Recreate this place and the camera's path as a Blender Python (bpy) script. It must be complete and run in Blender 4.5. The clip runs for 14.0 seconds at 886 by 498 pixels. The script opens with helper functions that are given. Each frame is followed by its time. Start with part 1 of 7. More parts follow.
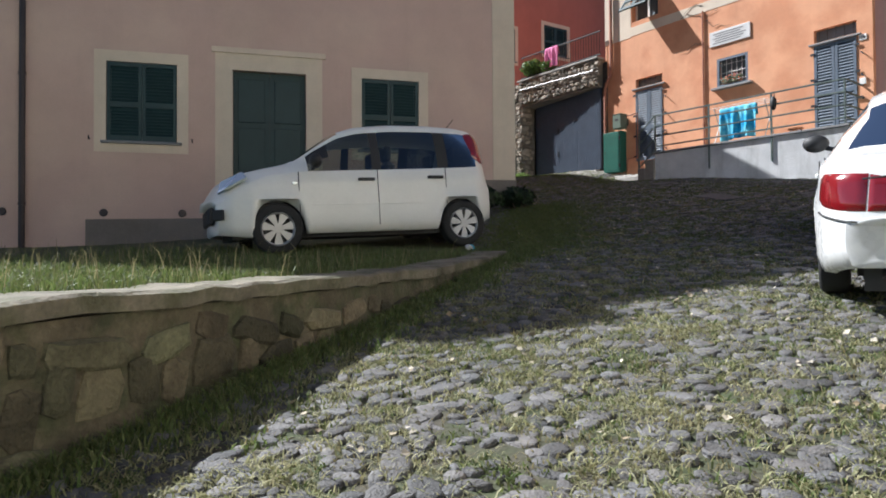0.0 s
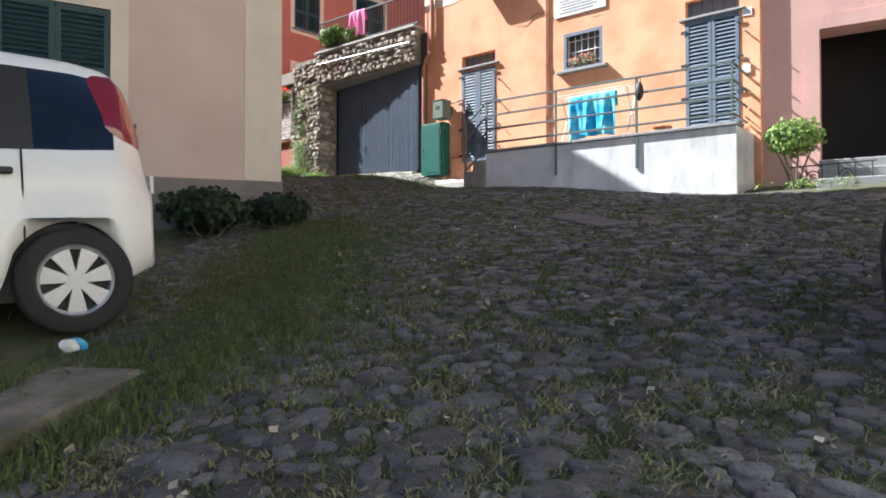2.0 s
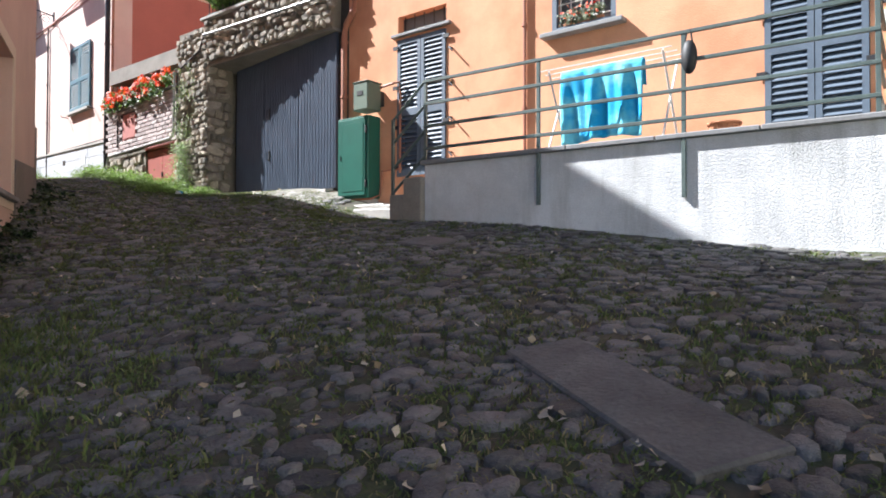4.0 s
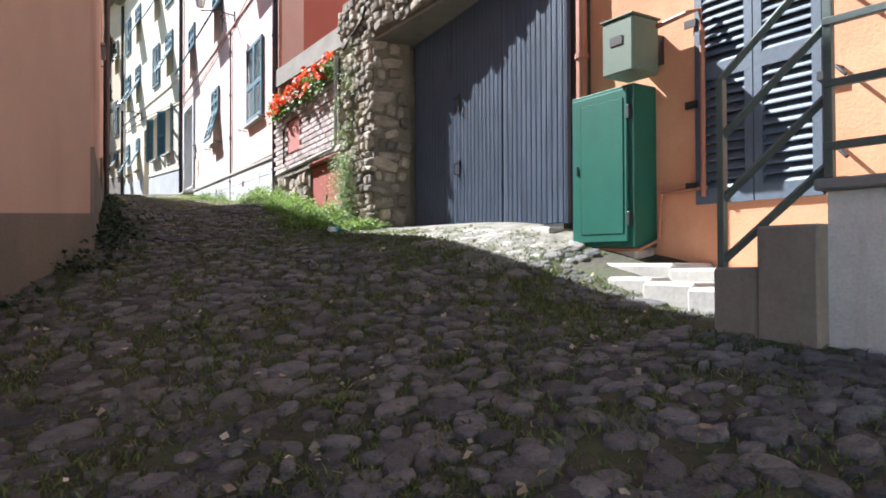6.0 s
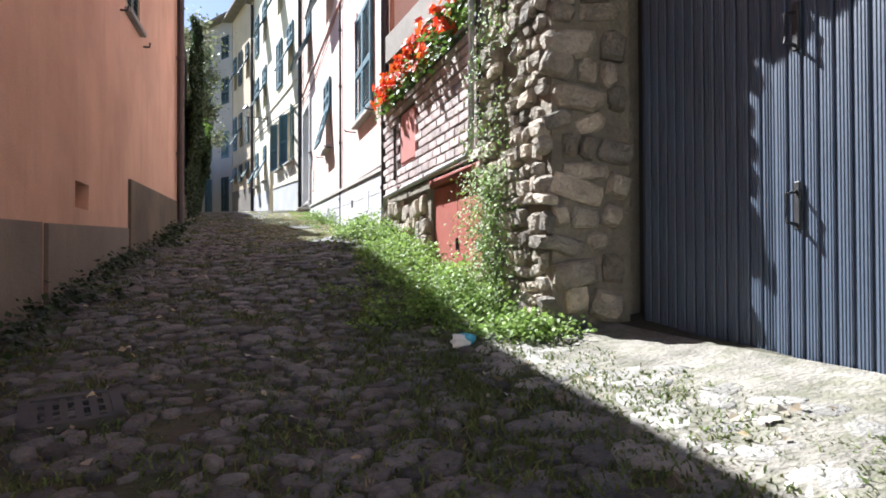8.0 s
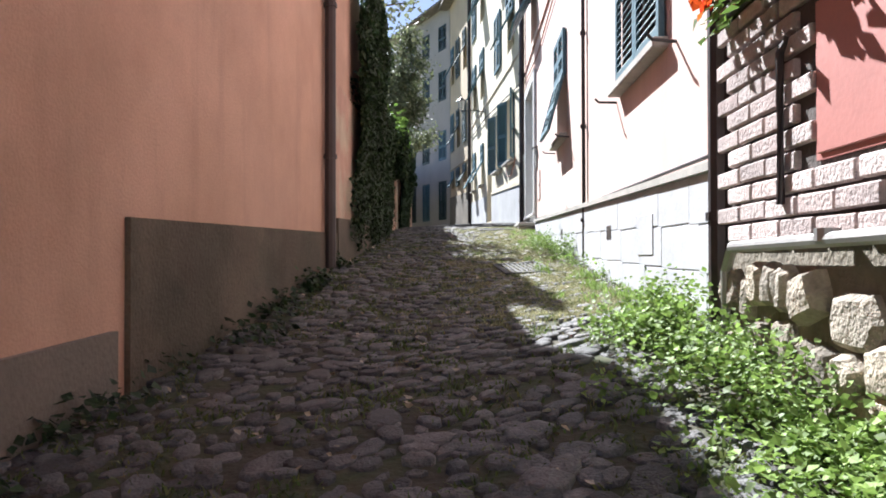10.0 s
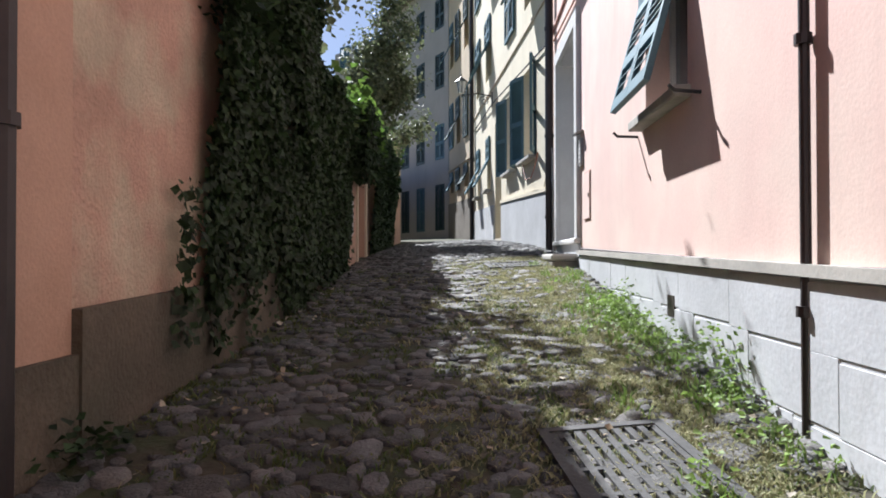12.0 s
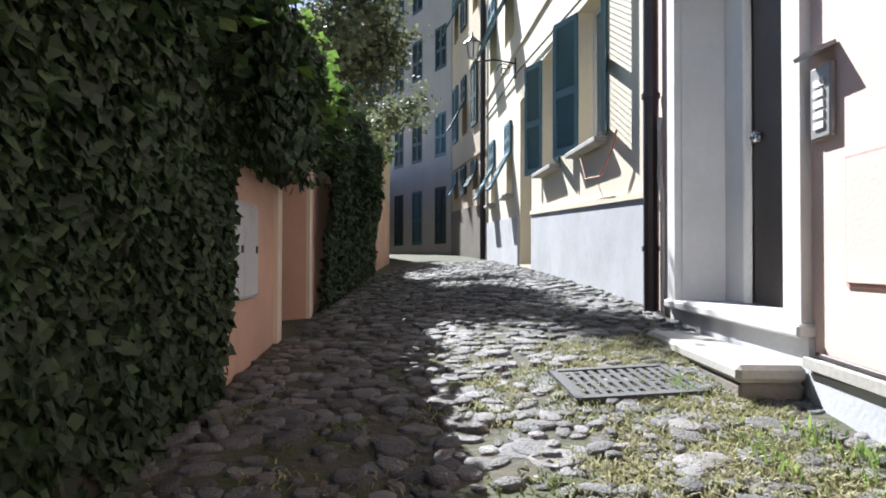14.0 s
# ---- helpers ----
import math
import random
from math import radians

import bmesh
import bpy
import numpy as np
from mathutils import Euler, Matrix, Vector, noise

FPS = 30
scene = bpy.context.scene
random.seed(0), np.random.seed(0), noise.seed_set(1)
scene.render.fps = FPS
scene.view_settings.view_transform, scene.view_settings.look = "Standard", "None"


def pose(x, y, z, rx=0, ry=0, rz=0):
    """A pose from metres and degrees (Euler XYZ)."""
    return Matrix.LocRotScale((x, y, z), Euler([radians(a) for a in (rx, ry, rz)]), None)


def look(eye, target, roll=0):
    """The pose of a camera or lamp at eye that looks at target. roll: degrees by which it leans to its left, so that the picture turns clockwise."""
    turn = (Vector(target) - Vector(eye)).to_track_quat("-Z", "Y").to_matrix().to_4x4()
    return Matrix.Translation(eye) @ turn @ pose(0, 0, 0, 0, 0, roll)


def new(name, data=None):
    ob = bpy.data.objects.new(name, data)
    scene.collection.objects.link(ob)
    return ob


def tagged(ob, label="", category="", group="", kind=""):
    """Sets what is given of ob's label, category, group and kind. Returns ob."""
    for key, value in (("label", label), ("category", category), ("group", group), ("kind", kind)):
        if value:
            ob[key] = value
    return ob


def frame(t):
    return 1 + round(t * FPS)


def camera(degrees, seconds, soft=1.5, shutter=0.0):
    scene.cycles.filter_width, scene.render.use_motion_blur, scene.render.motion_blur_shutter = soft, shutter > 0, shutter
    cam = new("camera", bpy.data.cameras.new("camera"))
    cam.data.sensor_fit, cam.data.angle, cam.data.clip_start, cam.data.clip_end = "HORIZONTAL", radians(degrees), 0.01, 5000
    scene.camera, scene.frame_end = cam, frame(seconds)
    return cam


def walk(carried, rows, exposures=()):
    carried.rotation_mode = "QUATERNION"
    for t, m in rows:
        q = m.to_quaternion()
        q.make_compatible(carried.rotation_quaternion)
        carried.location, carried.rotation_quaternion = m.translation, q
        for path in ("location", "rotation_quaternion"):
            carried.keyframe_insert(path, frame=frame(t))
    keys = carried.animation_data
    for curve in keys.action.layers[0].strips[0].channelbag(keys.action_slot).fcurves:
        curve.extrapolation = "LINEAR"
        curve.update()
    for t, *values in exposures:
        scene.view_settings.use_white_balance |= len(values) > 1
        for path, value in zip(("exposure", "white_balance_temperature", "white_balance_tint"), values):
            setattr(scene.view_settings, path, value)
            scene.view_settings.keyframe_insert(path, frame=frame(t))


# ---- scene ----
from mathutils.bvhtree import BVHTree

cam = camera(66.4, 14.0, soft=1.8)
# seconds, x, y, z, yaw, pitch, roll
ROWS = [
    (0, -0.065, -0.125, 1.293, -35.67, 1.02, 0.37),
    (0.5, 0.612, 0.284, 1.406, -40.30, 0.96, 0.32),
    (1, 1.711, 1.007, 1.528, -47.41, 0.87, 0.16),
    (1.5, 2.831, 1.950, 1.701, -49.22, 0.90, 0.06),
    (2, 3.721, 2.919, 1.899, -50.26, 0.99, 0.03),
    (2.2, 4.038, 3.251, 1.951, -50.73, 0.95, -0.10),
    (4.3, 8.526, 5.755, 2.914, -51.39, 1.13, -0.15),
    (4.5, 8.839, 6.063, 2.991, -47.23, 1.10, -0.07),
    (5, 9.565, 6.909, 3.181, -40.97, 1.04, 0.08),
    (5.5, 10.284, 7.862, 3.410, -37.14, 1.00, 0.07),
    (6, 10.927, 8.753, 3.592, -32.97, 0.86, 0.21),
    (6.5, 11.372, 9.592, 3.769, -27.61, 0.83, 0.19),
    (7, 11.691, 10.514, 3.876, -22.49, 0.80, 0.10),
    (7.5, 12.213, 11.692, 4.071, -21.28, 0.81, 0.12),
    (8, 12.750, 12.711, 4.355, -20.83, 0.78, 0.20),
    (8.5, 13.165, 13.798, 4.506, -15.69, 0.64, 0.20),
    (9, 13.342, 14.931, 4.717, -5.20, 0.71, 0.11),
    (9.2, 13.378, 15.401, 4.760, -3.55, 0.59, 0.14),
    (11.3, 13.839, 20.474, 5.439, -1.38, 0.71, 0.09),
    (11.5, 13.856, 20.937, 5.468, -1.48, 0.68, 0.08),
    (12, 13.903, 22.064, 5.598, -1.70, 0.77, 0.09),
    (12.5, 13.980, 23.100, 5.673, -1.71, 0.85, 0.09),
    (13, 13.941, 24.377, 5.800, -1.07, 0.98, -0.11),
    (13.5, 13.844, 25.630, 5.873, -1.31, 0.97, -0.11),
    (14, 13.973, 26.750, 6.097, -1.81, 1.03, -0.15),
]

# seconds, stops, kelvin, tint
EXPOSURES = [(t, e, 5950, 10) for t, e in ((0.0, 1.08), (1.0, 1.1), (1.5, 1.12), (2.0, 1.85), (4.5, 1.8), (7.5, 1.95), (9.0, 1.95), (11.5, 1.4), (12.5, 1.27), (13.5, 1.42), (14.0, 1.72))]
walk(cam, [(t, pose(x, y, z, 90 + p, r, a)) for t, x, y, z, a, p, r in ROWS], EXPOSURES)

# ---- world and light ----
AZ = Vector((-0.38, 0.92))
ELEV = radians(44)
world = bpy.data.worlds.new("sky")
scene.world = world
world.use_nodes = True
sky = world.node_tree.nodes.new("ShaderNodeTexSky")
sky.sky_type = "NISHITA"
sky.sun_disc = False
sky.air_density = 0.65
sky.dust_density = 0.6
sky.sun_elevation = ELEV
sky.sun_rotation = math.atan2(AZ.x, AZ.y)
world.node_tree.nodes["Background"].inputs[1].default_value = 0.05
world.node_tree.links.new(sky.outputs[0], world.node_tree.nodes["Background"].inputs[0])
sun = new("sun", bpy.data.lights.new("sun", "SUN"))
sun.data.energy = 5.0
sun.data.angle = radians(0.5)
sun.data.color = (1.0, 0.97, 0.925)
AZ.normalize()
sun.matrix_world = look((60 * AZ.x * math.cos(ELEV), 60 * AZ.y * math.cos(ELEV), 60 * math.sin(ELEV)), (0, 0, 0))

# ---- materials ----
def mat(name, base, rough=0.8, vary=0.25, scale=3.0, fine=40.0, bump=0.15, metal=0.0, tint=None, stain=0.0, spec=0.5, coat=0.0, island=0.0, random_object=0.0, streaks=0.0):
    """A procedural surface: a base colour, broken up at two scales, with optional dirt, streaks, per-piece variation and relief."""
    m = bpy.data.materials.new(name)
    m.use_nodes = True
    t = m.node_tree
    n, l = t.nodes, t.links
    b = n["Principled BSDF"]
    b.inputs["Roughness"].default_value = rough
    b.inputs["Metallic"].default_value = metal
    b.inputs["Specular IOR Level"].default_value = spec
    b.inputs["Coat Weight"].default_value = coat
    co = n.new("ShaderNodeNewGeometry")
    big = n.new("ShaderNodeTexNoise")
    big.inputs["Scale"].default_value = scale
    big.inputs["Detail"].default_value = 6
    big.inputs["Roughness"].default_value = 0.65
    l.new(co.outputs["Position"], big.inputs["Vector"])
    small = n.new("ShaderNodeTexNoise")
    small.inputs["Scale"].default_value = fine
    small.inputs["Detail"].default_value = 4
    l.new(co.outputs["Position"], small.inputs["Vector"])
    ramp = n.new("ShaderNodeMapRange")
    ramp.inputs["From Min"].default_value = 0.3
    ramp.inputs["From Max"].default_value = 0.7
    ramp.inputs["To Min"].default_value = 1 - vary
    ramp.inputs["To Max"].default_value = 1 + vary
    l.new(big.outputs["Fac"], ramp.inputs["Value"])
    ramp2 = n.new("ShaderNodeMapRange")
    ramp2.inputs["From Min"].default_value = 0.25
    ramp2.inputs["From Max"].default_value = 0.75
    ramp2.inputs["To Min"].default_value = 1 - vary * 0.5
    ramp2.inputs["To Max"].default_value = 1 + vary * 0.5
    l.new(small.outputs["Fac"], ramp2.inputs["Value"])
    mul = n.new("ShaderNodeMath")
    mul.operation = "MULTIPLY"
    l.new(ramp.outputs[0], mul.inputs[0])
    l.new(ramp2.outputs[0], mul.inputs[1])
    value = mul.outputs[0]
    if island or random_object:
        if island:
            source = co.outputs["Random Per Island"]
        else:
            source = n.new("ShaderNodeObjectInfo").outputs["Random"]
        amount = island or random_object
        r = n.new("ShaderNodeMapRange")
        r.inputs["To Min"].default_value = 1 - amount
        r.inputs["To Max"].default_value = 1 + amount
        l.new(source, r.inputs["Value"])
        mm = n.new("ShaderNodeMath")
        mm.operation = "MULTIPLY"
        l.new(value, mm.inputs[0])
        l.new(r.outputs[0], mm.inputs[1])
        value = mm.outputs[0]
    col = n.new("ShaderNodeMix")
    col.data_type = "RGBA"
    col.inputs["A"].default_value = (*base, 1)
    col.inputs["B"].default_value = (*(tint or base), 1)
    if tint:
        pick = n.new("ShaderNodeTexNoise")
        pick.inputs["Scale"].default_value = scale * 1.7
        pick.inputs["Detail"].default_value = 5
        off = n.new("ShaderNodeVectorMath")
        off.inputs[1].default_value = (13.1, 7.7, 3.3)
        l.new(co.outputs["Position"], off.inputs[0])
        l.new(off.outputs[0], pick.inputs["Vector"])
        pr = n.new("ShaderNodeMapRange")
        pr.inputs["From Min"].default_value = 0.42
        pr.inputs["From Max"].default_value = 0.62
        l.new(pick.outputs["Fac"], pr.inputs["Value"])
        if island or random_object:
            ad = n.new("ShaderNodeMath")
            ad.operation = "FRACT"
            sc = n.new("ShaderNodeMath")
            sc.operation = "MULTIPLY"
            sc.inputs[1].default_value = 7.31
            l.new(source, sc.inputs[0])
            l.new(sc.outputs[0], ad.inputs[0])
            l.new(ad.outputs[0], col.inputs["Factor"])
        else:
            l.new(pr.outputs[0], col.inputs["Factor"])
    else:
        col.inputs["Factor"].default_value = 0
    shade = n.new("ShaderNodeVectorMath")
    shade.operation = "SCALE"
    l.new(col.outputs["Result"], shade.inputs[0])
    l.new(value, shade.inputs["Scale"])
    final = shade.outputs[0]
    if stain or streaks:
        mask = n.new("ShaderNodeTexNoise")
        mask.inputs["Scale"].default_value = 1.0
        mask.inputs["Detail"].default_value = 7
        mask.inputs["Roughness"].default_value = 0.7
        stretch = n.new("ShaderNodeVectorMath")
        stretch.operation = "MULTIPLY"
        stretch.inputs[1].default_value = (2.6, 2.6, 0.35 if streaks else 2.2)
        l.new(co.outputs["Position"], stretch.inputs[0])
        l.new(stretch.outputs[0], mask.inputs["Vector"])
        mr = n.new("ShaderNodeMapRange")
        mr.inputs["From Min"].default_value = 0.52
        mr.inputs["From Max"].default_value = 0.75
        mr.inputs["To Max"].default_value = stain or streaks
        l.new(mask.outputs["Fac"], mr.inputs["Value"])
        dirt = n.new("ShaderNodeMix")
        dirt.data_type = "RGBA"
        l.new(mr.outputs[0], dirt.inputs["Factor"])
        l.new(final, dirt.inputs["A"])
        dirt.inputs["B"].default_value = (base[0] * 0.45 + 0.03, base[1] * 0.45 + 0.03, base[2] * 0.42 + 0.025, 1)
        final = dirt.outputs["Result"]
    l.new(final, b.inputs["Base Color"])
    rr = n.new("ShaderNodeMapRange")
    rr.inputs["To Min"].default_value = max(0.02, rough - 0.1)
    rr.inputs["To Max"].default_value = min(1, rough + 0.1)
    l.new(small.outputs["Fac"], rr.inputs["Value"])
    l.new(rr.outputs[0], b.inputs["Roughness"])
    if bump:
        bp = n.new("ShaderNodeBump")
        bp.inputs["Strength"].default_value = bump
        bp.inputs["Distance"].default_value = 0.02
        l.new(small.outputs["Fac"], bp.inputs["Height"])
        l.new(bp.outputs[0], b.inputs["Normal"])
    return m


PINK_A = mat("render_salmon", (0.56, 0.40, 0.335), 0.9, 0.08, 0.6, 60, 0.12, tint=(0.60, 0.44, 0.36), streaks=0.12)
PEACH = mat("render_peach_orange", (0.59, 0.375, 0.28), 0.9, 0.13, 0.8, 70, 0.25, tint=(0.53, 0.33, 0.24), streaks=0.35)
PEACH_FLAKED = mat("render_peach_flaking", (0.53, 0.33, 0.25), 0.93, 0.22, 1.6, 55, 0.6, tint=(0.56, 0.46, 0.34), streaks=0.4)
ORANGE = mat("render_orange", (0.70, 0.35, 0.20), 0.9, 0.09, 0.9, 60, 0.15, tint=(0.60, 0.27, 0.145), streaks=0.15)
CREAM = mat("trim_cream", (0.66, 0.56, 0.44), 0.85, 0.08, 1.5, 50, 0.1, streaks=0.12)
ROSE = mat("render_pale_rose", (0.68, 0.485, 0.43), 0.9, 0.09, 0.7, 60, 0.06, tint=(0.70, 0.54, 0.47), streaks=0.25)
ROSE_C = mat("render_dusty_rose", (0.55, 0.33, 0.29), 0.9, 0.1, 0.8, 60, 0.15, streaks=0.25)
RED_RENDER = mat("render_brick_red", (0.45, 0.16, 0.12), 0.9, 0.1, 0.8, 60, 0.12, streaks=0.2)
YELLOW = mat("render_pale_yellow", (0.69, 0.62, 0.48), 0.9, 0.08, 0.8, 60, 0.12, streaks=0.25)
SAND = mat("render_sand", (0.60, 0.48, 0.34), 0.9, 0.1, 0.8, 60, 0.12, streaks=0.3)
GREY_H = mat("render_grey_house", (0.46, 0.42, 0.40), 0.9, 0.1, 0.8, 60, 0.1, streaks=0.2)
PLINTH_DAMP = mat("plinth_damp_cement", (0.125, 0.10, 0.075), 0.9, 0.35, 1.2, 45, 0.5, tint=(0.085, 0.075, 0.055), streaks=0.5)
PLINTH = mat("plinth_grey_cement", (0.20, 0.175, 0.15), 0.92, 0.18, 1.2, 45, 0.35, streaks=0.35)
PLINTH_W = mat("plinth_pale_stone", (0.47, 0.48, 0.50), 0.85, 0.14, 1.2, 45, 0.09, stain=0.35)
ROUGHCAST = mat("roughcast_pale", (0.60, 0.60, 0.60), 0.95, 0.18, 1.4, 70, 0.35, streaks=0.7)
CONCRETE = mat("concrete_worn", (0.24, 0.22, 0.19), 0.92, 0.2, 2.0, 40, 0.35, stain=0.5)
EARTH = mat("earth_between_stones", (0.062, 0.055, 0.036), 0.97, 0.3, 2.5, 30, 0.6, tint=(0.046, 0.058, 0.022))
LAWN = mat("grassy_soil", (0.075, 0.09, 0.03), 0.97, 0.3, 2.0, 35, 0.6, tint=(0.11, 0.10, 0.05))
COBBLE = mat("cobble_stone", (0.092, 0.092, 0.092), 0.72, 0.35, 14, 90, 0.7, tint=(0.118, 0.110, 0.104), island=0.5)
COBBLE_P = mat("cobble_stone_single", (0.092, 0.092, 0.092), 0.72, 0.35, 14, 90, 0.7, tint=(0.118, 0.110, 0.104), random_object=0.5)
APRON_BED = mat("apron_sandy_joint", (0.20, 0.185, 0.155), 0.95, 0.35, 5, 45, 0.8, tint=(0.13, 0.125, 0.09))
APRON = mat("apron_flat_stone", (0.29, 0.275, 0.245), 0.85, 0.3, 8, 60, 0.7, tint=(0.20, 0.19, 0.17), island=0.3)
STONE = mat("field_stone", (0.33, 0.28, 0.215), 0.9, 0.35, 9, 55, 0.9, tint=(0.23, 0.205, 0.17), random_object=0.45)
STONE_MOSS = mat("mossy_wall_stone", (0.15, 0.122, 0.08), 0.93, 0.45, 5, 45, 1.0, tint=(0.085, 0.088, 0.05), random_object=0.6)
MORTAR_MOSS = mat("mossy_wall_mortar", (0.125, 0.105, 0.07), 0.95, 0.4, 3.5, 40, 0.9, tint=(0.07, 0.075, 0.04), stain=0.4)
COPING_WORN = mat("worn_coping_cement", (0.20, 0.175, 0.13), 0.95, 0.35, 3, 40, 0.7, tint=(0.12, 0.115, 0.07), stain=0.4)
FLECK = mat("pale_dry_leaf", (0.42, 0.38, 0.31), 0.8, 0.2, 8, 50, 0.0, tint=(0.24, 0.18, 0.10), island=0.4)
COVER = mat("cover_stone_dark", (0.115, 0.11, 0.105), 0.9, 0.3, 4, 45, 0.5, stain=0.4)
MORTAR = mat("lime_mortar", (0.19, 0.165, 0.125), 0.95, 0.25, 4, 40, 0.7, stain=0.4)
BRICK = mat("brick_dusty_pink", (0.42, 0.335, 0.315), 0.88, 0.25, 8, 60, 0.5, tint=(0.50, 0.43, 0.41), random_object=0.25)
BRICK_JOINT = mat("brick_mortar", (0.075, 0.062, 0.056), 0.95, 0.2, 6, 50, 0.4)
SHUT_GREEN = mat("shutter_dark_green", (0.018, 0.045, 0.045), 0.55, 0.15, 3, 40, 0.08)
SHUT_BLUE = mat("shutter_slate_blue", (0.095, 0.125, 0.165), 0.55, 0.15, 3, 40, 0.08)
SHUT_TEAL = mat("shutter_teal", (0.07, 0.15, 0.19), 0.55, 0.15, 3, 40, 0.08)
GATE = mat("garage_blue_grey_paint", (0.075, 0.10, 0.145), 0.5, 0.12, 4, 50, 0.08, stain=0.15)
GREEN_METAL = mat("cabinet_green_paint", (0.012, 0.105, 0.075), 0.42, 0.1, 4, 60, 0.05)
GREEN_BOX = mat("box_olive_green_paint", (0.11, 0.15, 0.11), 0.5, 0.1, 4, 60, 0.05)
RAIL = mat("rail_grey_green_paint", (0.09, 0.12, 0.11), 0.5, 0.15, 6, 60, 0.08)
IRON = mat("black_iron", (0.02, 0.02, 0.022), 0.5, 0.2, 6, 60, 0.08)
PIPE_DARK = mat("downpipe_dark_brown", (0.045, 0.035, 0.035), 0.45, 0.2, 3, 50, 0.05, metal=0.3)
PIPE_GREY = mat("pipe_grey_zinc", (0.34, 0.33, 0.32), 0.45, 0.15, 3, 50, 0.05, metal=0.5)
PIPE_COPPER = mat("downpipe_red_brown", (0.36, 0.15, 0.09), 0.55, 0.15, 3, 50, 0.05)
RED_DOOR = mat("door_red_paint", (0.31, 0.08, 0.058), 0.6, 0.12, 3, 50, 0.08, stain=0.2)
RED_TIN = mat("meter_door_dusty_red", (0.44, 0.17, 0.145), 0.6, 0.1, 3, 50, 0.05)
MARBLE = mat("white_marble", (0.62, 0.61, 0.60), 0.5, 0.06, 3, 30, 0.03, streaks=0.15)
SLAB = mat("step_slab_stone", (0.40, 0.38, 0.345), 0.85, 0.18, 3, 40, 0.1, stain=0.4)
SLATE = mat("slate_sill", (0.22, 0.22, 0.22), 0.7, 0.15, 4, 40, 0.2)
CAR_WHITE = mat("car_paint_white", (0.78, 0.78, 0.76), 0.28, 0.02, 1, 20, 0.0, coat=0.8)
CAR_DUSTY = mat("car_paint_white_dusty", (0.76, 0.76, 0.73), 0.38, 0.04, 1.5, 25, 0.0, coat=0.4, stain=0.08)
BLACK_PLASTIC = mat("black_plastic", (0.018, 0.018, 0.019), 0.6, 0.1, 5, 60, 0.05)
RUBBER = mat("tyre_rubber", (0.022, 0.022, 0.022), 0.85, 0.15, 6, 60, 0.2)
RIM_GREY = mat("wheel_trim_grey", (0.42, 0.42, 0.42), 0.4, 0.08, 5, 50, 0.03, metal=0.4)
RIM_ALLOY = mat("wheel_alloy", (0.62, 0.63, 0.65), 0.28, 0.05, 5, 50, 0.02, metal=0.9)
LAMP_RED = mat("tail_lamp_red", (0.20, 0.008, 0.012), 0.12, 0.05, 12, 60, 0.0, coat=1.0)
LAMP_CLEAR = mat("lamp_clear", (0.62, 0.66, 0.70), 0.08, 0.05, 12, 60, 0.0, metal=0.6, coat=1.0)
INTERIOR = mat("car_interior_dark", (0.05, 0.05, 0.05), 0.8, 0.1)
# near-black colour stands in for the shade of unlit rooms
DARK_ROOM = mat("dark_room_plaster", (0.05, 0.045, 0.04), 0.95, 0.1)
# dark door wood; also paints the shade inside vents and drain holes
WOOD_HOLE_DARK = mat("door_dark_wood", (0.045, 0.035, 0.03), 0.5, 0.25, 3, 40, 0.1)
TILE_ROOF = mat("roof_slates", (0.20, 0.17, 0.15), 0.85, 0.25, 3, 30, 0.4)
TERRA = mat("terracotta_pot", (0.42, 0.18, 0.09), 0.85, 0.15, 5, 50, 0.2)
WHITE_PAINT = mat("white_paint", (0.74, 0.73, 0.70), 0.6, 0.05, 3, 50, 0.05)
BARK = mat("bark", (0.14, 0.11, 0.08), 0.95, 0.3, 8, 60, 0.6)
IVY = mat("ivy_leaf_dark", (0.036, 0.066, 0.022), 0.62, 0.3, 5, 50, 0.1, tint=(0.024, 0.042, 0.017), island=0.5)
LEAF = mat("leaf_green", (0.085, 0.16, 0.03), 0.55, 0.2, 8, 50, 0.1, tint=(0.12, 0.19, 0.04), island=0.4)
LEAF_OLIVE = mat("leaf_grey_green", (0.12, 0.15, 0.075), 0.6, 0.2, 8, 50, 0.1, tint=(0.16, 0.17, 0.10), island=0.4)
WEED = mat("weed_leaf", (0.25, 0.36, 0.09), 0.6, 0.2, 8, 50, 0.1, tint=(0.14, 0.22, 0.05), island=0.4)
GRASS = mat("grass_blade", (0.09, 0.14, 0.035), 0.65, 0.2, 8, 50, 0.0, tint=(0.15, 0.16, 0.06), island=0.35)
STRAW = mat("dry_grass", (0.27, 0.235, 0.12), 0.75, 0.15, 8, 50, 0.0, island=0.3)
HAY = mat("matted_hay", (0.36, 0.335, 0.20), 0.75, 0.2, 8, 50, 0.0, tint=(0.25, 0.26, 0.12), island=0.3)
PETAL_RED = mat("petal_red", (0.62, 0.03, 0.015), 0.6, 0.15, 8, 50, 0.0, tint=(0.72, 0.14, 0.02), island=0.3)


def add_translucency(m, amount):
    n, l = m.node_tree.nodes, m.node_tree.links
    b = n["Principled BSDF"]
    tr = n.new("ShaderNodeBsdfTranslucent")
    mx = n.new("ShaderNodeMixShader")
    mx.inputs[0].default_value = amount
    l.new(b.inputs["Base Color"].links[0].from_socket, tr.inputs["Color"])
    l.new(b.outputs[0], mx.inputs[1])
    l.new(tr.outputs[0], mx.inputs[2])
    l.new(mx.outputs[0], n["Material Output"].inputs["Surface"])


for leafy in (IVY, LEAF, LEAF_OLIVE, WEED, GRASS, STRAW, HAY, PETAL_RED):
    add_translucency(leafy, 0.35)


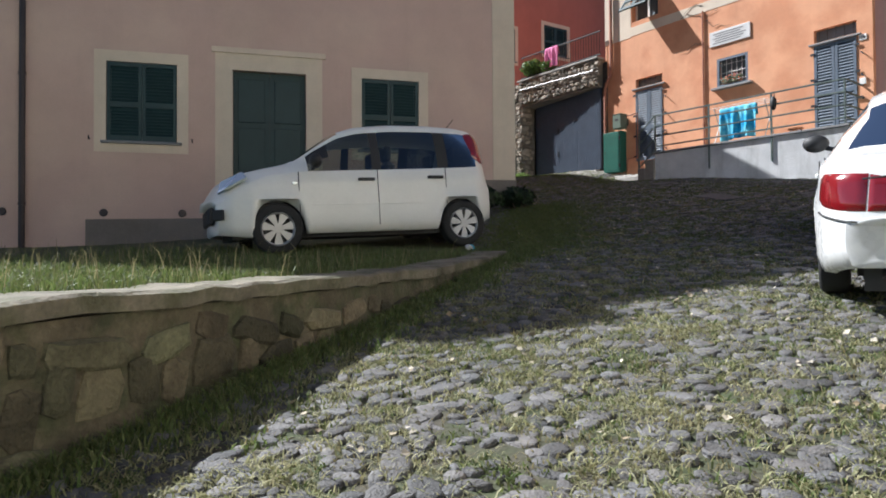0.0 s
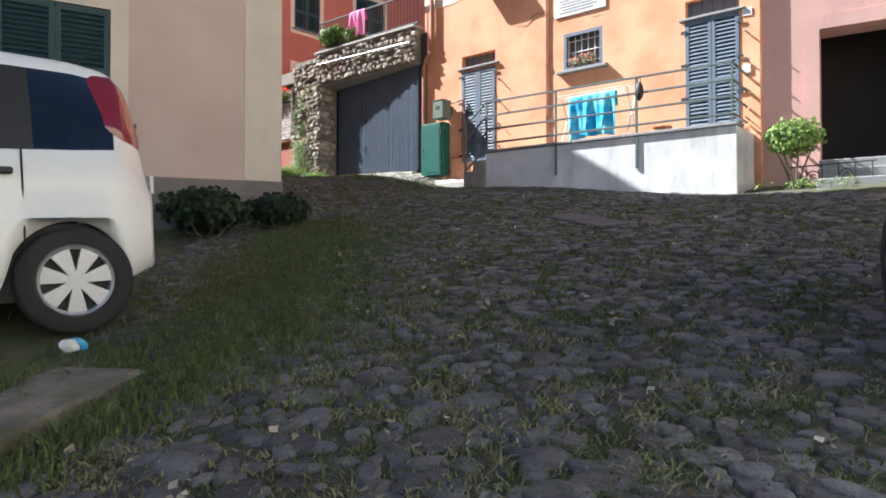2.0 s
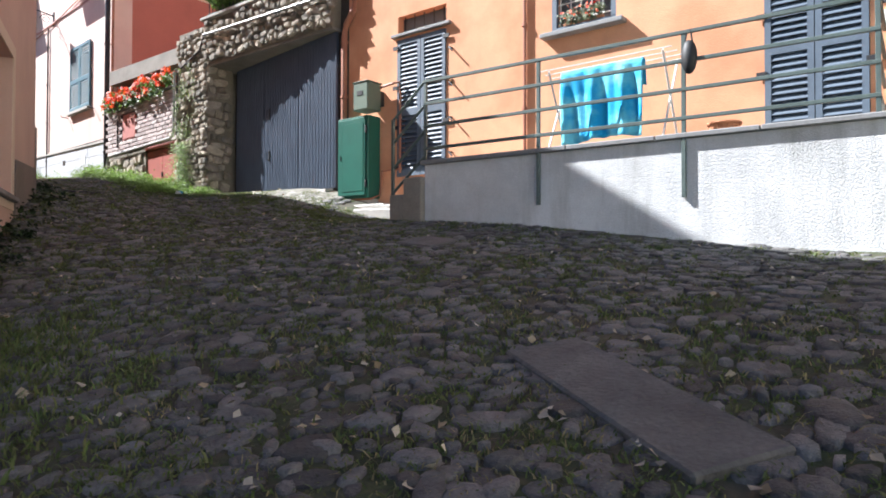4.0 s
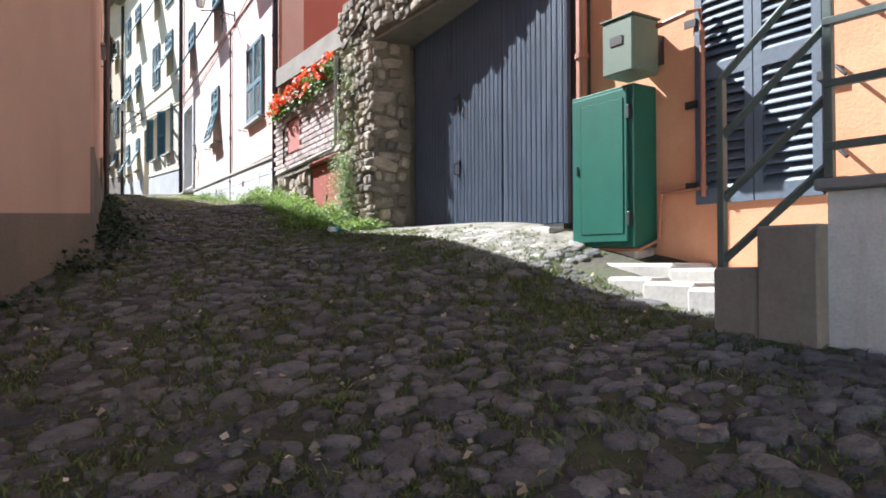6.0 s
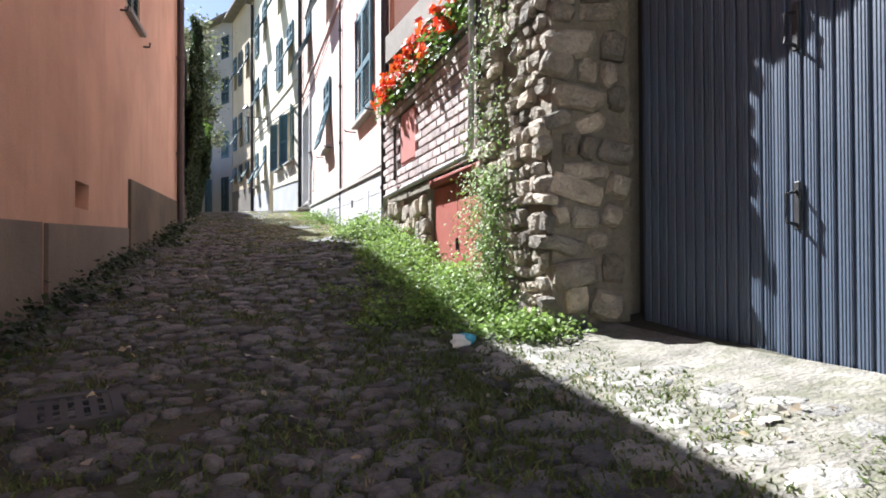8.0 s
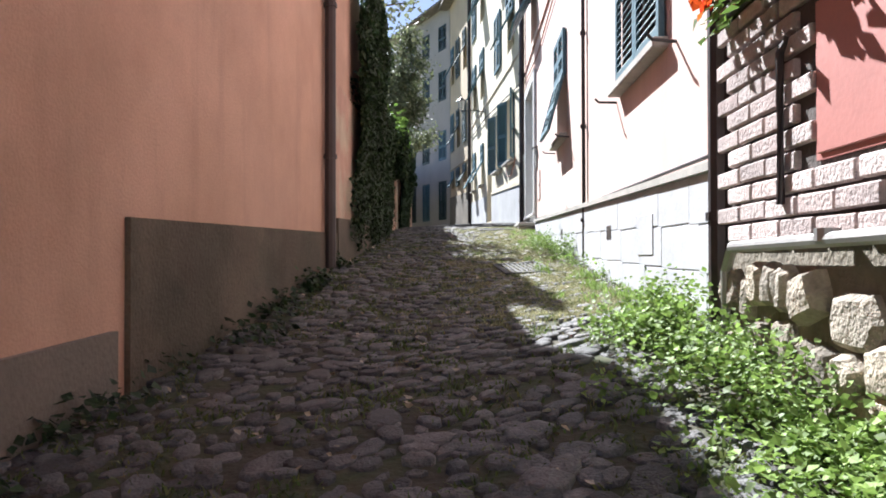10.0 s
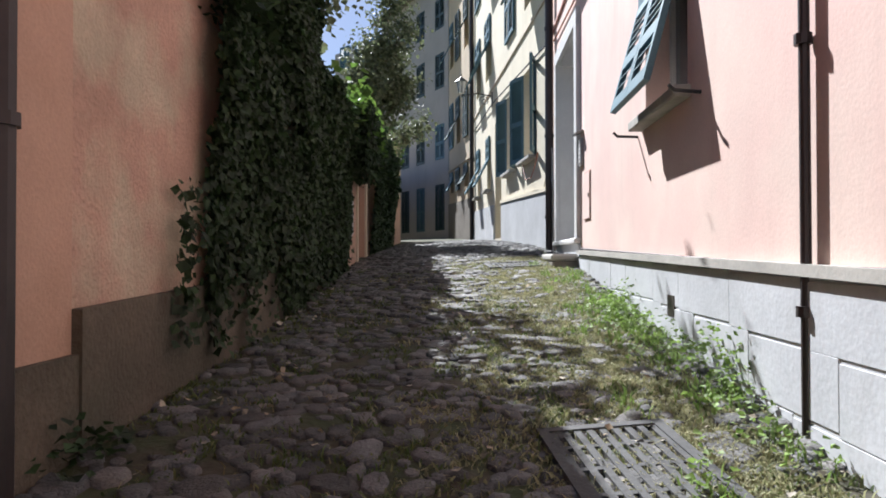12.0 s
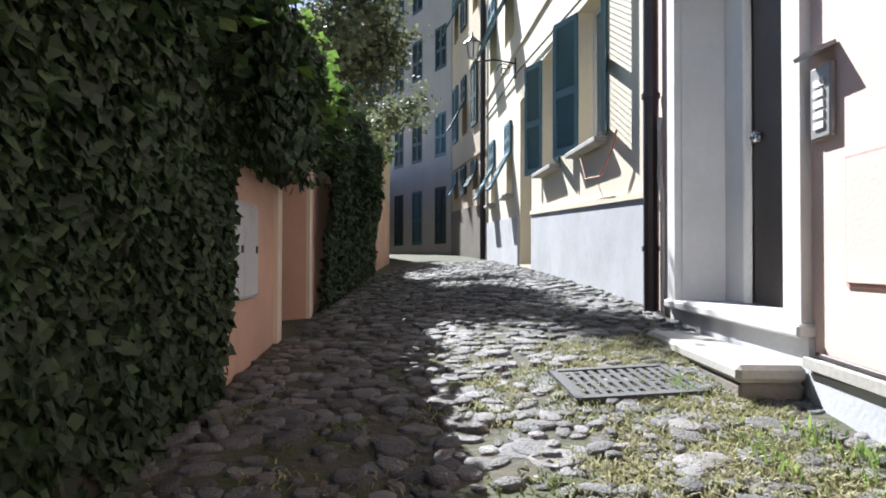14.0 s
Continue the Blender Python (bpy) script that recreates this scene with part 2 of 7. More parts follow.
def glass(name, tint=(0.6, 0.65, 0.66), rough=0.02, amount=0.55):
    m = bpy.data.materials.new(name)
    m.use_nodes = True
    n, l = m.node_tree.nodes, m.node_tree.links
    b = n["Principled BSDF"]
    b.inputs["Base Color"].default_value = (*tint, 1)
    b.inputs["Roughness"].default_value = rough
    b.inputs["Transmission Weight"].default_value = amount
    b.inputs["IOR"].default_value = 1.1
    b.inputs["Coat Weight"].default_value = 0.7
    b.inputs["Coat Roughness"].default_value = 0.02
    return m


def clear_glass(name, tint, gloss):
    m = bpy.data.materials.new(name)
    m.use_nodes = True
    n, l = m.node_tree.nodes, m.node_tree.links
    tr = n.new("ShaderNodeBsdfTransparent")
    tr.inputs[0].default_value = (*tint, 1)
    gl = n.new("ShaderNodeBsdfGlossy")
    gl.inputs["Roughness"].default_value = 0.02
    mx = n.new("ShaderNodeMixShader")
    fr = n.new("ShaderNodeFresnel")
    fr.inputs[0].default_value = 1.5
    ad = n.new("ShaderNodeMath")
    ad.operation = "MULTIPLY_ADD"
    ad.inputs[1].default_value = 1.0
    ad.inputs[2].default_value = gloss
    l.new(fr.outputs[0], ad.inputs[0])
    l.new(ad.outputs[0], mx.inputs[0])
    l.new(tr.outputs[0], mx.inputs[1])
    l.new(gl.outputs[0], mx.inputs[2])
    l.new(mx.outputs[0], n["Material Output"].inputs["Surface"])
    return m


CAR_GLASS = clear_glass("car_glass", (0.62, 0.66, 0.60), 0.05)
CAR_GLASS_DARK = clear_glass("car_glass_tinted", (0.10, 0.12, 0.14), 0.06)
PANE = glass("window_pane", (0.25, 0.28, 0.3), 0.03, 0.5)

# ---- building helpers ----
def part(name, bm, material, parent=None, label="", smooth=False):
    me = bpy.data.meshes.new(name)
    bmesh.ops.recalc_face_normals(bm, faces=bm.faces)
    bm.to_mesh(me)
    bm.free()
    for mt in (material if isinstance(material, (list, tuple)) else [material]):
        me.materials.append(mt)
    if smooth:
        for p in me.polygons:
            p.use_smooth = True
    ob = new(name, me)
    if parent is not None:
        ob.parent = parent
    if label:
        ob["label"] = label
    return ob


def raw(name, verts, faces, material, parent=None, smooth=False):
    me = bpy.data.meshes.new(name)
    me.from_pydata(verts, [], faces)
    me.materials.append(material)
    if smooth:
        for p in me.polygons:
            p.use_smooth = True
    ob = new(name, me)
    if parent is not None:
        ob.parent = parent
    return ob


def thing(name, m, label="", category="", group="", kind=""):
    ob = new(name)
    ob.empty_display_size = 0.1
    ob.matrix_world = m
    return tagged(ob, label, category, group, kind)


def box(bm, x0, x1, y0, y1, z0, z1, bevel=0.0, m=None):
    g = bmesh.ops.create_cube(bm, size=1.0)
    vs = g["verts"]
    for v in vs:
        v.co = Vector((x0 + (v.co.x + 0.5) * (x1 - x0), y0 + (v.co.y + 0.5) * (y1 - y0), z0 + (v.co.z + 0.5) * (z1 - z0)))
    if m is not None:
        bmesh.ops.transform(bm, matrix=m, verts=vs)
    if bevel:
        es = list({e for v in vs for e in v.link_edges})
        bmesh.ops.bevel(bm, geom=es, offset=bevel, segments=1, affect="EDGES")
    return bm


def boxed(*a, **k):
    return box(bmesh.new(), *a, **k)


def tube(bm, points, radius, sides=8, closed_ends=True):
    """A round pipe along points."""
    pts = [Vector(p) for p in points]
    rings = []
    for i, p in enumerate(pts):
        d = (pts[min(i + 1, len(pts) - 1)] - pts[max(i - 1, 0)]).normalized()
        u = d.cross(Vector((0, 0, 1)))
        if u.length < 0.05:
            u = d.cross(Vector((0, 1, 0)))
        u.normalize()
        w = d.cross(u)
        r = radius[i] if isinstance(radius, (list, tuple)) else radius
        rings.append([bm.verts.new(p + (u * math.cos(2 * math.pi * k / sides) + w * math.sin(2 * math.pi * k / sides)) * r) for k in range(sides)])
    for a, b in zip(rings, rings[1:]):
        for k in range(sides):
            bm.faces.new((a[k], a[(k + 1) % sides], b[(k + 1) % sides], b[k]))
    if closed_ends:
        bm.faces.new(rings[0])
        bm.faces.new(rings[-1])
    return bm


def tubed(points, radius, sides=8):
    return tube(bmesh.new(), points, radius, sides)


def wall_frame(a, b):
    """Frame of a wall seen from the street: x to the right along it, y into it, z up; origin at a, height 0."""
    d = Vector((b[0] - a[0], b[1] - a[1], 0)).normalized()
    return Matrix(((d.x, -d.y, 0, a[0]), (d.y, d.x, 0, a[1]), (0, 0, 1, 0), (0, 0, 0, 1)))


def length(a, b):
    return math.hypot(b[0] - a[0], b[1] - a[1])


def along(a, b, p):
    """Distance along a wall of the plan point p."""
    d = Vector((b[0] - a[0], b[1] - a[1])).normalized()
    return d.x * (p[0] - a[0]) + d.y * (p[1] - a[1])


def wall_mesh(x0, x1, z0, z1, thick, openings=(), y0=0.0):
    """A wall slab in its frame with real holes through it."""
    xs = sorted({x0, x1, *[v for o in openings for v in o[:2] if x0 < v < x1]})
    zs = sorted({z0, z1, *[v for o in openings for v in o[2:4] if z0 < v < z1]})
    bm = bmesh.new()
    solid = {}
    for i in range(len(xs) - 1):
        for j in range(len(zs) - 1):
            cx, cz = (xs[i] + xs[i + 1]) / 2, (zs[j] + zs[j + 1]) / 2
            solid[i, j] = not any(o[0] < cx < o[1] and o[2] < cz < o[3] for o in openings)
    cache = {}

    def v(x, y, z):
        k = (round(x, 5), round(y, 5), round(z, 5))
        if k not in cache:
            cache[k] = bm.verts.new(k)
        return cache[k]
    ya, yb = y0, y0 + thick
    for (i, j), s in solid.items():
        if not s:
            continue
        a, b, c, d = xs[i], xs[i + 1], zs[j], zs[j + 1]
        bm.faces.new((v(a, ya, c), v(b, ya, c), v(b, ya, d), v(a, ya, d)))
        bm.faces.new((v(a, yb, c), v(a, yb, d), v(b, yb, d), v(b, yb, c)))
        if not solid.get((i - 1, j)):
            bm.faces.new((v(a, ya, c), v(a, ya, d), v(a, yb, d), v(a, yb, c)))
        if not solid.get((i + 1, j)):
            bm.faces.new((v(b, ya, c), v(b, yb, c), v(b, yb, d), v(b, ya, d)))
        if not solid.get((i, j - 1)):
            bm.faces.new((v(a, ya, c), v(a, yb, c), v(b, yb, c), v(b, ya, c)))
        if not solid.get((i, j + 1)):
            bm.faces.new((v(a, ya, d), v(b, ya, d), v(b, yb, d), v(a, yb, d)))
    return bm


# ---- the lie of the land ----
def spline(points):
    """A smooth height over plan points (thin plate)."""
    p = np.array(points, float)
    n = len(p)

    def u(r2):
        return np.where(r2 > 1e-9, 0.5 * r2 * np.log(np.maximum(r2, 1e-9)), 0.0)
    d2 = ((p[:, None, :2] - p[None, :, :2]) ** 2).sum(-1)
    k = np.zeros((n + 3, n + 3))
    k[:n, :n] = u(d2) + np.eye(n) * 0.15
    k[:n, n:] = np.c_[np.ones(n), p[:, :2]]
    k[n:, :n] = k[:n, n:].T
    w = np.linalg.solve(k, np.r_[p[:, 2], 0, 0, 0])

    def height(x, y):
        x, y = np.asarray(x, float), np.asarray(y, float)
        r2 = (x[..., None] - p[:, 0]) ** 2 + (y[..., None] - p[:, 1]) ** 2
        return u(r2) @ w[:n] + w[n] + w[n + 1] * x + w[n + 2] * y
    return height


street = spline([(0, 0, 0.34), (1.8, 1.1, 0.55), (3.8, 3.0, 0.93), (8.6, 5.8, 1.96), (9.6, 7.0, 2.24), (10.9, 8.8, 2.62), (11.7, 10.6, 2.93), (12.8, 12.8, 3.40),
                 (13.3, 15.0, 3.75), (13.8, 21.0, 4.50), (14.0, 23.2, 4.71), (14.0, 26.8, 5.12), (13.7, 10.6, 3.27), (13.8, 8.8, 3.15), (13.9, 6.1, 2.87),
                 (11.5, 15.1, 3.68), (11.85, 17.8, 4.05), (12.2, 20.6, 4.40), (12.6, 24.0, 4.85), (15.1, 20.6, 4.70), (14.7, 13.0, 3.85), (14.8, 16.2, 4.0), (15.4, 25.0, 5.0),
                 (15.5, 27.3, 5.24), (15.5, 29.8, 5.51), (14.15, 11.3, 3.34), (12.9, 30.0, 5.45), (15.4, 42.0, 6.15), (13.2, 42.0, 6.05), (14.0, 60.0, 6.9), (-6, -4, -0.7), (6, -3, 0.6), (12.0, 4.4, 2.6), (14.0, 3.5, 2.9), (5.4, 7.0, 1.49), (9.1, 10.1, 2.4), (-6, 2, -0.3)])
terrace = spline([(3.1, 7.5, 1.38), (5.4, 7.0, 1.50), (2.0, 12.8, 1.62), (0.4, 13.4, 1.57), (0.3, 3.0, 1.14), (2.3, 4.2, 1.18), (5.2, 6.0, 1.38), (8.3, 10.4, 2.3), (9.1, 10.1, 2.4), (-4, 2, 0.95), (-5, 14, 1.4), (7.4, 7.6, 1.85)])
RW_A, RW_B = (-4.2, 0.22), (5.2, 5.96)
RW_D = Vector((RW_B[0] - RW_A[0], RW_B[1] - RW_A[1])).normalized()
CR_A, CR_B = (9.13, 10.15), (11.52, 15.0)


def ground_z(x, y):
    x, y = np.asarray(x, float), np.asarray(y, float)
    side = RW_D.x * (y - RW_A[1]) - RW_D.y * (x - RW_A[0])
    k = np.clip((side - 0.12) / 0.12, 0, 1)
    fade = np.clip((8.2 - x) / 2.4, 0, 1)
    fade = fade * fade * (3 - 2 * fade)
    k = k * fade
    z = street(x, y) * (1 - k) + terrace(x, y) * k
    far = np.clip((np.hypot(x - 8, y - 18) - 45) / 60, 0, 1)
    return z * (1 - far) + 5.0 * far


def gz(x, y):
    return float(ground_z(np.array([x]), np.array([y]))[0])


def ground_sheet():
    xs = np.unique(np.round(np.concatenate([np.linspace(-400, -12, 14), np.arange(-12, 22, 0.2), np.linspace(22, 400, 14)]), 3))
    ys = np.unique(np.round(np.concatenate([np.linspace(-400, -9, 14), np.arange(-9, 50, 0.2), np.linspace(50, 400, 14)]), 3))
    gx, gy = np.meshgrid(xs, ys)
    zz = ground_z(gx, gy)
    rng = np.random.RandomState(4)
    zz = zz + rng.uniform(-0.008, 0.008, zz.shape) - 0.012
    nx, ny = len(xs), len(ys)
    verts = np.stack([gx.ravel(), gy.ravel(), zz.ravel()], 1).tolist()
    i, j = np.meshgrid(np.arange(nx - 1), np.arange(ny - 1))
    q = (j * nx + i).ravel()
    faces = np.stack([q, q + 1, q + nx + 1, q + nx], 1).tolist()
    ob = raw("ground", verts, faces, EARTH, smooth=True)
    ob.data.materials.append(LAWN)
    side = RW_D.x * (gy - RW_A[1]) - RW_D.y * (gx - RW_A[0])
    grassy = ((side > 0.15) & (gx < 8.6)).ravel()
    flags = grassy[q]
    for p, f in zip(ob.data.polygons, flags):
        p.material_index = int(f)
    return tagged(ob, "sloping earth ground with worn grass and cobbles", "ground", kind="structure")


ground_sheet()

# ---- plan of the walls, seen from the street: left end, right end ----
A_A, A_B = (-2.3, 14.4), (9.13, 10.15)          # salmon house, front
B_A, B_B = CR_A, CR_B                            # salmon house, side towards the lane
L_A, L_B = (11.52, 15.0), (12.66, 24.5)          # peach house along the lane
I_A, I_B = (12.66, 24.5), (12.95, 30.1)          # ivy wall
J_A, J_B = (13.0, 32.9), (13.25, 42.0)           # wall past the gate
P_A, P_B = (15.86, 32.1), (15.05, 20.35)         # pale rose house
O_A, O_B = (14.84, 12.68), (14.84, 5.8)          # orange house
C_A, C_B = (14.95, 5.8), (15.62, 1.0)            # dusty rose house
G_A, G_B = (15.08, 15.85), (14.72, 12.83)        # garage door line
Y_A, Y_B = (15.42, 42.0), (15.86, 32.15)         # pale yellow house
S_A, S_B = (14.84, 46.1), (15.40, 42.05)          # sand-coloured house
T_A, T_B = (14.95, 20.3), (14.72, 17.05)         # brick planter wall


def house_wall(name, a, b, z0, z1, material, openings=(), thick=0.4, label="", y0=0.0):
    ob = part(name, wall_mesh(0, length(a, b), z0, z1, thick, openings, y0), material)
    ob.matrix_world = wall_frame(a, b)
    return tagged(ob, label, "wall", kind="structure")

# ---- openings of each wall, in metres along it from its left end ----
def span(a, b, p, q, z0, z1):
    u, v = along(a, b, p), along(a, b, q)
    return (min(u, v), max(u, v), z0, z1)


win1 = span(A_A, A_B, (2.03, 12.81), (3.11, 12.4), 3.42, 4.82)
door_a = span(A_A, A_B, (4.0, 12.08), (5.23, 11.62), 1.95, 4.80)
win2 = span(A_A, A_B, (6.2, 11.24), (7.25, 10.85), 3.42, 4.80)
ups_a = [(o[0], o[1], 6.95, 8.4) for o in (win1, win2)] + [(o[0], o[1], 10.1, 11.4) for o in (win1, win2)]
house_wall("wall_salmon_front", A_A, A_B, 0.6, 11.85, PINK_A, (win1, door_a, win2, *ups_a), label="salmon rendered house front in shade")
niche_b = (2.15, 3.45, 3.44, 4.9)
house_wall("wall_salmon_side", B_A, B_B, 1.5, 10.0, PINK_A, (niche_b,), label="salmon rendered side wall with grey plinth")
vents_l = [(1.66, 1.92, 4.78, 5.02), (3.63, 4.03, 4.76, 4.97)]
win_l = (5.45, 6.15, 6.95, 8.3)
house_wall("wall_peach_lane", L_A, L_B, 2.5, 8.9, PEACH, (*vents_l, win_l), label="peach orange rendered wall along the lane")
house_wall("wall_ivy_garden", I_A, I_B, 3.5, 6.9, PEACH_FLAKED, label="flaking peach garden wall behind ivy")
house_wall("wall_gate_side", (12.98, 30.1), (12.99, 31.35), 4.5, 7.3, PEACH, label="peach gate wall beside ivy")
house_wall("wall_ivy_upper", (12.66, 24.5), (12.81, 27.4), 6.9, 8.45, PEACH, thick=0.26, y0=0.03, label="taller garden wall under ivy beside the peach house")
gate_j = (0.05, 1.05, 5.0, 7.05)
house_wall("wall_ivy_far", (12.99, 31.35), J_B, 4.5, 7.3, PEACH, (gate_j,), label="garden wall under ivy past the gate")
house_wall("wall_lane_far_left", (13.25, 42.0), (11.0, 54.0), 4.5, 9.0, SAND, label="sand rendered wall further up the lane")


def rose(y0, y1, z0, z1):
    return span(P_A, P_B, (15.05 + 0.0689 * (y0 - 20.35), y0), (15.05 + 0.0689 * (y1 - 20.35), y1), z0, z1)


rose_w1 = rose(21.62, 22.82, 6.42, 7.95)
rose_w2 = rose(25.92, 26.85, 6.6, 7.95)
rose_up = [rose(21.62, 22.82, 9.2, 10.7), rose(25.55, 26.75, 9.2, 10.7), rose(29.6, 30.7, 9.2, 10.7)]
portal = rose(29.85, 31.5, 5.76, 8.3)
holes_p = [rose(23.12, 23.3, 5.16, 5.28), rose(26.08, 26.22, 5.24, 5.37)]
house_wall("wall_rose_house", P_A, P_B, 3.5, 13.0, ROSE, (rose_w1, rose_w2, *rose_up, portal), label="sunlit pale rose rendered house front")
do1 = span(O_A, O_B, (14.84, 11.64), (14.84, 10.79), 3.95, 5.83)
tr1 = (do1[0], do1[1], 5.93, 6.16)
do2 = span(O_A, O_B, (14.84, 6.95), (14.84, 6.1), 3.88, 5.83)
tr2 = (do2[0], do2[1], 5.9, 6.17)
sw = span(O_A, O_B, (14.84, 9.23), (14.84, 8.44), 5.42, 6.12)
o_up = span(O_A, O_B, (14.84, 11.75), (14.84, 10.9), 7.75, 9.2)
o_up2 = span(O_A, O_B, (14.84, 7.2), (14.84, 6.3), 7.75, 9.2)
house_wall("wall_orange_house", O_A, O_B, 2.0, 12.5, ORANGE, (do1, tr1, do2, tr2, sw, o_up, o_up2), label="sunlit orange rendered house front")
arch_c = (0.78, 1.95, 2.3, 5.35)
house_wall("wall_dusty_rose_house", C_A, C_B, 1.5, 12.0, ROSE_C, (arch_c,), thick=0.5, label="dusty rose rendered house with a dark archway")
yel = lambda y0, y1, z0, z1: span(Y_A, Y_B, (15.86 - 0.0447 * (y0 - 32.15), y0), (15.86 - 0.0447 * (y1 - 32.15), y1), z0, z1)
yel_w = [yel(33.45, 34.4, 7.35, 8.95), yel(35.35, 36.25, 7.35, 8.95), yel(38.65, 39.25, 7.3, 8.6), yel(40.6, 41.2, 7.3, 8.6)]
yel_d = yel(37.0, 37.9, 6.05, 8.75)
yel_up = [yel(y, y + 0.95, z, z + 1.5) for z in (10.1, 12.6) for y in (33.38, 35.28, 38.5, 40.45)]
house_wall("wall_yellow_house", Y_A, Y_B, 4.0, 15.2, YELLOW, (*yel_w, yel_d, *yel_up), label="pale yellow rendered house front")
san_o = [(x, x + 0.6, z, z + h) for z, h in ((7.85, 0.7), (9.4, 1.5), (12.2, 1.5)) for x in (0.3, 1.45, 2.75)]
house_wall("wall_sand_house", S_A, S_B, 4.0, 15.6, SAND, san_o, label="sand coloured rendered house front")
end_o = [(x, x + 0.8, z, z + 1.5) for z in (7.4, 10.2, 13.0, 15.8) for x in (0.4, 1.7, 2.9)]
E_A, E_B = (12.2, 51.5), (14.82, 46.15)
grey_o = [(x, x + 0.75, z, z + h) for z, h in ((6.6, 1.7), (9.2, 1.3), (11.8, 1.3), (14.0, 1.1)) for x in (0.5, 1.9, 3.3, 4.9)]
house_wall("wall_grey_house", E_A, E_B, 4.0, 15.8, GREY_H, grey_o, label="grey rendered tall house up the lane")
house_wall("wall_end_house", (9.0, 60.0), (12.1, 57.1), 4.0, 17.0, GREY_H, end_o, label="grey rendered house at the lane's end")

# closing masses behind the fronts, roofs and back walls


def mass(name, corners, z0, z1, material, label):
    """A plain closed volume over a plan outline."""
    bm = bmesh.new()
    lo = [bm.verts.new((x, y, z0)) for x, y in corners]
    hi = [bm.verts.new((x, y, z1)) for x, y in corners]
    bm.faces.new(hi)
    for i in range(len(lo)):
        j = (i + 1) % len(lo)
        bm.faces.new((lo[i], lo[j], hi[j], hi[i]))
    return tagged(part(name, bm, material), label, "wall", kind="structure")


mass("wall_salmon_tower", [(-2.29, 14.42), (9.12, 10.18), (9.95, 11.86), (-1.5, 16.3)], 9.99, 11.85, PINK_A, "salmon rendered upper storey")
# above the view; this end block is added to shape the street's shadow edge
mass("wall_salmon_attic", [(-2.29, 14.42), (-0.9, 13.9), (-0.4, 15.2), (-1.5, 16.3)], 11.99, 12.45, PINK_A, "salmon rendered attic end")
# unseen block, added to keep the sun off the terrace wall
mass("wall_salmon_chimney_block", [(11.5, 15.06), (11.64, 16.3), (10.6, 16.5), (10.4, 15.2)], 8.95, 9.95, PINK_A, "salmon rendered roof block")
mass("wall_core_salmon_front", [(-2.1, 15.3), (8.9, 11.2), (9.3, 12.0), (-1.4, 16.3)], 0.5, 9.95, DARK_ROOM, "dark inside of the salmon house")
mass("wall_core_salmon_side", [(9.4, 11.9), (10.95, 15.2), (6.0, 17.0)], 1.0, 9.8, DARK_ROOM, "dark inside of the salmon house")
mass("wall_core_peach", [(11.0, 15.2), (12.15, 24.4), (7.5, 25.0), (6.5, 16.5)], 2.5, 8.85, DARK_ROOM, "dark inside of the peach house")
mass("wall_core_orange", [(15.7, 5.4), (21.0, 5.4), (21.0, 12.5), (15.7, 12.5)], 1.5, 12.3, DARK_ROOM, "dark inside of the orange house")
mass("wall_core_rose", [(15.95, 20.8), (21.5, 20.6), (22.3, 31.9), (16.75, 32.0)], 3.5, 12.9, DARK_ROOM, "dark inside of the rose house")
mass("wall_core_yellow", [(16.75, 32.2), (22.5, 32.2), (22.2, 42.0), (16.3, 42.0)], 3.5, 15.1, DARK_ROOM, "dark inside of the yellow house")
mass("wall_core_sand", [(16.3, 42.1), (22.2, 42.1), (21.0, 46.4), (15.7, 46.2)], 3.5, 15.5, DARK_ROOM, "dark inside of the sand house")
mass("wall_core_grey", [(15.7, 46.6), (21.0, 46.6), (18, 52.5), (13.2, 52.0)], 3.5, 15.7, DARK_ROOM, "dark inside of the grey house")
mass("wall_core_dusty", [(16.6, 5.3), (22.0, 5.3), (22.0, 0.6), (17.0, 0.6)], 1.0, 11.9, DARK_ROOM, "dark inside of the dusty rose house")
house_wall("wall_orange_gable", (15.25, 12.68), (14.84 + 6, 12.7), 3.0, 12.5, ORANGE, thick=0.3, y0=-0.02, label="orange rendered gable end")
red_o = [(1.75, 2.6, 7.1, 8.1), (1.75, 2.75, 9.3, 10.6), (4.3, 5.6, 9.9, 11.1)]
R_A, R_B = (15.42, 20.33), (27.0, 19.8)
house_wall("wall_red_gable", R_A, R_B, 3.8, 13.0, RED_RENDER, red_o, thick=0.35, label="brick red rendered gable of the rose house")
# buildings that close the square behind the camera
house_wall("wall_square_south", (18.0, -6.5), (-9.0, -9.5), -2.5, 9.0, YELLOW, [(x, x + 1.1, z, z + 1.5) for z in (2.2, 5.4) for x in (3.0, 7.5, 12.0, 16.5, 21.0)], label="yellow rendered house across the square")
mass("wall_core_south", [(18.0, -7.2), (-9.0, -10.2), (-9, -14), (18, -12)], -3, 8.9, DARK_ROOM, "dark inside of the house across the square")
house_wall("wall_square_east", (15.62, 1.0), (17.5, -6.0), 0.5, 9.0, ROSE_C, label="dusty rose house front beside the square")


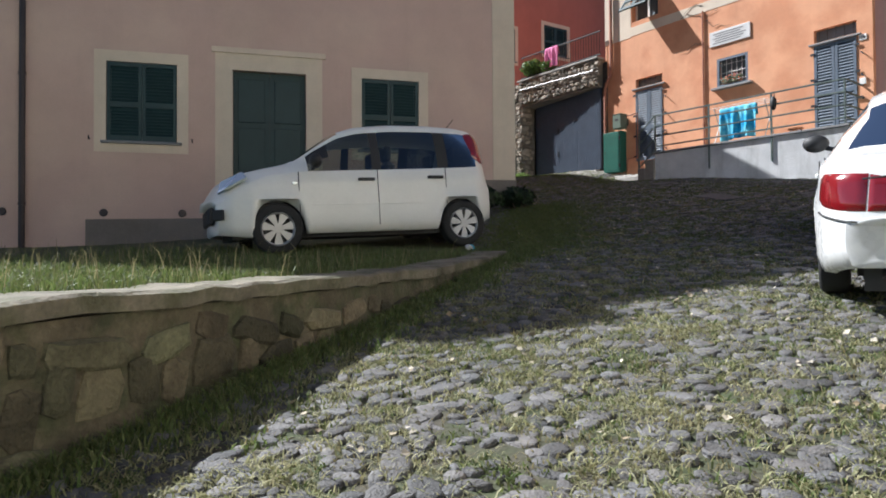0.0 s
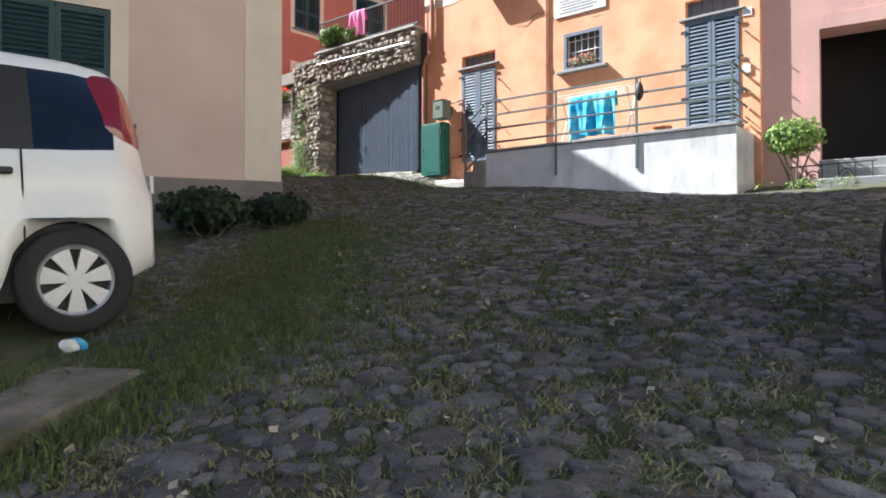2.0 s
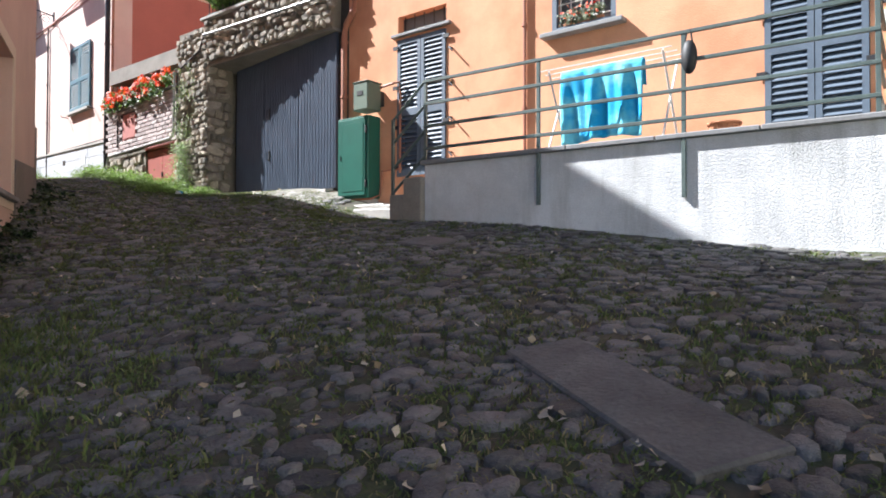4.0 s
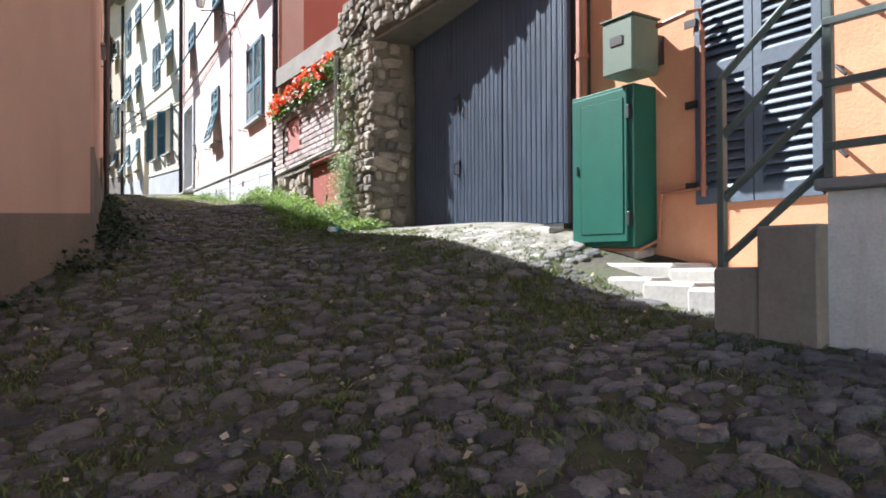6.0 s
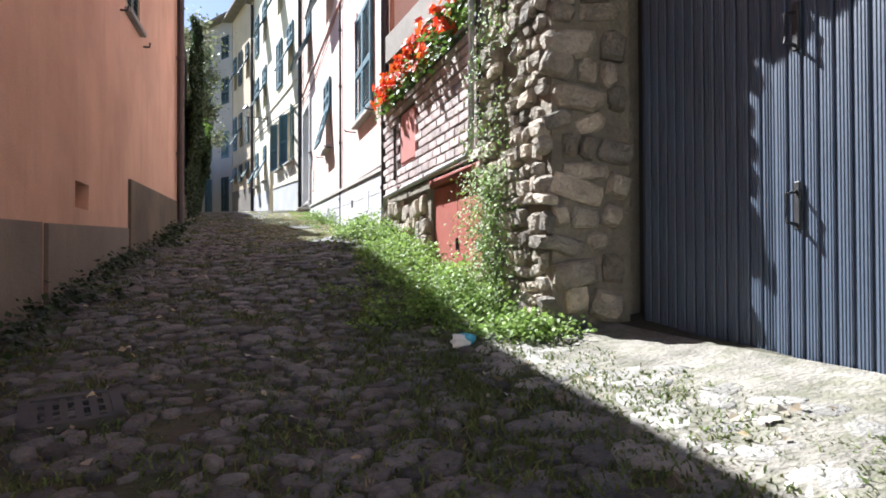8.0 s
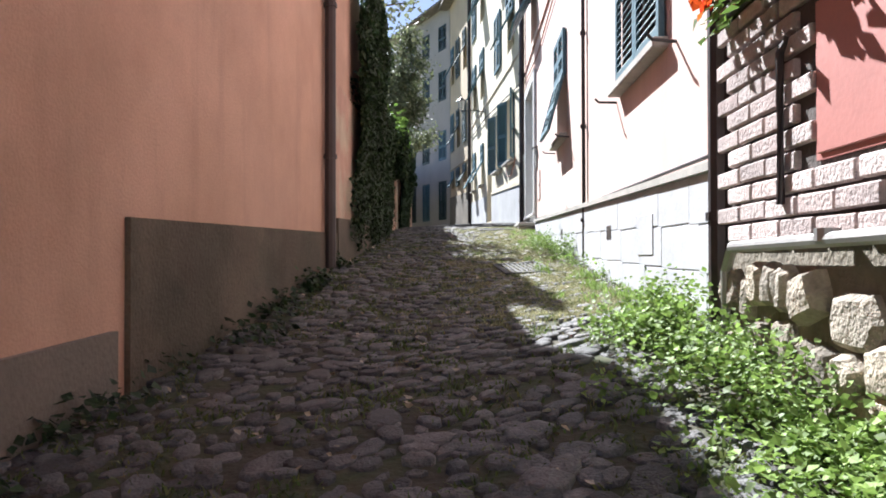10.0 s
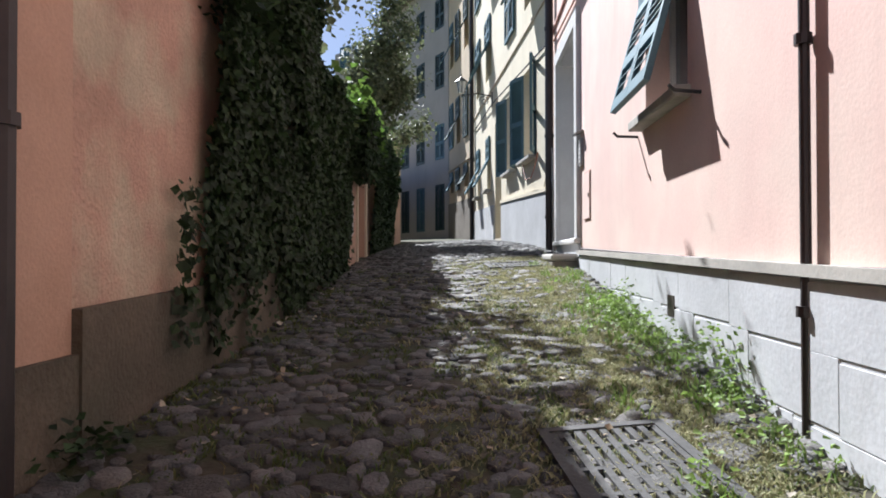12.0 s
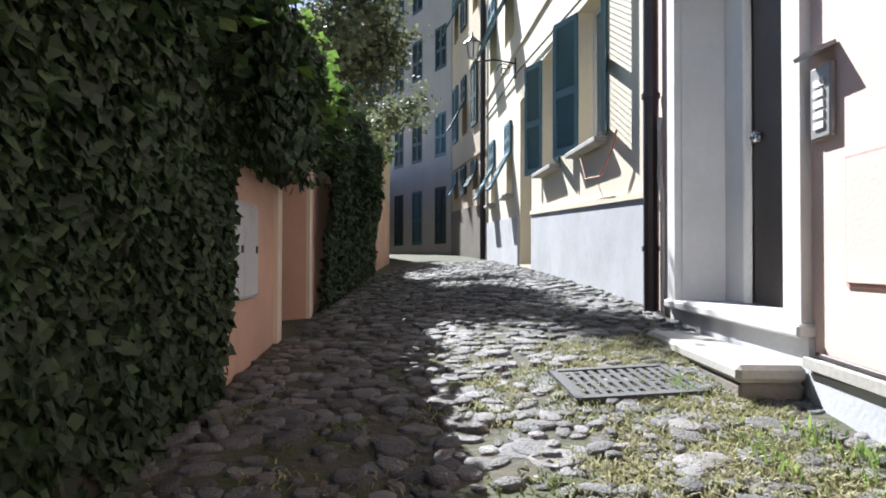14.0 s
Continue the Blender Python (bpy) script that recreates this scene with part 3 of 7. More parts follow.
def roof(name, corners, z, rise, material=TILE_ROOF, eave=0.3, label="slate roof with overhanging eaves"):
    c = Vector((sum(p[0] for p in corners) / len(corners), sum(p[1] for p in corners) / len(corners)))
    bm = bmesh.new()
    out = []
    for x, y in corners:
        d = (Vector((x, y)) - c).normalized() * eave
        out.append((x + d.x, y + d.y))
    lo = [bm.verts.new((x, y, z)) for x, y in out]
    hi = [bm.verts.new((x, y, z + 0.1)) for x, y in out]
    top = bm.verts.new((c.x, c.y, z + rise))
    bm.faces.new(lo)
    for i in range(len(lo)):
        j = (i + 1) % len(lo)
        bm.faces.new((lo[i], lo[j], hi[j], hi[i]))
        bm.faces.new((hi[i], hi[j], top))
    return tagged(part(name, bm, material), label, "roof", kind="structure")


roof("roof_salmon", [A_A, A_B, (9.97, 11.85), (-1.5, 16.4)], 11.86, 0.12, eave=0.03)
roof("roof_salmon_side", [(9.9, 11.7), B_B, (6.0, 17.2), (4.0, 14.5)], 10.0, 0.4, eave=0.0)
roof("roof_peach", [L_A, L_B, (7.5, 25.0), (6.5, 16.5)], 8.9, 0.5, eave=0.02)
roof("roof_orange", [O_A, O_B, (21, 5.6), (21, 12.7)], 12.5, 1.5)
roof("roof_rose", [P_A, P_B, (21.5, 20.3), (22.3, 32)], 13.0, 1.6, eave=0.35)
roof("roof_yellow", [Y_A, Y_B, (22.5, 32.2), (22.2, 42)], 15.2, 1.6, eave=0.55)
roof("roof_sand", [S_A, S_B, (22.2, 42.1), (21, 46.4)], 15.6, 1.6, eave=0.55)
roof("roof_grey", [E_A, E_B, (21.0, 46.6), (18, 52.5)], 15.8, 1.5, eave=0.6)
roof("roof_dusty", [C_A, C_B, (22, 1), (22, 5.5)], 12.0, 1.4)

# ---- plinths, bands and trims ----


def strip(name, a, b, x0, x1, z0, z1, proud, material, label, category="trim", depth=0.0, bevel=0.006):
    ob = part(name, boxed(x0, x1, -proud, depth, z0, z1, bevel=bevel), material)
    ob.matrix_world = wall_frame(a, b)
    return tagged(ob, label, category, kind="structure")


def sloped_strip(name, a, b, x0, x1, zb0, zb1, zt0, zt1, proud, material, label):
    """A band along a wall whose lower and upper edges slope."""
    bm = bmesh.new()
    c = [(x0, zb0), (x1, zb1), (x1, zt1), (x0, zt0)]
    f = [bm.verts.new((x, -proud, z)) for x, z in c]
    k = [bm.verts.new((x, 0.0, z)) for x, z in c]
    bm.faces.new(f)
    for i in range(4):
        j = (i + 1) % 4
        bm.faces.new((f[i], f[j], k[j], k[i]))
    ob = part(name, bm, material)
    ob.matrix_world = wall_frame(a, b)
    return tagged(ob, label, "trim", kind="structure")


sloped_strip("plinth_salmon_front", A_A, A_B, 4.3, 8.0, 0.6, 0.8, 2.05, 2.12, 0.03, PLINTH, "stained grey cement plinth of the salmon house")
sloped_strip("plinth_salmon_corner", A_A, A_B, 9.6, length(A_A, A_B), 1.2, 1.4, 2.88, 2.92, 0.03, PLINTH, "grey cement plinth at the house corner")
sloped_strip("plinth_salmon_side", B_A, B_B, 0.0, 2.1, 1.5, 2.2, 2.95, 3.4, 0.025, PLINTH, "grey cement plinth of the side wall")
sloped_strip("plinth_salmon_side_upper", B_A, B_B, 3.6, length(B_A, B_B), 2.2, 3.0, 3.86, 3.98, 0.025, PLINTH, "grey cement plinth of the side wall")
sloped_strip("plinth_peach_first", L_A, L_B, 0.02, 2.78, 3.0, 3.4, 4.53, 4.60, 0.03, PLINTH, "damp grey cement plinth along the lane")
sloped_strip("plinth_peach_second", L_A, L_B, 2.9, 5.48, 3.4, 3.9, 4.60, 4.68, 0.03, PLINTH, "damp grey cement plinth along the lane")
sloped_strip("plinth_peach_third", L_A, L_B, 5.58, length(L_A, L_B), 3.9, 4.3, 5.2, 5.26, 0.03, PLINTH_DAMP, "damp grey cement plinth along the lane")
sloped_strip("plinth_ivy_wall", I_A, I_B, 0.0, length(I_A, I_B), 4.2, 4.6, 5.42, 5.6, 0.04, PLINTH_DAMP, "damp cement plinth under the ivy")
strip("trim_salmon_corner", A_A, A_B, length(A_A, A_B) - 0.48, length(A_A, A_B), 2.92, 13.1, 0.012, CREAM, "painted cream corner band")
LP = length(P_A, P_B)
sloped_strip("plinth_rose_house_left", P_A, P_B, 0.0, portal[0] - 0.2, 4.8, 4.8, 5.62, 5.62, 0.02, PLINTH_W, "pale stone plinth of the rose house")
sloped_strip("plinth_rose_house", P_A, P_B, portal[1] + 0.2, LP, 4.6, 3.9, 5.64, 5.44, 0.03, PLINTH_W, "pale stone plinth of the rose house")
sloped_strip("trim_rose_band", P_A, P_B, portal[1] + 0.2, LP, 5.64, 5.44, 5.685, 5.485, 0.06, SLAB, "thin stone string course above the plinth")
sloped_strip("plinth_yellow_house", Y_A, Y_B, 0.0, yel_d[0] - 0.1, 4.8, 4.8, 6.95, 6.85, 0.03, PLINTH_W, "pale stone plinth of the yellow house")
sloped_strip("plinth_yellow_house_right", Y_A, Y_B, yel_d[1] + 0.1, length(Y_A, Y_B), 4.8, 4.8, 6.8, 6.62, 0.03, PLINTH_W, "pale stone plinth of the yellow house")
sloped_strip("trim_yellow_band", Y_A, Y_B, yel_d[1] + 0.1, length(Y_A, Y_B), 6.8, 6.62, 6.86, 6.68, 0.05, YELLOW, "painted string course of the yellow house")
sloped_strip("plinth_sand_house", S_A, S_B, 0.0, length(S_A, S_B), 5.0, 5.0, 7.5, 7.4, 0.03, PLINTH, "brown stained plinth of the sand house")
strip("trim_sand_course", S_A, S_B, 0.0, length(S_A, S_B), 8.62, 8.7, 0.04, SAND, "thin string course of the sand house")
strip("trim_rose_cornice", P_A, P_B, 0.0, LP, 8.95, 9.0, 0.03, ROSE_C, "thin rose moulding between the storeys")
strip("trim_yellow_cornice", Y_A, Y_B, 0.0, length(Y_A, Y_B), 9.65, 9.72, 0.03, CREAM, "thin cream moulding between the storeys")
strip("trim_orange_corner", O_A, O_B, 0.0, 0.9, 7.35, 12.4, 0.008, CREAM, "cream painted corner of the upper storey", bevel=0.0)
strip("trim_orange_band", O_A, O_B, 0.9, length(O_A, O_B), 7.38, 7.62, 0.008, CREAM, "cream painted band between the storeys", bevel=0.0)


def surround(name, a, b, o, width, proud, material, label, sill=True, bottom=True):
    """A painted border round an opening, with a sill."""
    x0, x1, z0, z1 = o
    w = width
    bm = bmesh.new()
    box(bm, x0 - w, x0, -proud, 0, z0 - (w if bottom else 0), z1 + w)
    box(bm, x1, x1 + w, -proud, 0, z0 - (w if bottom else 0), z1 + w)
    box(bm, x0, x1, -proud, 0, z1, z1 + w)
    if bottom:
        box(bm, x0, x1, -proud, 0, z0 - w, z0)
    ob = part(name, bm, material)
    ob.matrix_world = wall_frame(a, b)
    tagged(ob, label, "window frame", kind="structure")
    if sill:
        s = part("window_sill", boxed(x0 - 0.08, x1 + 0.08, -0.07, 0.05, z0 - 0.045, z0 + 0.005, bevel=0.008), SLATE, None)
        s.matrix_world = wall_frame(a, b)
        tagged(s, "grey slate window sill", "sill", kind="structure")
    return ob


surround("trim_window_salmon_1", A_A, A_B, win1, 0.19, 0.012, CREAM, "cream painted window border")
surround("trim_window_salmon_2", A_A, A_B, win2, 0.19, 0.012, CREAM, "cream painted window border")
surround("trim_door_salmon", A_A, A_B, door_a, 0.3, 0.014, CREAM, "cream painted door border", sill=False, bottom=False)
strip("trim_door_salmon_head", A_A, A_B, door_a[0] - 0.36, door_a[1] + 0.36, 5.1, 5.2, 0.05, CREAM, "cream moulded door head")
for k, o in enumerate(ups_a[:2]):
    surround("trim_window_salmon_up_%d" % k, A_A, A_B, o, 0.19, 0.012, CREAM, "cream painted window border")
surround("trim_niche_salmon", B_A, B_B, niche_b, 0.13, 0.012, CREAM, "cream painted window border")
surround("trim_window_peach", L_A, L_B, win_l, 0.02, 0.01, CREAM, "cream window border")
surround("trim_gate_lane", (12.99, 31.35), J_B, gate_j, 0.12, 0.03, CREAM, "pale stone gate frame", sill=False, bottom=False)
surround("trim_portal_rose", P_A, P_B, portal, 0.17, 0.05, MARBLE, "white marble portal frame", sill=False, bottom=False)
surround("trim_arch_dusty", C_A, C_B, arch_c, 0.2, 0.03, ROSE_C, "rendered arch border", sill=False, bottom=False)
for o in red_o:
    surround("trim_window_red", R_A, R_B, o, 0.15, 0.02, CREAM, "cream painted window border")


# ---- shutters, windows and doors ----
def leaf(parent, x0, x1, z0, z1, material, m=Matrix(), slats=True, pitch=0.055, depth=0.04):
    """One louvred shutter leaf, hung in its own frame: stiles, rails and slats, as one mesh under the window."""
    bm = bmesh.new()
    s = 0.055
    box(bm, x0, x0 + s, -depth, 0, z0, z1)
    box(bm, x1 - s, x1, -depth, 0, z0, z1)
    mid = z0 + (z1 - z0) * 0.46
    for za, zb in ((z0, z0 + 0.09), (mid - 0.045, mid + 0.045), (z1 - 0.07, z1)):
        box(bm, x0 + s, x1 - s, -depth, 0, za, zb)
    for za, zb in ((z0 + 0.09, mid - 0.045), (mid + 0.045, z1 - 0.07)):
        n = max(3, int((zb - za) / pitch))
        for i in range(n):
            zc = za + (i + 0.5) * (zb - za) / n
            h = (zb - za) / n * 0.5
            v = [bm.verts.new(p) for p in ((x0 + s, -depth * 0.95, zc - h), (x1 - s, -depth * 0.95, zc - h), (x1 - s, -0.004, zc + h * 0.7), (x0 + s, -0.004, zc + h * 0.7))]
            bm.faces.new(v)
            w = [bm.verts.new(p.co + Vector((0, 0, 0.008))) for p in v]
            bm.faces.new(w)
            bm.faces.new((v[0], v[1], w[1], w[0]))
    bmesh.ops.transform(bm, matrix=m, verts=bm.verts)
    return part("shutter", bm, material, parent)


def dark_back(parent, o, y=0.36):
    x0, x1, z0, z1 = o
    return part("pane", boxed(x0, x1, 0.2, 0.212, z0, z1), PANE, parent)


def casement(parent, o, material=WHITE_PAINT):
    x0, x1, z0, z1 = o
    bm = bmesh.new()
    for a, b, c, d in ((x0, x0 + 0.05, z0, z1), (x1 - 0.05, x1, z0, z1), (x0, x1, z0, z0 + 0.05), (x0, x1, z1 - 0.05, z1), ((x0 + x1) / 2 - 0.035, (x0 + x1) / 2 + 0.035, z0, z1)):
        box(bm, a, b, 0.17, 0.225, c, d)
    part("window_frame", bm, material, parent)


def window(a, b, o, material, mode, label, tilt=28, glazed=True):
    """A shuttered window. mode: closed, open (leaves against the wall), tilted (leaves' lower halves pushed out)."""
    x0, x1, z0, z1 = o
    e = thing("window", wall_frame(a, b), label, "window")
    mid = (x0 + x1) / 2
    if glazed:
        dark_back(e, o)
        casement(e, o)
    if mode == "closed":
        leaf(e, x0 + 0.01, mid - 0.004, z0 + 0.01, z1 - 0.01, material, Matrix.Translation((0, 0.045, 0)))
        leaf(e, mid + 0.004, x1 - 0.01, z0 + 0.01, z1 - 0.01, material, Matrix.Translation((0, 0.045, 0)))
    elif mode == "proud":
        leaf(e, x0 - 0.03, mid - 0.004, z0 - 0.02, z1 + 0.02, material, Matrix.Translation((0, -0.015, 0)))
        leaf(e, mid + 0.004, x1 + 0.03, z0 - 0.02, z1 + 0.02, material, Matrix.Translation((0, -0.015, 0)))
    elif mode == "open":
        w = mid - x0
        leaf(e, 0, w, z0, z1, material, Matrix.Translation((x0, -0.02, 0)) @ Matrix.Rotation(radians(-168), 4, "Z"))
        leaf(e, -w, 0, z0, z1, material, Matrix.Translation((x1, -0.02, 0)) @ Matrix.Rotation(radians(168), 4, "Z"))
    elif mode == "ajar":
        w = mid - x0
        leaf(e, 0, w, z0, z1, material, Matrix.Translation((x0, -0.02, 0)) @ Matrix.Rotation(radians(-160), 4, "Z"))
        leaf(e, -w, 0, z0, z1, material, Matrix.Translation((x1, -0.02, 0)) @ Matrix.Rotation(radians(160), 4, "Z"))
    else:
        zh = z0 + (z1 - z0) * 0.56
        for u, v in ((x0, mid - 0.004), (mid + 0.004, x1)):
            leaf(e, u, v, zh, z1, material, Matrix.Translation((0, -0.01, 0)))
            leaf(e, u, v, z0 - zh, 0, material, Matrix.Translation((0, -0.02, zh)) @ Matrix.Rotation(radians(-tilt), 4, "X"))
    return e


def hooks(a, b, o, z):
    """The little iron stays that hold a shutter back."""
    for k, x in enumerate((o[0] - 0.26, o[1] + 0.26)):
        ob = part("shutter_stay", tubed([(x, 0.02, z), (x, -0.07, z), (x, -0.075, z + 0.05)], 0.012, 6), IRON)
        ob.matrix_world = wall_frame(a, b)
        tagged(ob, "small black iron shutter stay on the wall", "bracket", "shutter stays")


for o in (win1, win2):
    window(A_A, A_B, o, SHUT_GREEN, "closed", "window with closed dark green louvred shutters")
    hooks(A_A, A_B, o, o[2] + 0.02)
for o in ups_a:
    window(A_A, A_B, o, SHUT_GREEN, "closed", "upper window with closed dark green louvred shutters")


def double_door(name, a, b, o, material, label, y=0.12, planks=0):
    x0, x1, z0, z1 = o
    e = thing(name, wall_frame(a, b), label, "door")
    mid = (x0 + x1) / 2
    for u, v in ((x0 + 0.01, mid - 0.003), (mid + 0.003, x1 - 0.01)):
        bm = bmesh.new()
        box(bm, u, v, y, y + 0.05, z0 + 0.01, z1)
        n = 3
        for i in range(n):
            za = z0 + 0.12 + i * (z1 - z0 - 0.15) / n
            box(bm, u + 0.08, v - 0.08, y - 0.018, y, za, za + (z1 - z0 - 0.15) / n - 0.1, bevel=0.01)
        part("door_leaf", bm, material, e)
    kb = bmesh.new()
    bmesh.ops.create_uvsphere(kb, u_segments=10, v_segments=6, radius=0.03, matrix=Matrix.Translation((mid + 0.08, y - 0.05, z0 + 1.0)))
    part("door_knob", kb, RIM_ALLOY, e, "round metal knob")
    return e


double_door("front_door", A_A, A_B, door_a, SHUT_GREEN, "tall dark green panelled front door in a cream border")
# recessed blank opening of the side wall
e = thing("wall_niche", wall_frame(B_A, B_B), "shaded recess with a slate sill in the side wall", "niche", kind="structure")
part("back_panel", boxed(niche_b[0], niche_b[1], 0.3, 0.34, niche_b[2], niche_b[3]), PINK_A, e)
for o in vents_l:
    v = thing("wall_vent", wall_frame(L_A, L_B), "square recessed wall vent with thin slats", "vent", "lane wall vents")
    # dark sheet stands in for the unlit space behind the slats
    part("backing", boxed(o[0], o[1], 0.15, 0.17, o[2], o[3]), WOOD_HOLE_DARK, v)
    for i in range(7):
        z = o[2] + 0.02 + i * (o[3] - o[2] - 0.03) / 7
        part("slat", boxed(o[0] + 0.02, o[1] - 0.06, 0.10, 0.13, z, z + 0.014), PEACH, v)
window(L_A, L_B, win_l, SHUT_GREEN, "closed", "small upper window with dark shutters")
hooks(L_A, L_B, win_l, 6.85)
for o, md in ((rose_w1, "open"), (rose_w2, "tilted")):
    window(P_A, P_B, o, SHUT_TEAL, "proud" if md == "open" else md, "window with blue-green louvred shutters" + (" pushed out at the bottom" if md == "tilted" else ", closed"), tilt=15)
    s = part("stone_sill", boxed(o[0] - 0.12, o[1] + 0.06, -0.10, 0.02, o[2] - 0.08, o[2] - 0.01, bevel=0.01), SLAB)
    s.matrix_world = wall_frame(P_A, P_B)
    tagged(s, "thick stone window sill", "sill", kind="structure")
    for x, sg in ((o[0] - 0.22, -1), (o[1] + 0.22, 1)):
        r = part("clothes_line_arm", tubed([(x, 0.02, o[2] - 0.1), (x + sg * 0.02, -0.15, o[2] - 0.09), (x + sg * 0.02, -0.18, o[2] - 0.06)], 0.011, 6), IRON)
        r.matrix_world = wall_frame(P_A, P_B)
        tagged(r, "thin iron clothes line arm under a window", "bracket", "clothes line arms")
for o in rose_up:
    window(P_A, P_B, o, SHUT_TEAL, "tilted", "upper window with blue-green shutters pushed out")
for k, o in enumerate(yel_w):
    window(Y_A, Y_B, o, SHUT_TEAL, "ajar" if k < 2 else "tilted", "window with blue-green shutters standing open" if k < 2 else "window with blue-green shutters pushed out")
    s = part("stone_sill", boxed(o[0] - 0.1, o[1] + 0.1, -0.14, 0.02, o[2] - 0.07, o[2] - 0.01, bevel=0.01), SLAB)
    s.matrix_world = wall_frame(Y_A, Y_B)
    tagged(s, "stone window sill", "sill", kind="structure")
for k, o in enumerate(yel_up):
    window(Y_A, Y_B, o, SHUT_TEAL, ("tilted", "proud", "tilted")[k % 3], "upper window with blue-green louvred shutters")
for k, o in enumerate(san_o):
    window(S_A, S_B, o, SHUT_GREEN if k % 3 else SHUT_TEAL, "proud" if k % 2 else "tilted", "window of the sand house with dark shutters")
for k, o in enumerate(grey_o):
    window(E_A, E_B, o, SHUT_TEAL if k % 5 == 2 else SHUT_GREEN, "closed", "window of the grey house with dark shutters")
for o in end_o:
    window((9.0, 60.0), (12.1, 57.1), o, SHUT_TEAL, "closed", "far window with closed shutters")
for o in red_o:
    window(R_A, R_B, o, SHUT_GREEN, "closed", "window with dark shutters in the red gable")
for z in (2.2, 5.4):
    for x in (3.0, 7.5, 12.0, 16.5, 21.0):
        window((18.0, -6.5), (-9.0, -9.5), (x, x + 1.1, z, z + 1.5), SHUT_GREEN, "closed", "window with closed green shutters across the square")
double_door("house_door", Y_A, Y_B, yel_d, WOOD_HOLE_DARK, "dark wooden house door in the yellow front", 0.2)
# orange house
for nm, o, t in (("terrace_door", do1, tr1), ("terrace_door", do2, tr2)):
    e = thing(nm, wall_frame(O_A, O_B), "slate blue double door with closed louvred shutters", "door", "doors of the orange house")
    mid = (o[0] + o[1]) / 2
    leaf(e, o[0] + 0.005, mid - 0.004, o[2], o[3], SHUT_BLUE, Matrix.Translation((0, 0.02, 0)), pitch=0.06)
    leaf(e, mid + 0.004, o[1] - 0.005, o[2], o[3], SHUT_BLUE, Matrix.Translation((0, 0.02, 0)), pitch=0.06)
    part("door_backing", boxed(o[0], o[1], 0.15, 0.19, o[2], o[3]), WOOD_HOLE_DARK, e)
    tb = bmesh.new()
    box(tb, t[0], t[1], 0.12, 0.14, t[2], t[3])
    part("transom_pane", tb, PANE, e)
    gr = bmesh.new()
    for i in range(5):
        x = t[0] + (i + 0.5) * (t[1] - t[0]) / 5
        tube(gr, [(x, 0.06, t[2]), (x, 0.06, t[3])], 0.008, 5)
    part("transom_grille", gr, IRON, e)
    for k in range(4):
        z = o[2] + 0.1 + k * 0.55
        for x, sg in ((o[0] - 0.02, -1), (o[1] + 0.02, 1)):
            hb = bmesh.new()
            box(hb, x - 0.045, x + 0.045, -0.035, -0.02, z, z + 0.05)
            part("hinge", hb, IRON, e)
    st = part("lintel_ledge", boxed(o[0] - 0.09, o[1] + 0.09, -0.06, 0.02, t[2] - 0.06, t[2] - 0.02, bevel=0.006), SLATE, e)
    for k in range(4):
        z = o[2] + 0.25 + k * 0.45
        hk = part("shutter_stay", tubed([(o[1] + 0.1 + (k % 2) * 0.0, 0.02, z), (o[1] + 0.1, -0.07, z), (o[1] + 0.16, -0.08, z - 0.06)], 0.012, 5), IRON, e)
for o in (o_up, o_up2):
    window(O_A, O_B, o, SHUT_GREEN, "tilted", "upper window with dark green shutters pushed out", tilt=38)
w = thing("window_barred", wall_frame(O_A, O_B), "small window with white bars and a slate sill", "window")
part("pane", boxed(sw[0], sw[1], 0.2, 0.212, sw[2], sw[3]), PANE, w)
part("window_frame", wall_mesh(sw[0], sw[1], sw[2], sw[3], 0.05, ((sw[0] + 0.06, sw[1] - 0.06, sw[2] + 0.06, sw[3] - 0.06),), 0.0), SHUT_BLUE, w)
for i in range(6):
    x = sw[0] + (i + 0.5) * (sw[1] - sw[0]) / 6
    part("bar", tubed([(x, 0.09, sw[2]), (x, 0.09, sw[3])], 0.008, 5), WHITE_PAINT, w)
for i in range(3):
    z = sw[2] + (i + 0.7) * (sw[3] - sw[2]) / 3.4
    part("bar", tubed([(sw[0], 0.085, z), (sw[1], 0.085, z)], 0.008, 5), WHITE_PAINT, w)
part("window_sill", boxed(sw[0] - 0.1, sw[1] + 0.12, -0.12, 0.04, sw[2] - 0.06, sw[2] - 0.005, bevel=0.008), SLATE, w)
# ---- cars ----
def curve(points):
    xs = [p[0] for p in points]
    zs = [p[1] for p in points]
    order = np.argsort(xs)
    return lambda x: float(np.interp(x, np.array(xs)[order], np.array(zs)[order]))


def smooth_curve(points):
    f = curve(points)
    return lambda x: (f(x - 0.05) + 2 * f(x) + f(x + 0.05)) / 4


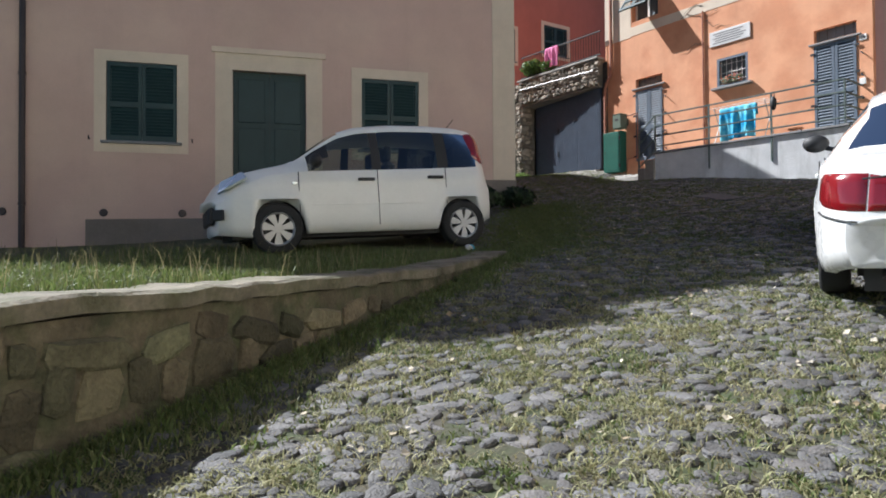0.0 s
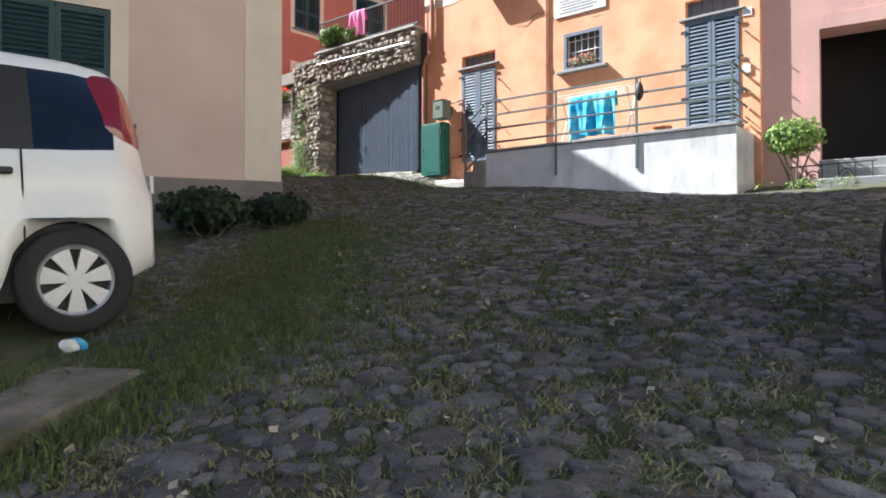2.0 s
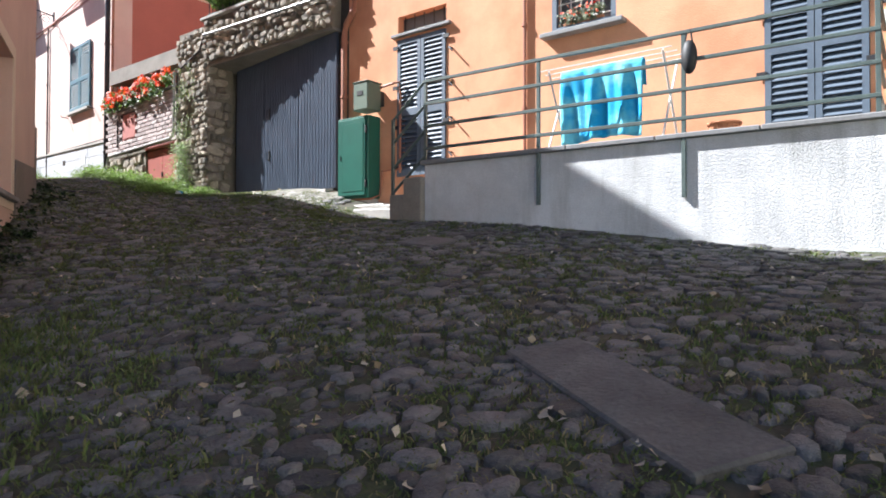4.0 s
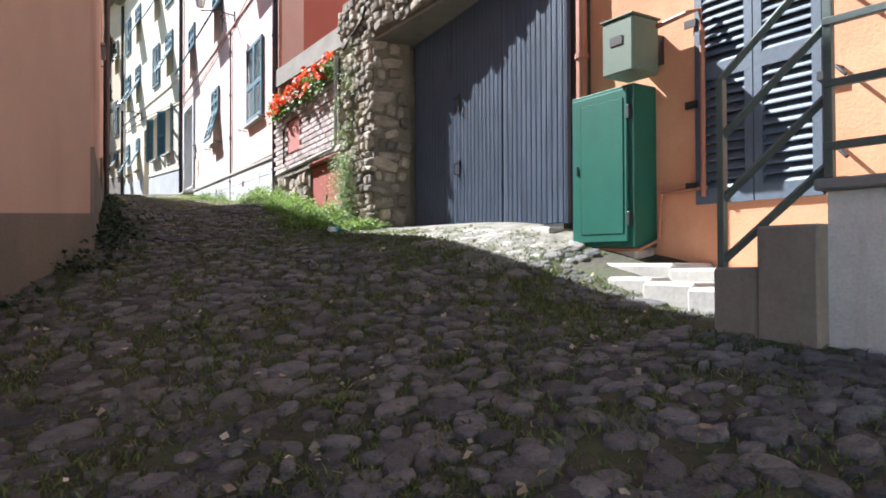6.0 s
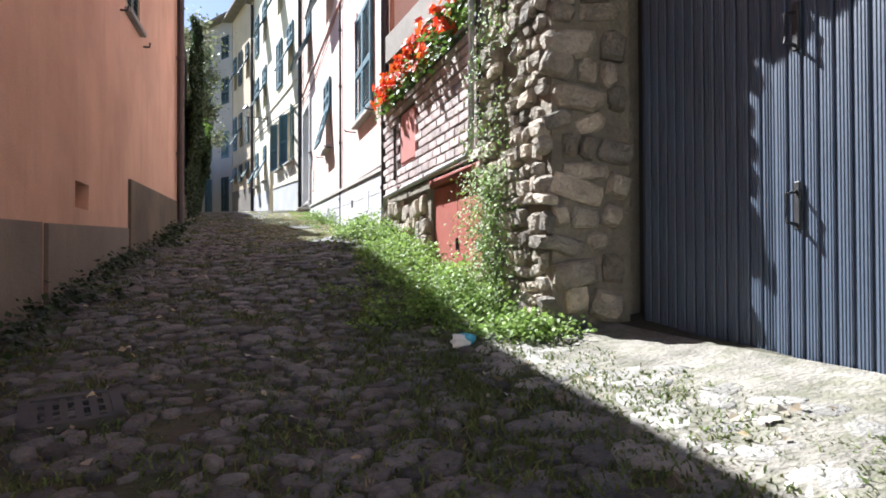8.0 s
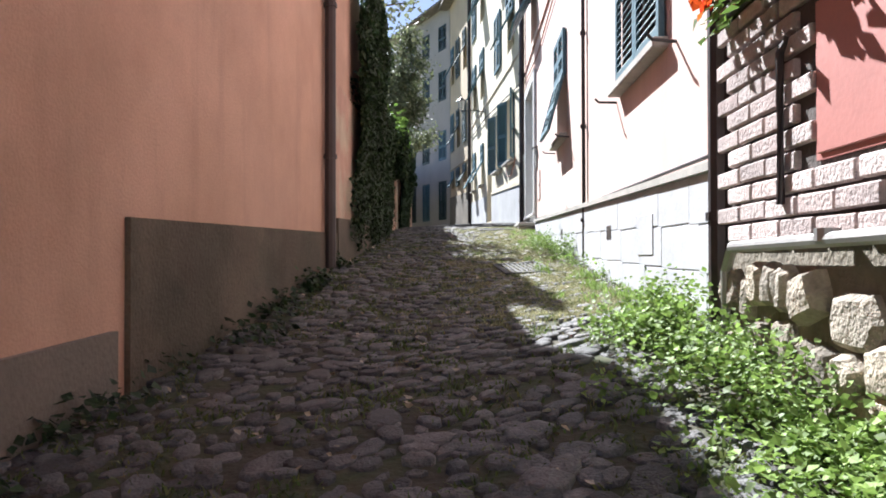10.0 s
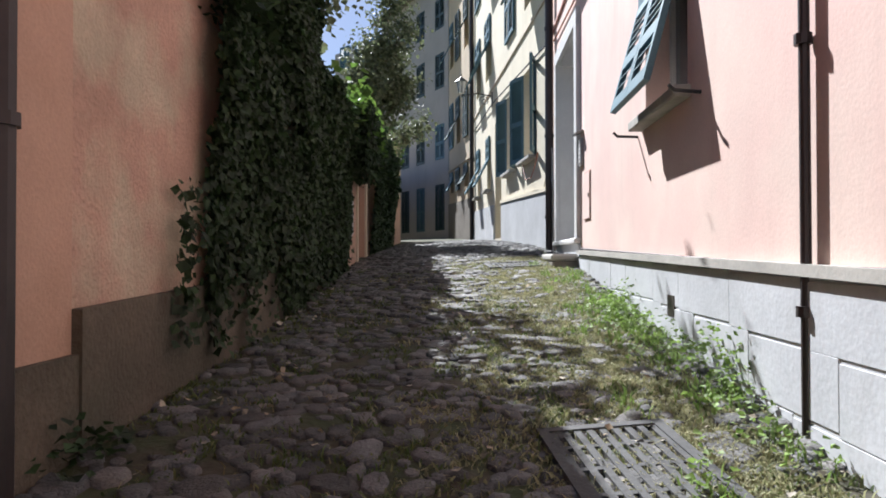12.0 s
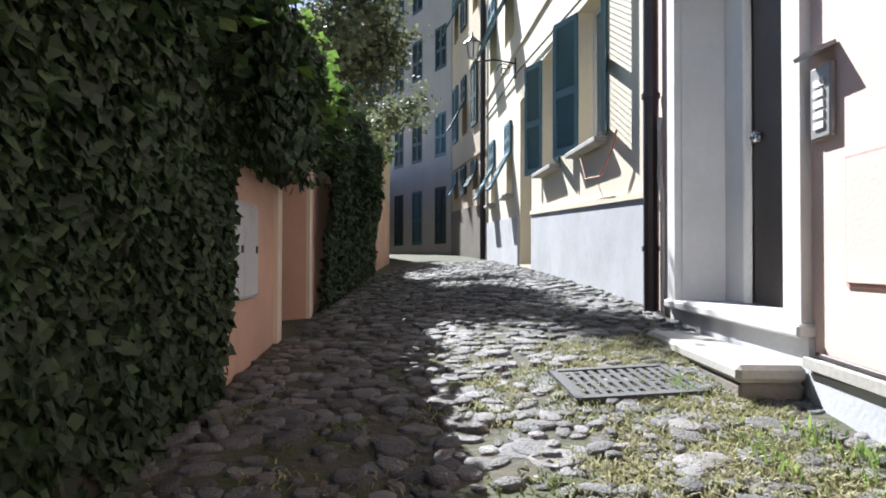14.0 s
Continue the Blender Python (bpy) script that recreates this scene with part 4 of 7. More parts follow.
def car(name, m, spec, label):
    """A car lofted from its profiles: x forward, y to its left, z up, origin on the ground between the axles."""
    root = thing(name, m, label, "car")
    nose, tail = spec["nose"], spec["tail"]
    axles, r_arch = spec["axles"], spec["arch"]
    top, belt, sill = smooth_curve(spec["top"]), smooth_curve(spec["belt"]), smooth_curve(spec["sill"])
    wide, roofw = smooth_curve(spec["wide"]), smooth_curve(spec["roofw"])
    n = 96
    xs = [tail + (nose - tail) * i / n for i in range(n + 1)]
    rings = []
    for x in xs:
        w, wr, zt, zb = wide(x), roofw(x), top(x), belt(x)
        zs = sill(x)
        arch = 0.0
        for ax in axles:
            d = abs(x - ax)
            if d < r_arch:
                zs = max(zs, spec["hub"] + math.sqrt(r_arch * r_arch - d * d))
            arch = max(arch, math.exp(-((d / (r_arch * 1.15)) ** 4)))
        zb = max(min(zb, zt - 0.015), zs + 0.06)
        zmid = max(zs + 0.02, spec["crease"])
        zmid = min(zmid, zb - 0.02)
        low = max(zs, min(zs + 0.10, zmid - 0.01))
        ww = w + 0.018 * arch
        green = max(0.0, min(1.0, (zt - zb - 0.05) / 0.25))
        pts = [(ww - 0.09, zs - 0.0 if arch > 0.4 else zs), (ww - 0.03, zs + 0.012), (ww, low + 0.01), (ww + 0.004, (low + zmid) / 2), (ww, zmid), (w - 0.01, (zmid + zb) / 2), (w - 0.025, zb - 0.012), (w - 0.045, zb)]
        za = zb + (zt - zb) * (0.80 * green + 0.5 * (1 - green))
        ya = (w - 0.05) * (1 - green) * 0.93 + wr * green
        pts.append(((w - 0.045) * 0.5 + ya * 0.5 + 0.02 * green, (zb + za) / 2))
        pts.append((ya, za))
        pts.append((ya * 0.95, za + (zt - za) * 0.5))
        pts.append((ya * 0.82, za + (zt - za) * 0.82))
        pts.append((ya * 0.5, zt - 0.006))
        pts.append((0.0, zt))
        rings.append(pts)
    k = len(rings[0])
    # full ring: left half then mirrored right half
    full = [[(y, z) for y, z in r] + [(-y, z) for y, z in reversed(r[:-1])] for r in rings]
    count = len(full[0])
    groups = {}

    def which(i, j):
        x = (xs[i] + xs[i + 1]) / 2
        jj = j if j < k - 1 else count - 2 - j
        if jj in (7, 8):
            for part_name, x0, x1, mt in spec["glass"]:
                slant = (x - x0) if part_name != "x" else 0
                lo, hi = x0, x1
                if jj == 8 and spec["lean_front"] and part_name == "front_side_window":
                    hi = x1 - spec["lean_front"]
                if jj == 8 and spec["lean_rear"] and part_name == "rear_quarter_window":
                    lo = x0 + spec["lean_rear"]
                if lo < x < hi:
                    return part_name + ("_left" if j < k - 1 else "_right"), mt
            if spec["cabin"][0] < x < spec["cabin"][1]:
                gap = sum(x < g[1] for g in spec["glass"])
                return "pillar_trim#%d" % gap + ("_left" if j < k - 1 else "_right"), BLACK_PLASTIC if spec["black_pillars"] else spec["paint"]
        if jj >= 9:
            a, b = spec["screen"]
            if a < x < b and (jj >= 10):
                return "windscreen", CAR_GLASS_DARK
            a, b = spec["rear_screen"]
            if a < x < b and jj >= 10:
                return "rear_window", CAR_GLASS_DARK
        return "body", spec["paint"]
    for i in range(n):
        for j in range(count - 1):
            groups.setdefault(which(i, j), []).append((i, j))
    pos = [[(xs[i], y, z) for y, z in full[i]] for i in range(n + 1)]
    # rounded ends in plan
    for i in range(n + 1):
        d = min(xs[i] - tail, nose - xs[i])
        for j in range(count):
            x, y, z = pos[i][j]
            c = (abs(y) / 0.8) ** 2
            if xs[i] > 0:
                x -= spec["bow_front"] * c * max(0, 1 - d / 0.6)
            else:
                x += spec["bow_rear"] * c * max(0, 1 - d / 0.5)
            pos[i][j] = (x, y, z)
    for (nm, mt), cells in groups.items():
        used = {}
        verts, faces = [], []
        for i, j in cells:
            f = []
            for a, b in ((i, j), (i + 1, j), (i + 1, j + 1), (i, j + 1)):
                if (a, b) not in used:
                    used[a, b] = len(verts)
                    verts.append(pos[a][b])
                f.append(used[a, b])
            faces.append(f)
        ob = raw(nm.replace("_left", "").replace("_right", "").split("#")[0], verts, faces, mt, root, smooth=True)
    for i, nm in ((0, "rear_panel"), (n, "nose_panel")):
        mid_y, mid_z = 0.0, sum(p[2] for p in pos[i]) / count
        out = -1 if i == 0 else 1
        rv = []
        for f, push in ((1.0, 0.0), (0.94, 0.022), (0.75, 0.036), (0.4, 0.045), (0.02, 0.047)):
            rv += [(p[0] + out * push, mid_y + (p[1] - mid_y) * f, mid_z + (p[2] - mid_z) * f) for p in pos[i]]
        rf = [(a * count + b, a * count + (b + 1) % count, (a + 1) * count + (b + 1) % count, (a + 1) * count + b) for a in range(4) for b in range(count)]
        raw(nm, rv, rf, spec["paint"], root, smooth=True)
    # floor and inside
    part("underbody", boxed(tail + 0.25, nose - 0.25, -0.62, 0.62, 0.18, 0.42), INTERIOR, root)
    for ax in axles:
        part("wheel_well", boxed(ax - r_arch - 0.02, ax + r_arch + 0.02, -0.66, 0.66, 0.2, spec["hub"] + r_arch - 0.01), BLACK_PLASTIC, root)
    part("dashboard", boxed(spec["screen"][0] - 0.25, spec["screen"][0] + 0.35, -0.6, 0.6, 0.6, belt(spec["screen"][0]) - 0.03, bevel=0.03), INTERIOR, root)
    for sx in spec["seats"]:
        for sy in (-0.34, 0.34):
            bm = bmesh.new()
            box(bm, sx - 0.25, sx + 0.22, sy - 0.22, sy + 0.22, 0.42, 0.58, bevel=0.04)
            box(bm, sx - 0.36, sx - 0.22, sy - 0.22, sy + 0.22, 0.5, 1.08, bevel=0.04)
            box(bm, sx - 0.35, sx - 0.26, sy - 0.12, sy + 0.12, 1.1, 1.3, bevel=0.03)
            part("seat", bm, INTERIOR, root)
    # seams of doors
    for sx in spec["seams"]:
        pts = []
        z0, z1 = sill(sx) + 0.08, belt(sx) + 0.0
        for q in range(9):
            z = z0 + (z1 - z0) * q / 8
            pts.append((sx, wide(sx) + 0.002 - 0.02 * max(0, (z - spec["crease"]) / 0.4), z))
        for sg in (1, -1):
            part("door_seam", tubed([(p[0], p[1] * sg, p[2]) for p in pts], 0.005, 4), BLACK_PLASTIC, root)
    for hx in spec["handles"]:
        for sg in (1, -1):
            y = wide(hx) - 0.004
            part("door_handle", boxed(hx - 0.1, hx + 0.1, y * sg - 0.02, y * sg + 0.025, belt(hx) - 0.13, belt(hx) - 0.095, bevel=0.008), spec["handle_material"], root, "dark door handle" if spec["handle_material"] is BLACK_PLASTIC else "")
    # mirrors
    for sg in (1, -1):
        bm = bmesh.new()
        mx = spec["mirror"]
        bmesh.ops.create_uvsphere(bm, u_segments=14, v_segments=8, radius=1.0, matrix=Matrix.Translation((mx, sg * (wide(mx) + 0.1), belt(mx) + 0.1)) @ Matrix.Diagonal((0.075, 0.115, 0.085, 1)))
        mr = part("wing_mirror", bm, BLACK_PLASTIC, root, smooth=True)
        part("mirror_arm", tubed([(mx, sg * (wide(mx) - 0.06), belt(mx) + 0.03), (mx, sg * (wide(mx) + 0.06), belt(mx) + 0.07)], 0.025, 6), BLACK_PLASTIC, root)
    # wheels
    for ax in axles:
        for sg in (1, -1):
            wheel(root, ax, sg * (wide(ax) - 0.1), spec["hub"], spec["tyre"], spec["rim"], sg, spec["rim_material"], spec["spokes"])
    return root, pos, xs, wide, belt, top


def wheel(root, x, y, z, r, rim, sg, material, spokes):
    w = 0.095
    prof = [(rim, -w * 0.8), (r - 0.02, -w), (r, -w * 0.75), (r, w * 0.75), (r - 0.02, w), (rim + 0.005, w * 0.95)]
    bm = bmesh.new()
    seg = 36
    rows = []
    for q in range(seg):
        a = 2 * math.pi * q / seg
        rows.append([bm.verts.new((x + math.cos(a) * p[0], y + sg * p[1], z + math.sin(a) * p[0])) for p in prof])
    for q in range(seg):
        a, b = rows[q], rows[(q + 1) % seg]
        for p in range(len(prof) - 1):
            bm.faces.new((a[p], b[p], b[p + 1], a[p + 1]))
    wh = part("wheel", bm, RUBBER, root, smooth=True)
    bm = bmesh.new()
    yo = y + sg * 0.045
    # black disc painting the shade behind the spokes
    c = bmesh.ops.create_circle(bm, cap_ends=True, radius=rim * 0.99, segments=30)
    bmesh.ops.transform(bm, matrix=Matrix.Translation((x, yo - sg * 0.03, z)) @ Matrix.Rotation(radians(90), 4, "X"), verts=c["verts"])
    part("brake_shadow", bm, BLACK_PLASTIC, wh)
    bm = bmesh.new()
    ring = []
    for q in range(seg):
        a = 2 * math.pi * q / seg
        ring.append([bm.verts.new((x + math.cos(a) * rr, yo + sg * d, z + math.sin(a) * rr)) for rr, d in ((rim * 1.02, 0.03), (rim * 0.97, 0.045), (rim * 0.9, 0.035), (rim * 0.88, 0.0))])
    for q in range(seg):
        a, b = ring[q], ring[(q + 1) % seg]
        for p in range(3):
            bm.faces.new((a[p], b[p], b[p + 1], a[p + 1]))
    for s in range(spokes["n"]):
        a = 2 * math.pi * (s + 0.25) / spokes["n"]
        for off in spokes["pair"]:
            u = Vector((math.cos(a + off), 0, math.sin(a + off)))
            v = Vector((-u.z, 0, u.x))
            i0, i1 = spokes["w0"] * rim, spokes["w1"] * rim
            base = Vector((x, yo, z))
            fr = [base + u * rim * 0.18 - v * i0, base + u * rim * 0.18 + v * i0, base + u * rim * 0.93 + v * i1, base + u * rim * 0.93 - v * i1]
            top = [bm.verts.new(p + Vector((0, sg * 0.035, 0))) for p in fr]
            bot = [bm.verts.new(p + Vector((0, -sg * 0.005, 0))) for p in fr]
            bm.faces.new(top)
            for p in range(4):
                bm.faces.new((top[p], top[(p + 1) % 4], bot[(p + 1) % 4], bot[p]))
    hubm = bmesh.ops.create_cone(bm, cap_ends=True, radius1=rim * 0.24, radius2=rim * 0.2, depth=0.05, segments=16)
    bmesh.ops.transform(bm, matrix=Matrix.Translation((x, yo + sg * 0.02, z)) @ Matrix.Rotation(radians(90 * sg), 4, "X"), verts=hubm["verts"])
    part("rim", bm, material, wh)


PANDA = dict(nose=1.88, tail=-1.64, axles=(1.15, -1.15), arch=0.318, hub=0.285, tyre=0.285, rim=0.19, crease=0.62,
             top=[(1.88, 0.62), (1.84, 0.74), (1.74, 0.86), (1.5, 0.955), (1.15, 1.02), (0.98, 1.06), (0.8, 1.17), (0.40, 1.44), (0.15, 1.52), (-0.3, 1.56), (-0.8, 1.56), (-1.2, 1.54), (-1.42, 1.50), (-1.50, 1.42), (-1.59, 1.05), (-1.62, 0.9), (-1.64, 0.72)],
             belt=[(1.88, 0.58), (1.7, 0.76), (1.2, 0.90), (0.8, 0.935), (-0.2, 0.955), (-1.2, 0.985), (-1.48, 1.0), (-1.64, 0.7)],
             sill=[(1.88, 0.24), (1.5, 0.19), (0.8, 0.22), (-0.8, 0.22), (-1.45, 0.26), (-1.64, 0.34)],
             wide=[(1.88, 0.60), (1.78, 0.72), (1.5, 0.80), (1.0, 0.818), (-1.0, 0.818), (-1.4, 0.80), (-1.56, 0.76), (-1.64, 0.70)],
             roofw=[(1.88, 0.5), (0.6, 0.62), (0.0, 0.62), (-1.0, 0.62), (-1.5, 0.60), (-1.74, 0.62)],
             glass=[("front_side_window", 0.02, 0.78, CAR_GLASS), ("rear_side_window", -0.84, -0.10, CAR_GLASS), ("rear_quarter_window", -1.42, -0.98, CAR_GLASS_DARK)],
             lean_front=0.26, lean_rear=0.0, cabin=(-1.42, 0.78), black_pillars=True, screen=(0.36, 0.94), rear_screen=(-1.59, -1.45), paint=CAR_DUSTY,
             bow_front=0.2, bow_rear=0.10, seats=(0.0, -0.85), seams=(0.9, -0.04, -0.92), handles=(0.1, -0.78), handle_material=BLACK_PLASTIC, mirror=0.72, rim_material=RIM_GREY,
             spokes=dict(n=7, pair=(0.0,), w0=0.10, w1=0.26))
head = math.atan2(7.46 - 6.96, 3.13 - 5.36)
left = Vector((-math.sin(head), math.cos(head)))
mid = Vector(((3.13 + 5.36) / 2, (7.46 + 6.96) / 2)) - left * 0.74 + Vector((math.cos(head), math.sin(head))) * 0.07
PANDA_M = Matrix.Translation((mid.x, mid.y, 1.44)) @ Matrix.Rotation(head, 4, "Z") @ Matrix.Rotation(radians(2.6), 4, "Y") @ Matrix.Scale(1.04, 4)
panda, pp, pxs, pw, pb, pt = car("small_car", PANDA_M, PANDA, "dusty white small hatchback parked on the grass")


def draped(name, root, pos, centre, a0, a1, low, high, sg, material, label=""):
    """A lamp lens lying on the car's skin: a curved plate between two bearings round a centre, with rounded ends."""
    skin = [(i, j) for i in range(len(pos) - 1) for j in range(len(pos[0]) - 1)]
    nj = len(pos[0])
    tree_ = BVHTree.FromPolygons([p for row in pos for p in row], [(i * nj + j, (i + 1) * nj + j, (i + 1) * nj + j + 1, i * nj + j + 1) for i, j in skin] + [tuple(range(nj))])
    nu, nv = 14, 8
    grid = []
    for u in range(nu + 1):
        s = u / nu
        a = radians(a0 + (a1 - a0) * s)
        d = Vector((math.cos(a), math.sin(a) * sg, 0))
        z0, z1 = low(s), high(s)
        col = []
        for v in range(nv + 1):
            z = z0 + (z1 - z0) * v / nv
            c = Vector((centre[0], centre[1] * sg, z))
            hit = tree_.ray_cast(c + d * 2.0, -d)[0]
            rim_ = u in (0, nu) or v in (0, nv)
            col.append((hit if hit is not None else c + d * 0.5) + d * (0.002 if rim_ else 0.014))
        grid.append(col)
    verts = [p for col in grid for p in col]
    faces = [(u * (nv + 1) + v, (u + 1) * (nv + 1) + v, (u + 1) * (nv + 1) + v + 1, u * (nv + 1) + v + 1) for u in range(nu) for v in range(nv)]
    return part_label(raw(name, verts, faces, material, root, smooth=True), label)


def part_label(ob, label):
    if label:
        ob["label"] = label
    return ob


def patch(name, root, verts, material, thick=0.012, label=""):
    """A lamp lens or badge: a plate with a front and an edge."""
    bm = bmesh.new()
    c = sum((Vector(v) for v in verts), Vector()) / len(verts)
    nrm = (Vector(verts[1]) - Vector(verts[0])).cross(Vector(verts[2]) - Vector(verts[0])).normalized()
    if nrm.dot(c) < 0:
        nrm = -nrm
    f = [bm.verts.new(Vector(v) + nrm * thick) for v in verts]
    inner = [bm.verts.new(c + (Vector(v) - c) * 0.82 + nrm * thick * 1.6) for v in verts]
    k = [bm.verts.new(Vector(v) - nrm * 0.01) for v in verts]
    bm.faces.new(inner)
    for i in range(len(f)):
        j = (i + 1) % len(f)
        bm.faces.new((f[i], f[j], inner[j], inner[i]))
        bm.faces.new((f[i], f[j], k[j], k[i]))
    return part(name, bm, material, root, label, smooth=False)


for sg in (1, -1):
    def q(*pts):
        pts = [(x, y * sg, z) for x, y, z in pts]
        return pts if sg > 0 else list(reversed(pts))
    draped("tail_lamp", panda, pp, (-1.05, 0.30), 124, 152, lambda s: 1.0 + 0.05 * (2 * s - 1) ** 4 + 0.08 * (1 - s), lambda s: 1.44 - 0.05 * (2 * s - 1) ** 4, sg, LAMP_RED, "tall red tail lamp")
    patch("headlamp", panda, q((1.46, 0.772, 0.86), (1.68, 0.71, 0.74), (1.765, 0.60, 0.70), (1.72, 0.58, 0.83), (1.5, 0.70, 0.93)), LAMP_CLEAR, label="clear headlamp")
    patch("fog_lamp", panda, q((1.72, 0.70, 0.40), (1.82, 0.6, 0.40), (1.82, 0.6, 0.52), (1.72, 0.70, 0.52)), BLACK_PLASTIC)
    patch("side_indicator", panda, q((0.92, 0.822, 0.78), (0.98, 0.822, 0.78), (0.98, 0.822, 0.81), (0.92, 0.822, 0.81)), LAMP_CLEAR)
part("grille", boxed(1.80, 1.865, -0.5, 0.5, 0.36, 0.56, bevel=0.02), BLACK_PLASTIC, panda)
part("aerial", tubed([(-1.2, 0.0, 1.5), (-1.42, 0.0, 1.74)], 0.006, 5), BLACK_PLASTIC, panda)
part("number_plate", boxed(-1.70, -1.68, -0.26, 0.26, 0.8, 0.91), WHITE_PAINT, panda)
part("side_moulding", boxed(-0.75, 0.85, 0.818, 0.826, 0.54, 0.555, bevel=0.002), CAR_DUSTY, panda)

SEDAN = dict(nose=2.12, tail=-2.36, axles=(1.38, -1.38), arch=0.365, hub=0.315, tyre=0.315, rim=0.235, crease=0.66,
             top=[(2.12, 0.55), (2.05, 0.67), (1.75, 0.79), (1.2, 0.90), (0.78, 0.965), (0.55, 1.07), (0.0, 1.32), (-0.25, 1.395), (-0.6, 1.415), (-1.0, 1.385), (-1.25, 1.31), (-1.78, 1.05), (-1.95, 1.03), (-2.2, 1.02), (-2.27, 0.96), (-2.33, 0.78), (-2.36, 0.62)],
             belt=[(2.12, 0.5), (1.9, 0.66), (1.2, 0.83), (0.6, 0.885), (-0.5, 0.91), (-1.4, 0.95), (-2.1, 0.945), (-2.3, 0.86), (-2.36, 0.58)],
             sill=[(2.12, 0.22), (1.6, 0.18), (0.8, 0.2), (-0.8, 0.2), (-1.9, 0.24), (-2.36, 0.36)],
             wide=[(2.12, 0.62), (2.0, 0.76), (1.6, 0.875), (1.0, 0.895), (-1.0, 0.905), (-1.7, 0.89), (-2.1, 0.84), (-2.28, 0.77), (-2.36, 0.70)],
             roofw=[(2.12, 0.6), (0.4, 0.63), (0.0, 0.58), (-1.0, 0.575), (-1.5, 0.62), (-2.36, 0.66)],
             glass=[("front_side_window", -0.28, 0.58, CAR_GLASS_DARK), ("rear_side_window", -1.02, -0.36, CAR_GLASS_DARK), ("rear_quarter_window", -1.3, -1.06, CAR_GLASS_DARK)],
             lean_front=0.34, lean_rear=0.16, cabin=(-1.32, 0.6), black_pillars=False, screen=(-0.12, 0.72), rear_screen=(-1.76, -1.2), paint=CAR_WHITE,
             bow_front=0.28, bow_rear=0.16, seats=(-0.2, -1.05), seams=(0.72, -0.32, -1.2), handles=(-0.15, -0.98), handle_material=CAR_WHITE, mirror=0.5, rim_material=RIM_ALLOY,
             spokes=dict(n=5, pair=(-0.14, 0.14), w0=0.05, w1=0.06))
bh = math.atan2(1.05, 2.55)
bl = Vector((-math.sin(bh), math.cos(bh)))
bc = Vector(((4.74 + 7.29) / 2, (2.11 + 3.16) / 2)) - bl * 0.85 + Vector((math.cos(bh), math.sin(bh))) * 0.4
zr, zf = gz(5.1, 2.26), gz(7.65, 3.31)
SEDAN_M = Matrix.Translation((bc.x, bc.y, (zr + zf) / 2 + 0.005)) @ Matrix.Rotation(bh, 4, "Z") @ Matrix.Rotation(-math.atan2(zf - zr, 2.76), 4, "Y")
sedan, bp, bxs, bw, bb, bt = car("saloon_car", SEDAN_M, SEDAN, "glossy white saloon car parked on the cobbles")
for sg in (1, -1):
    def q2(*pts):
        pts = [(x, y * sg, z) for x, y, z in pts]
        return pts if sg > 0 else list(reversed(pts))
    draped("tail_lamp", sedan, bp, (-1.75, 0.45), 112, 163, lambda s: 0.70 + 0.03 * (1 - s) ** 5, lambda s: 0.935 - 0.045 * (1 - s) ** 3 - 0.015 * s, sg, LAMP_RED, "dark red tail lamp")
    draped("tail_lamp_inner", sedan, bp, (-1.75, 0.45), 164, 193, lambda s: 0.70 + 0.06 * s ** 3, lambda s: 0.915 - 0.05 * s, sg, LAMP_RED, "dark red inner tail lamp")
    patch("headlamp", sedan, q2((1.70, 0.84, 0.70), (1.95, 0.72, 0.62), (2.02, 0.55, 0.60), (1.98, 0.5, 0.70), (1.72, 0.76, 0.77)), LAMP_CLEAR)
part("number_plate", boxed(-2.43, -2.41, -0.26, 0.26, 0.60, 0.71), WHITE_PAINT, sedan)
part("plate_recess", boxed(-2.412, -2.35, -0.29, 0.29, 0.585, 0.73, bevel=0.01), BLACK_PLASTIC, sedan)
part("bumper_lower", boxed(-2.34, -2.1, -0.5, 0.5, 0.29, 0.37, bevel=0.03), BLACK_PLASTIC, sedan)
for y in (0.42, 0.5):
    part("exhaust_pipe", tubed([(-2.10, y, 0.31), (-2.30, y, 0.30)], 0.026, 12), PIPE_DARK, sedan)
part("boot_seam", tubed([(-2.30, y, 0.93 - abs(y) * 0.05) for y in (-0.62, -0.3, 0, 0.3, 0.62)], 0.006, 4), BLACK_PLASTIC, sedan)
for sg in (1, -1):
    draped("bumper_seam", sedan, bp, (-1.75, 0.45), 108, 160, lambda s: 0.655 - 0.02 * s, lambda s: 0.661 - 0.02 * s, sg, BLACK_PLASTIC)
bd = bmesh.new()
bmesh.ops.create_circle(bd, cap_ends=True, radius=0.04, segments=20, matrix=Matrix.Translation((-2.345, 0, 0.86)) @ Matrix.Rotation(radians(90), 4, "Y"))
part("badge", bd, SHUT_TEAL, sedan)
# ---- the terrace in front of the orange house ----
def placed(ob, m):
    ob.matrix_world = m
    return ob


T1, T2 = (13.72, 10.2), (13.95, 5.9)
fT = wall_frame(T1, T2)
LT = length(T1, T2)
tagged(placed(part("wall_terrace", boxed(0, LT, 0, 0.25, 2.2, 3.86), ROUGHCAST), fT), "pale roughcast terrace wall with damp stains", "wall", kind="structure")
tagged(placed(part("wall_terrace_end", boxed(0.0, 0.9, 0, 0.2, 2.2, 3.86), ROUGHCAST), wall_frame((13.96, 5.9), (14.84, 5.9))), "roughcast end of the terrace wall", "wall", kind="structure")
tagged(placed(part("terrace_floor", boxed(0.0, LT - 0.02, 0.26, 1.12, 3.6, 3.855), CONCRETE), fT), "grey concrete terrace floor", "floor", kind="structure")
n_cap = 5
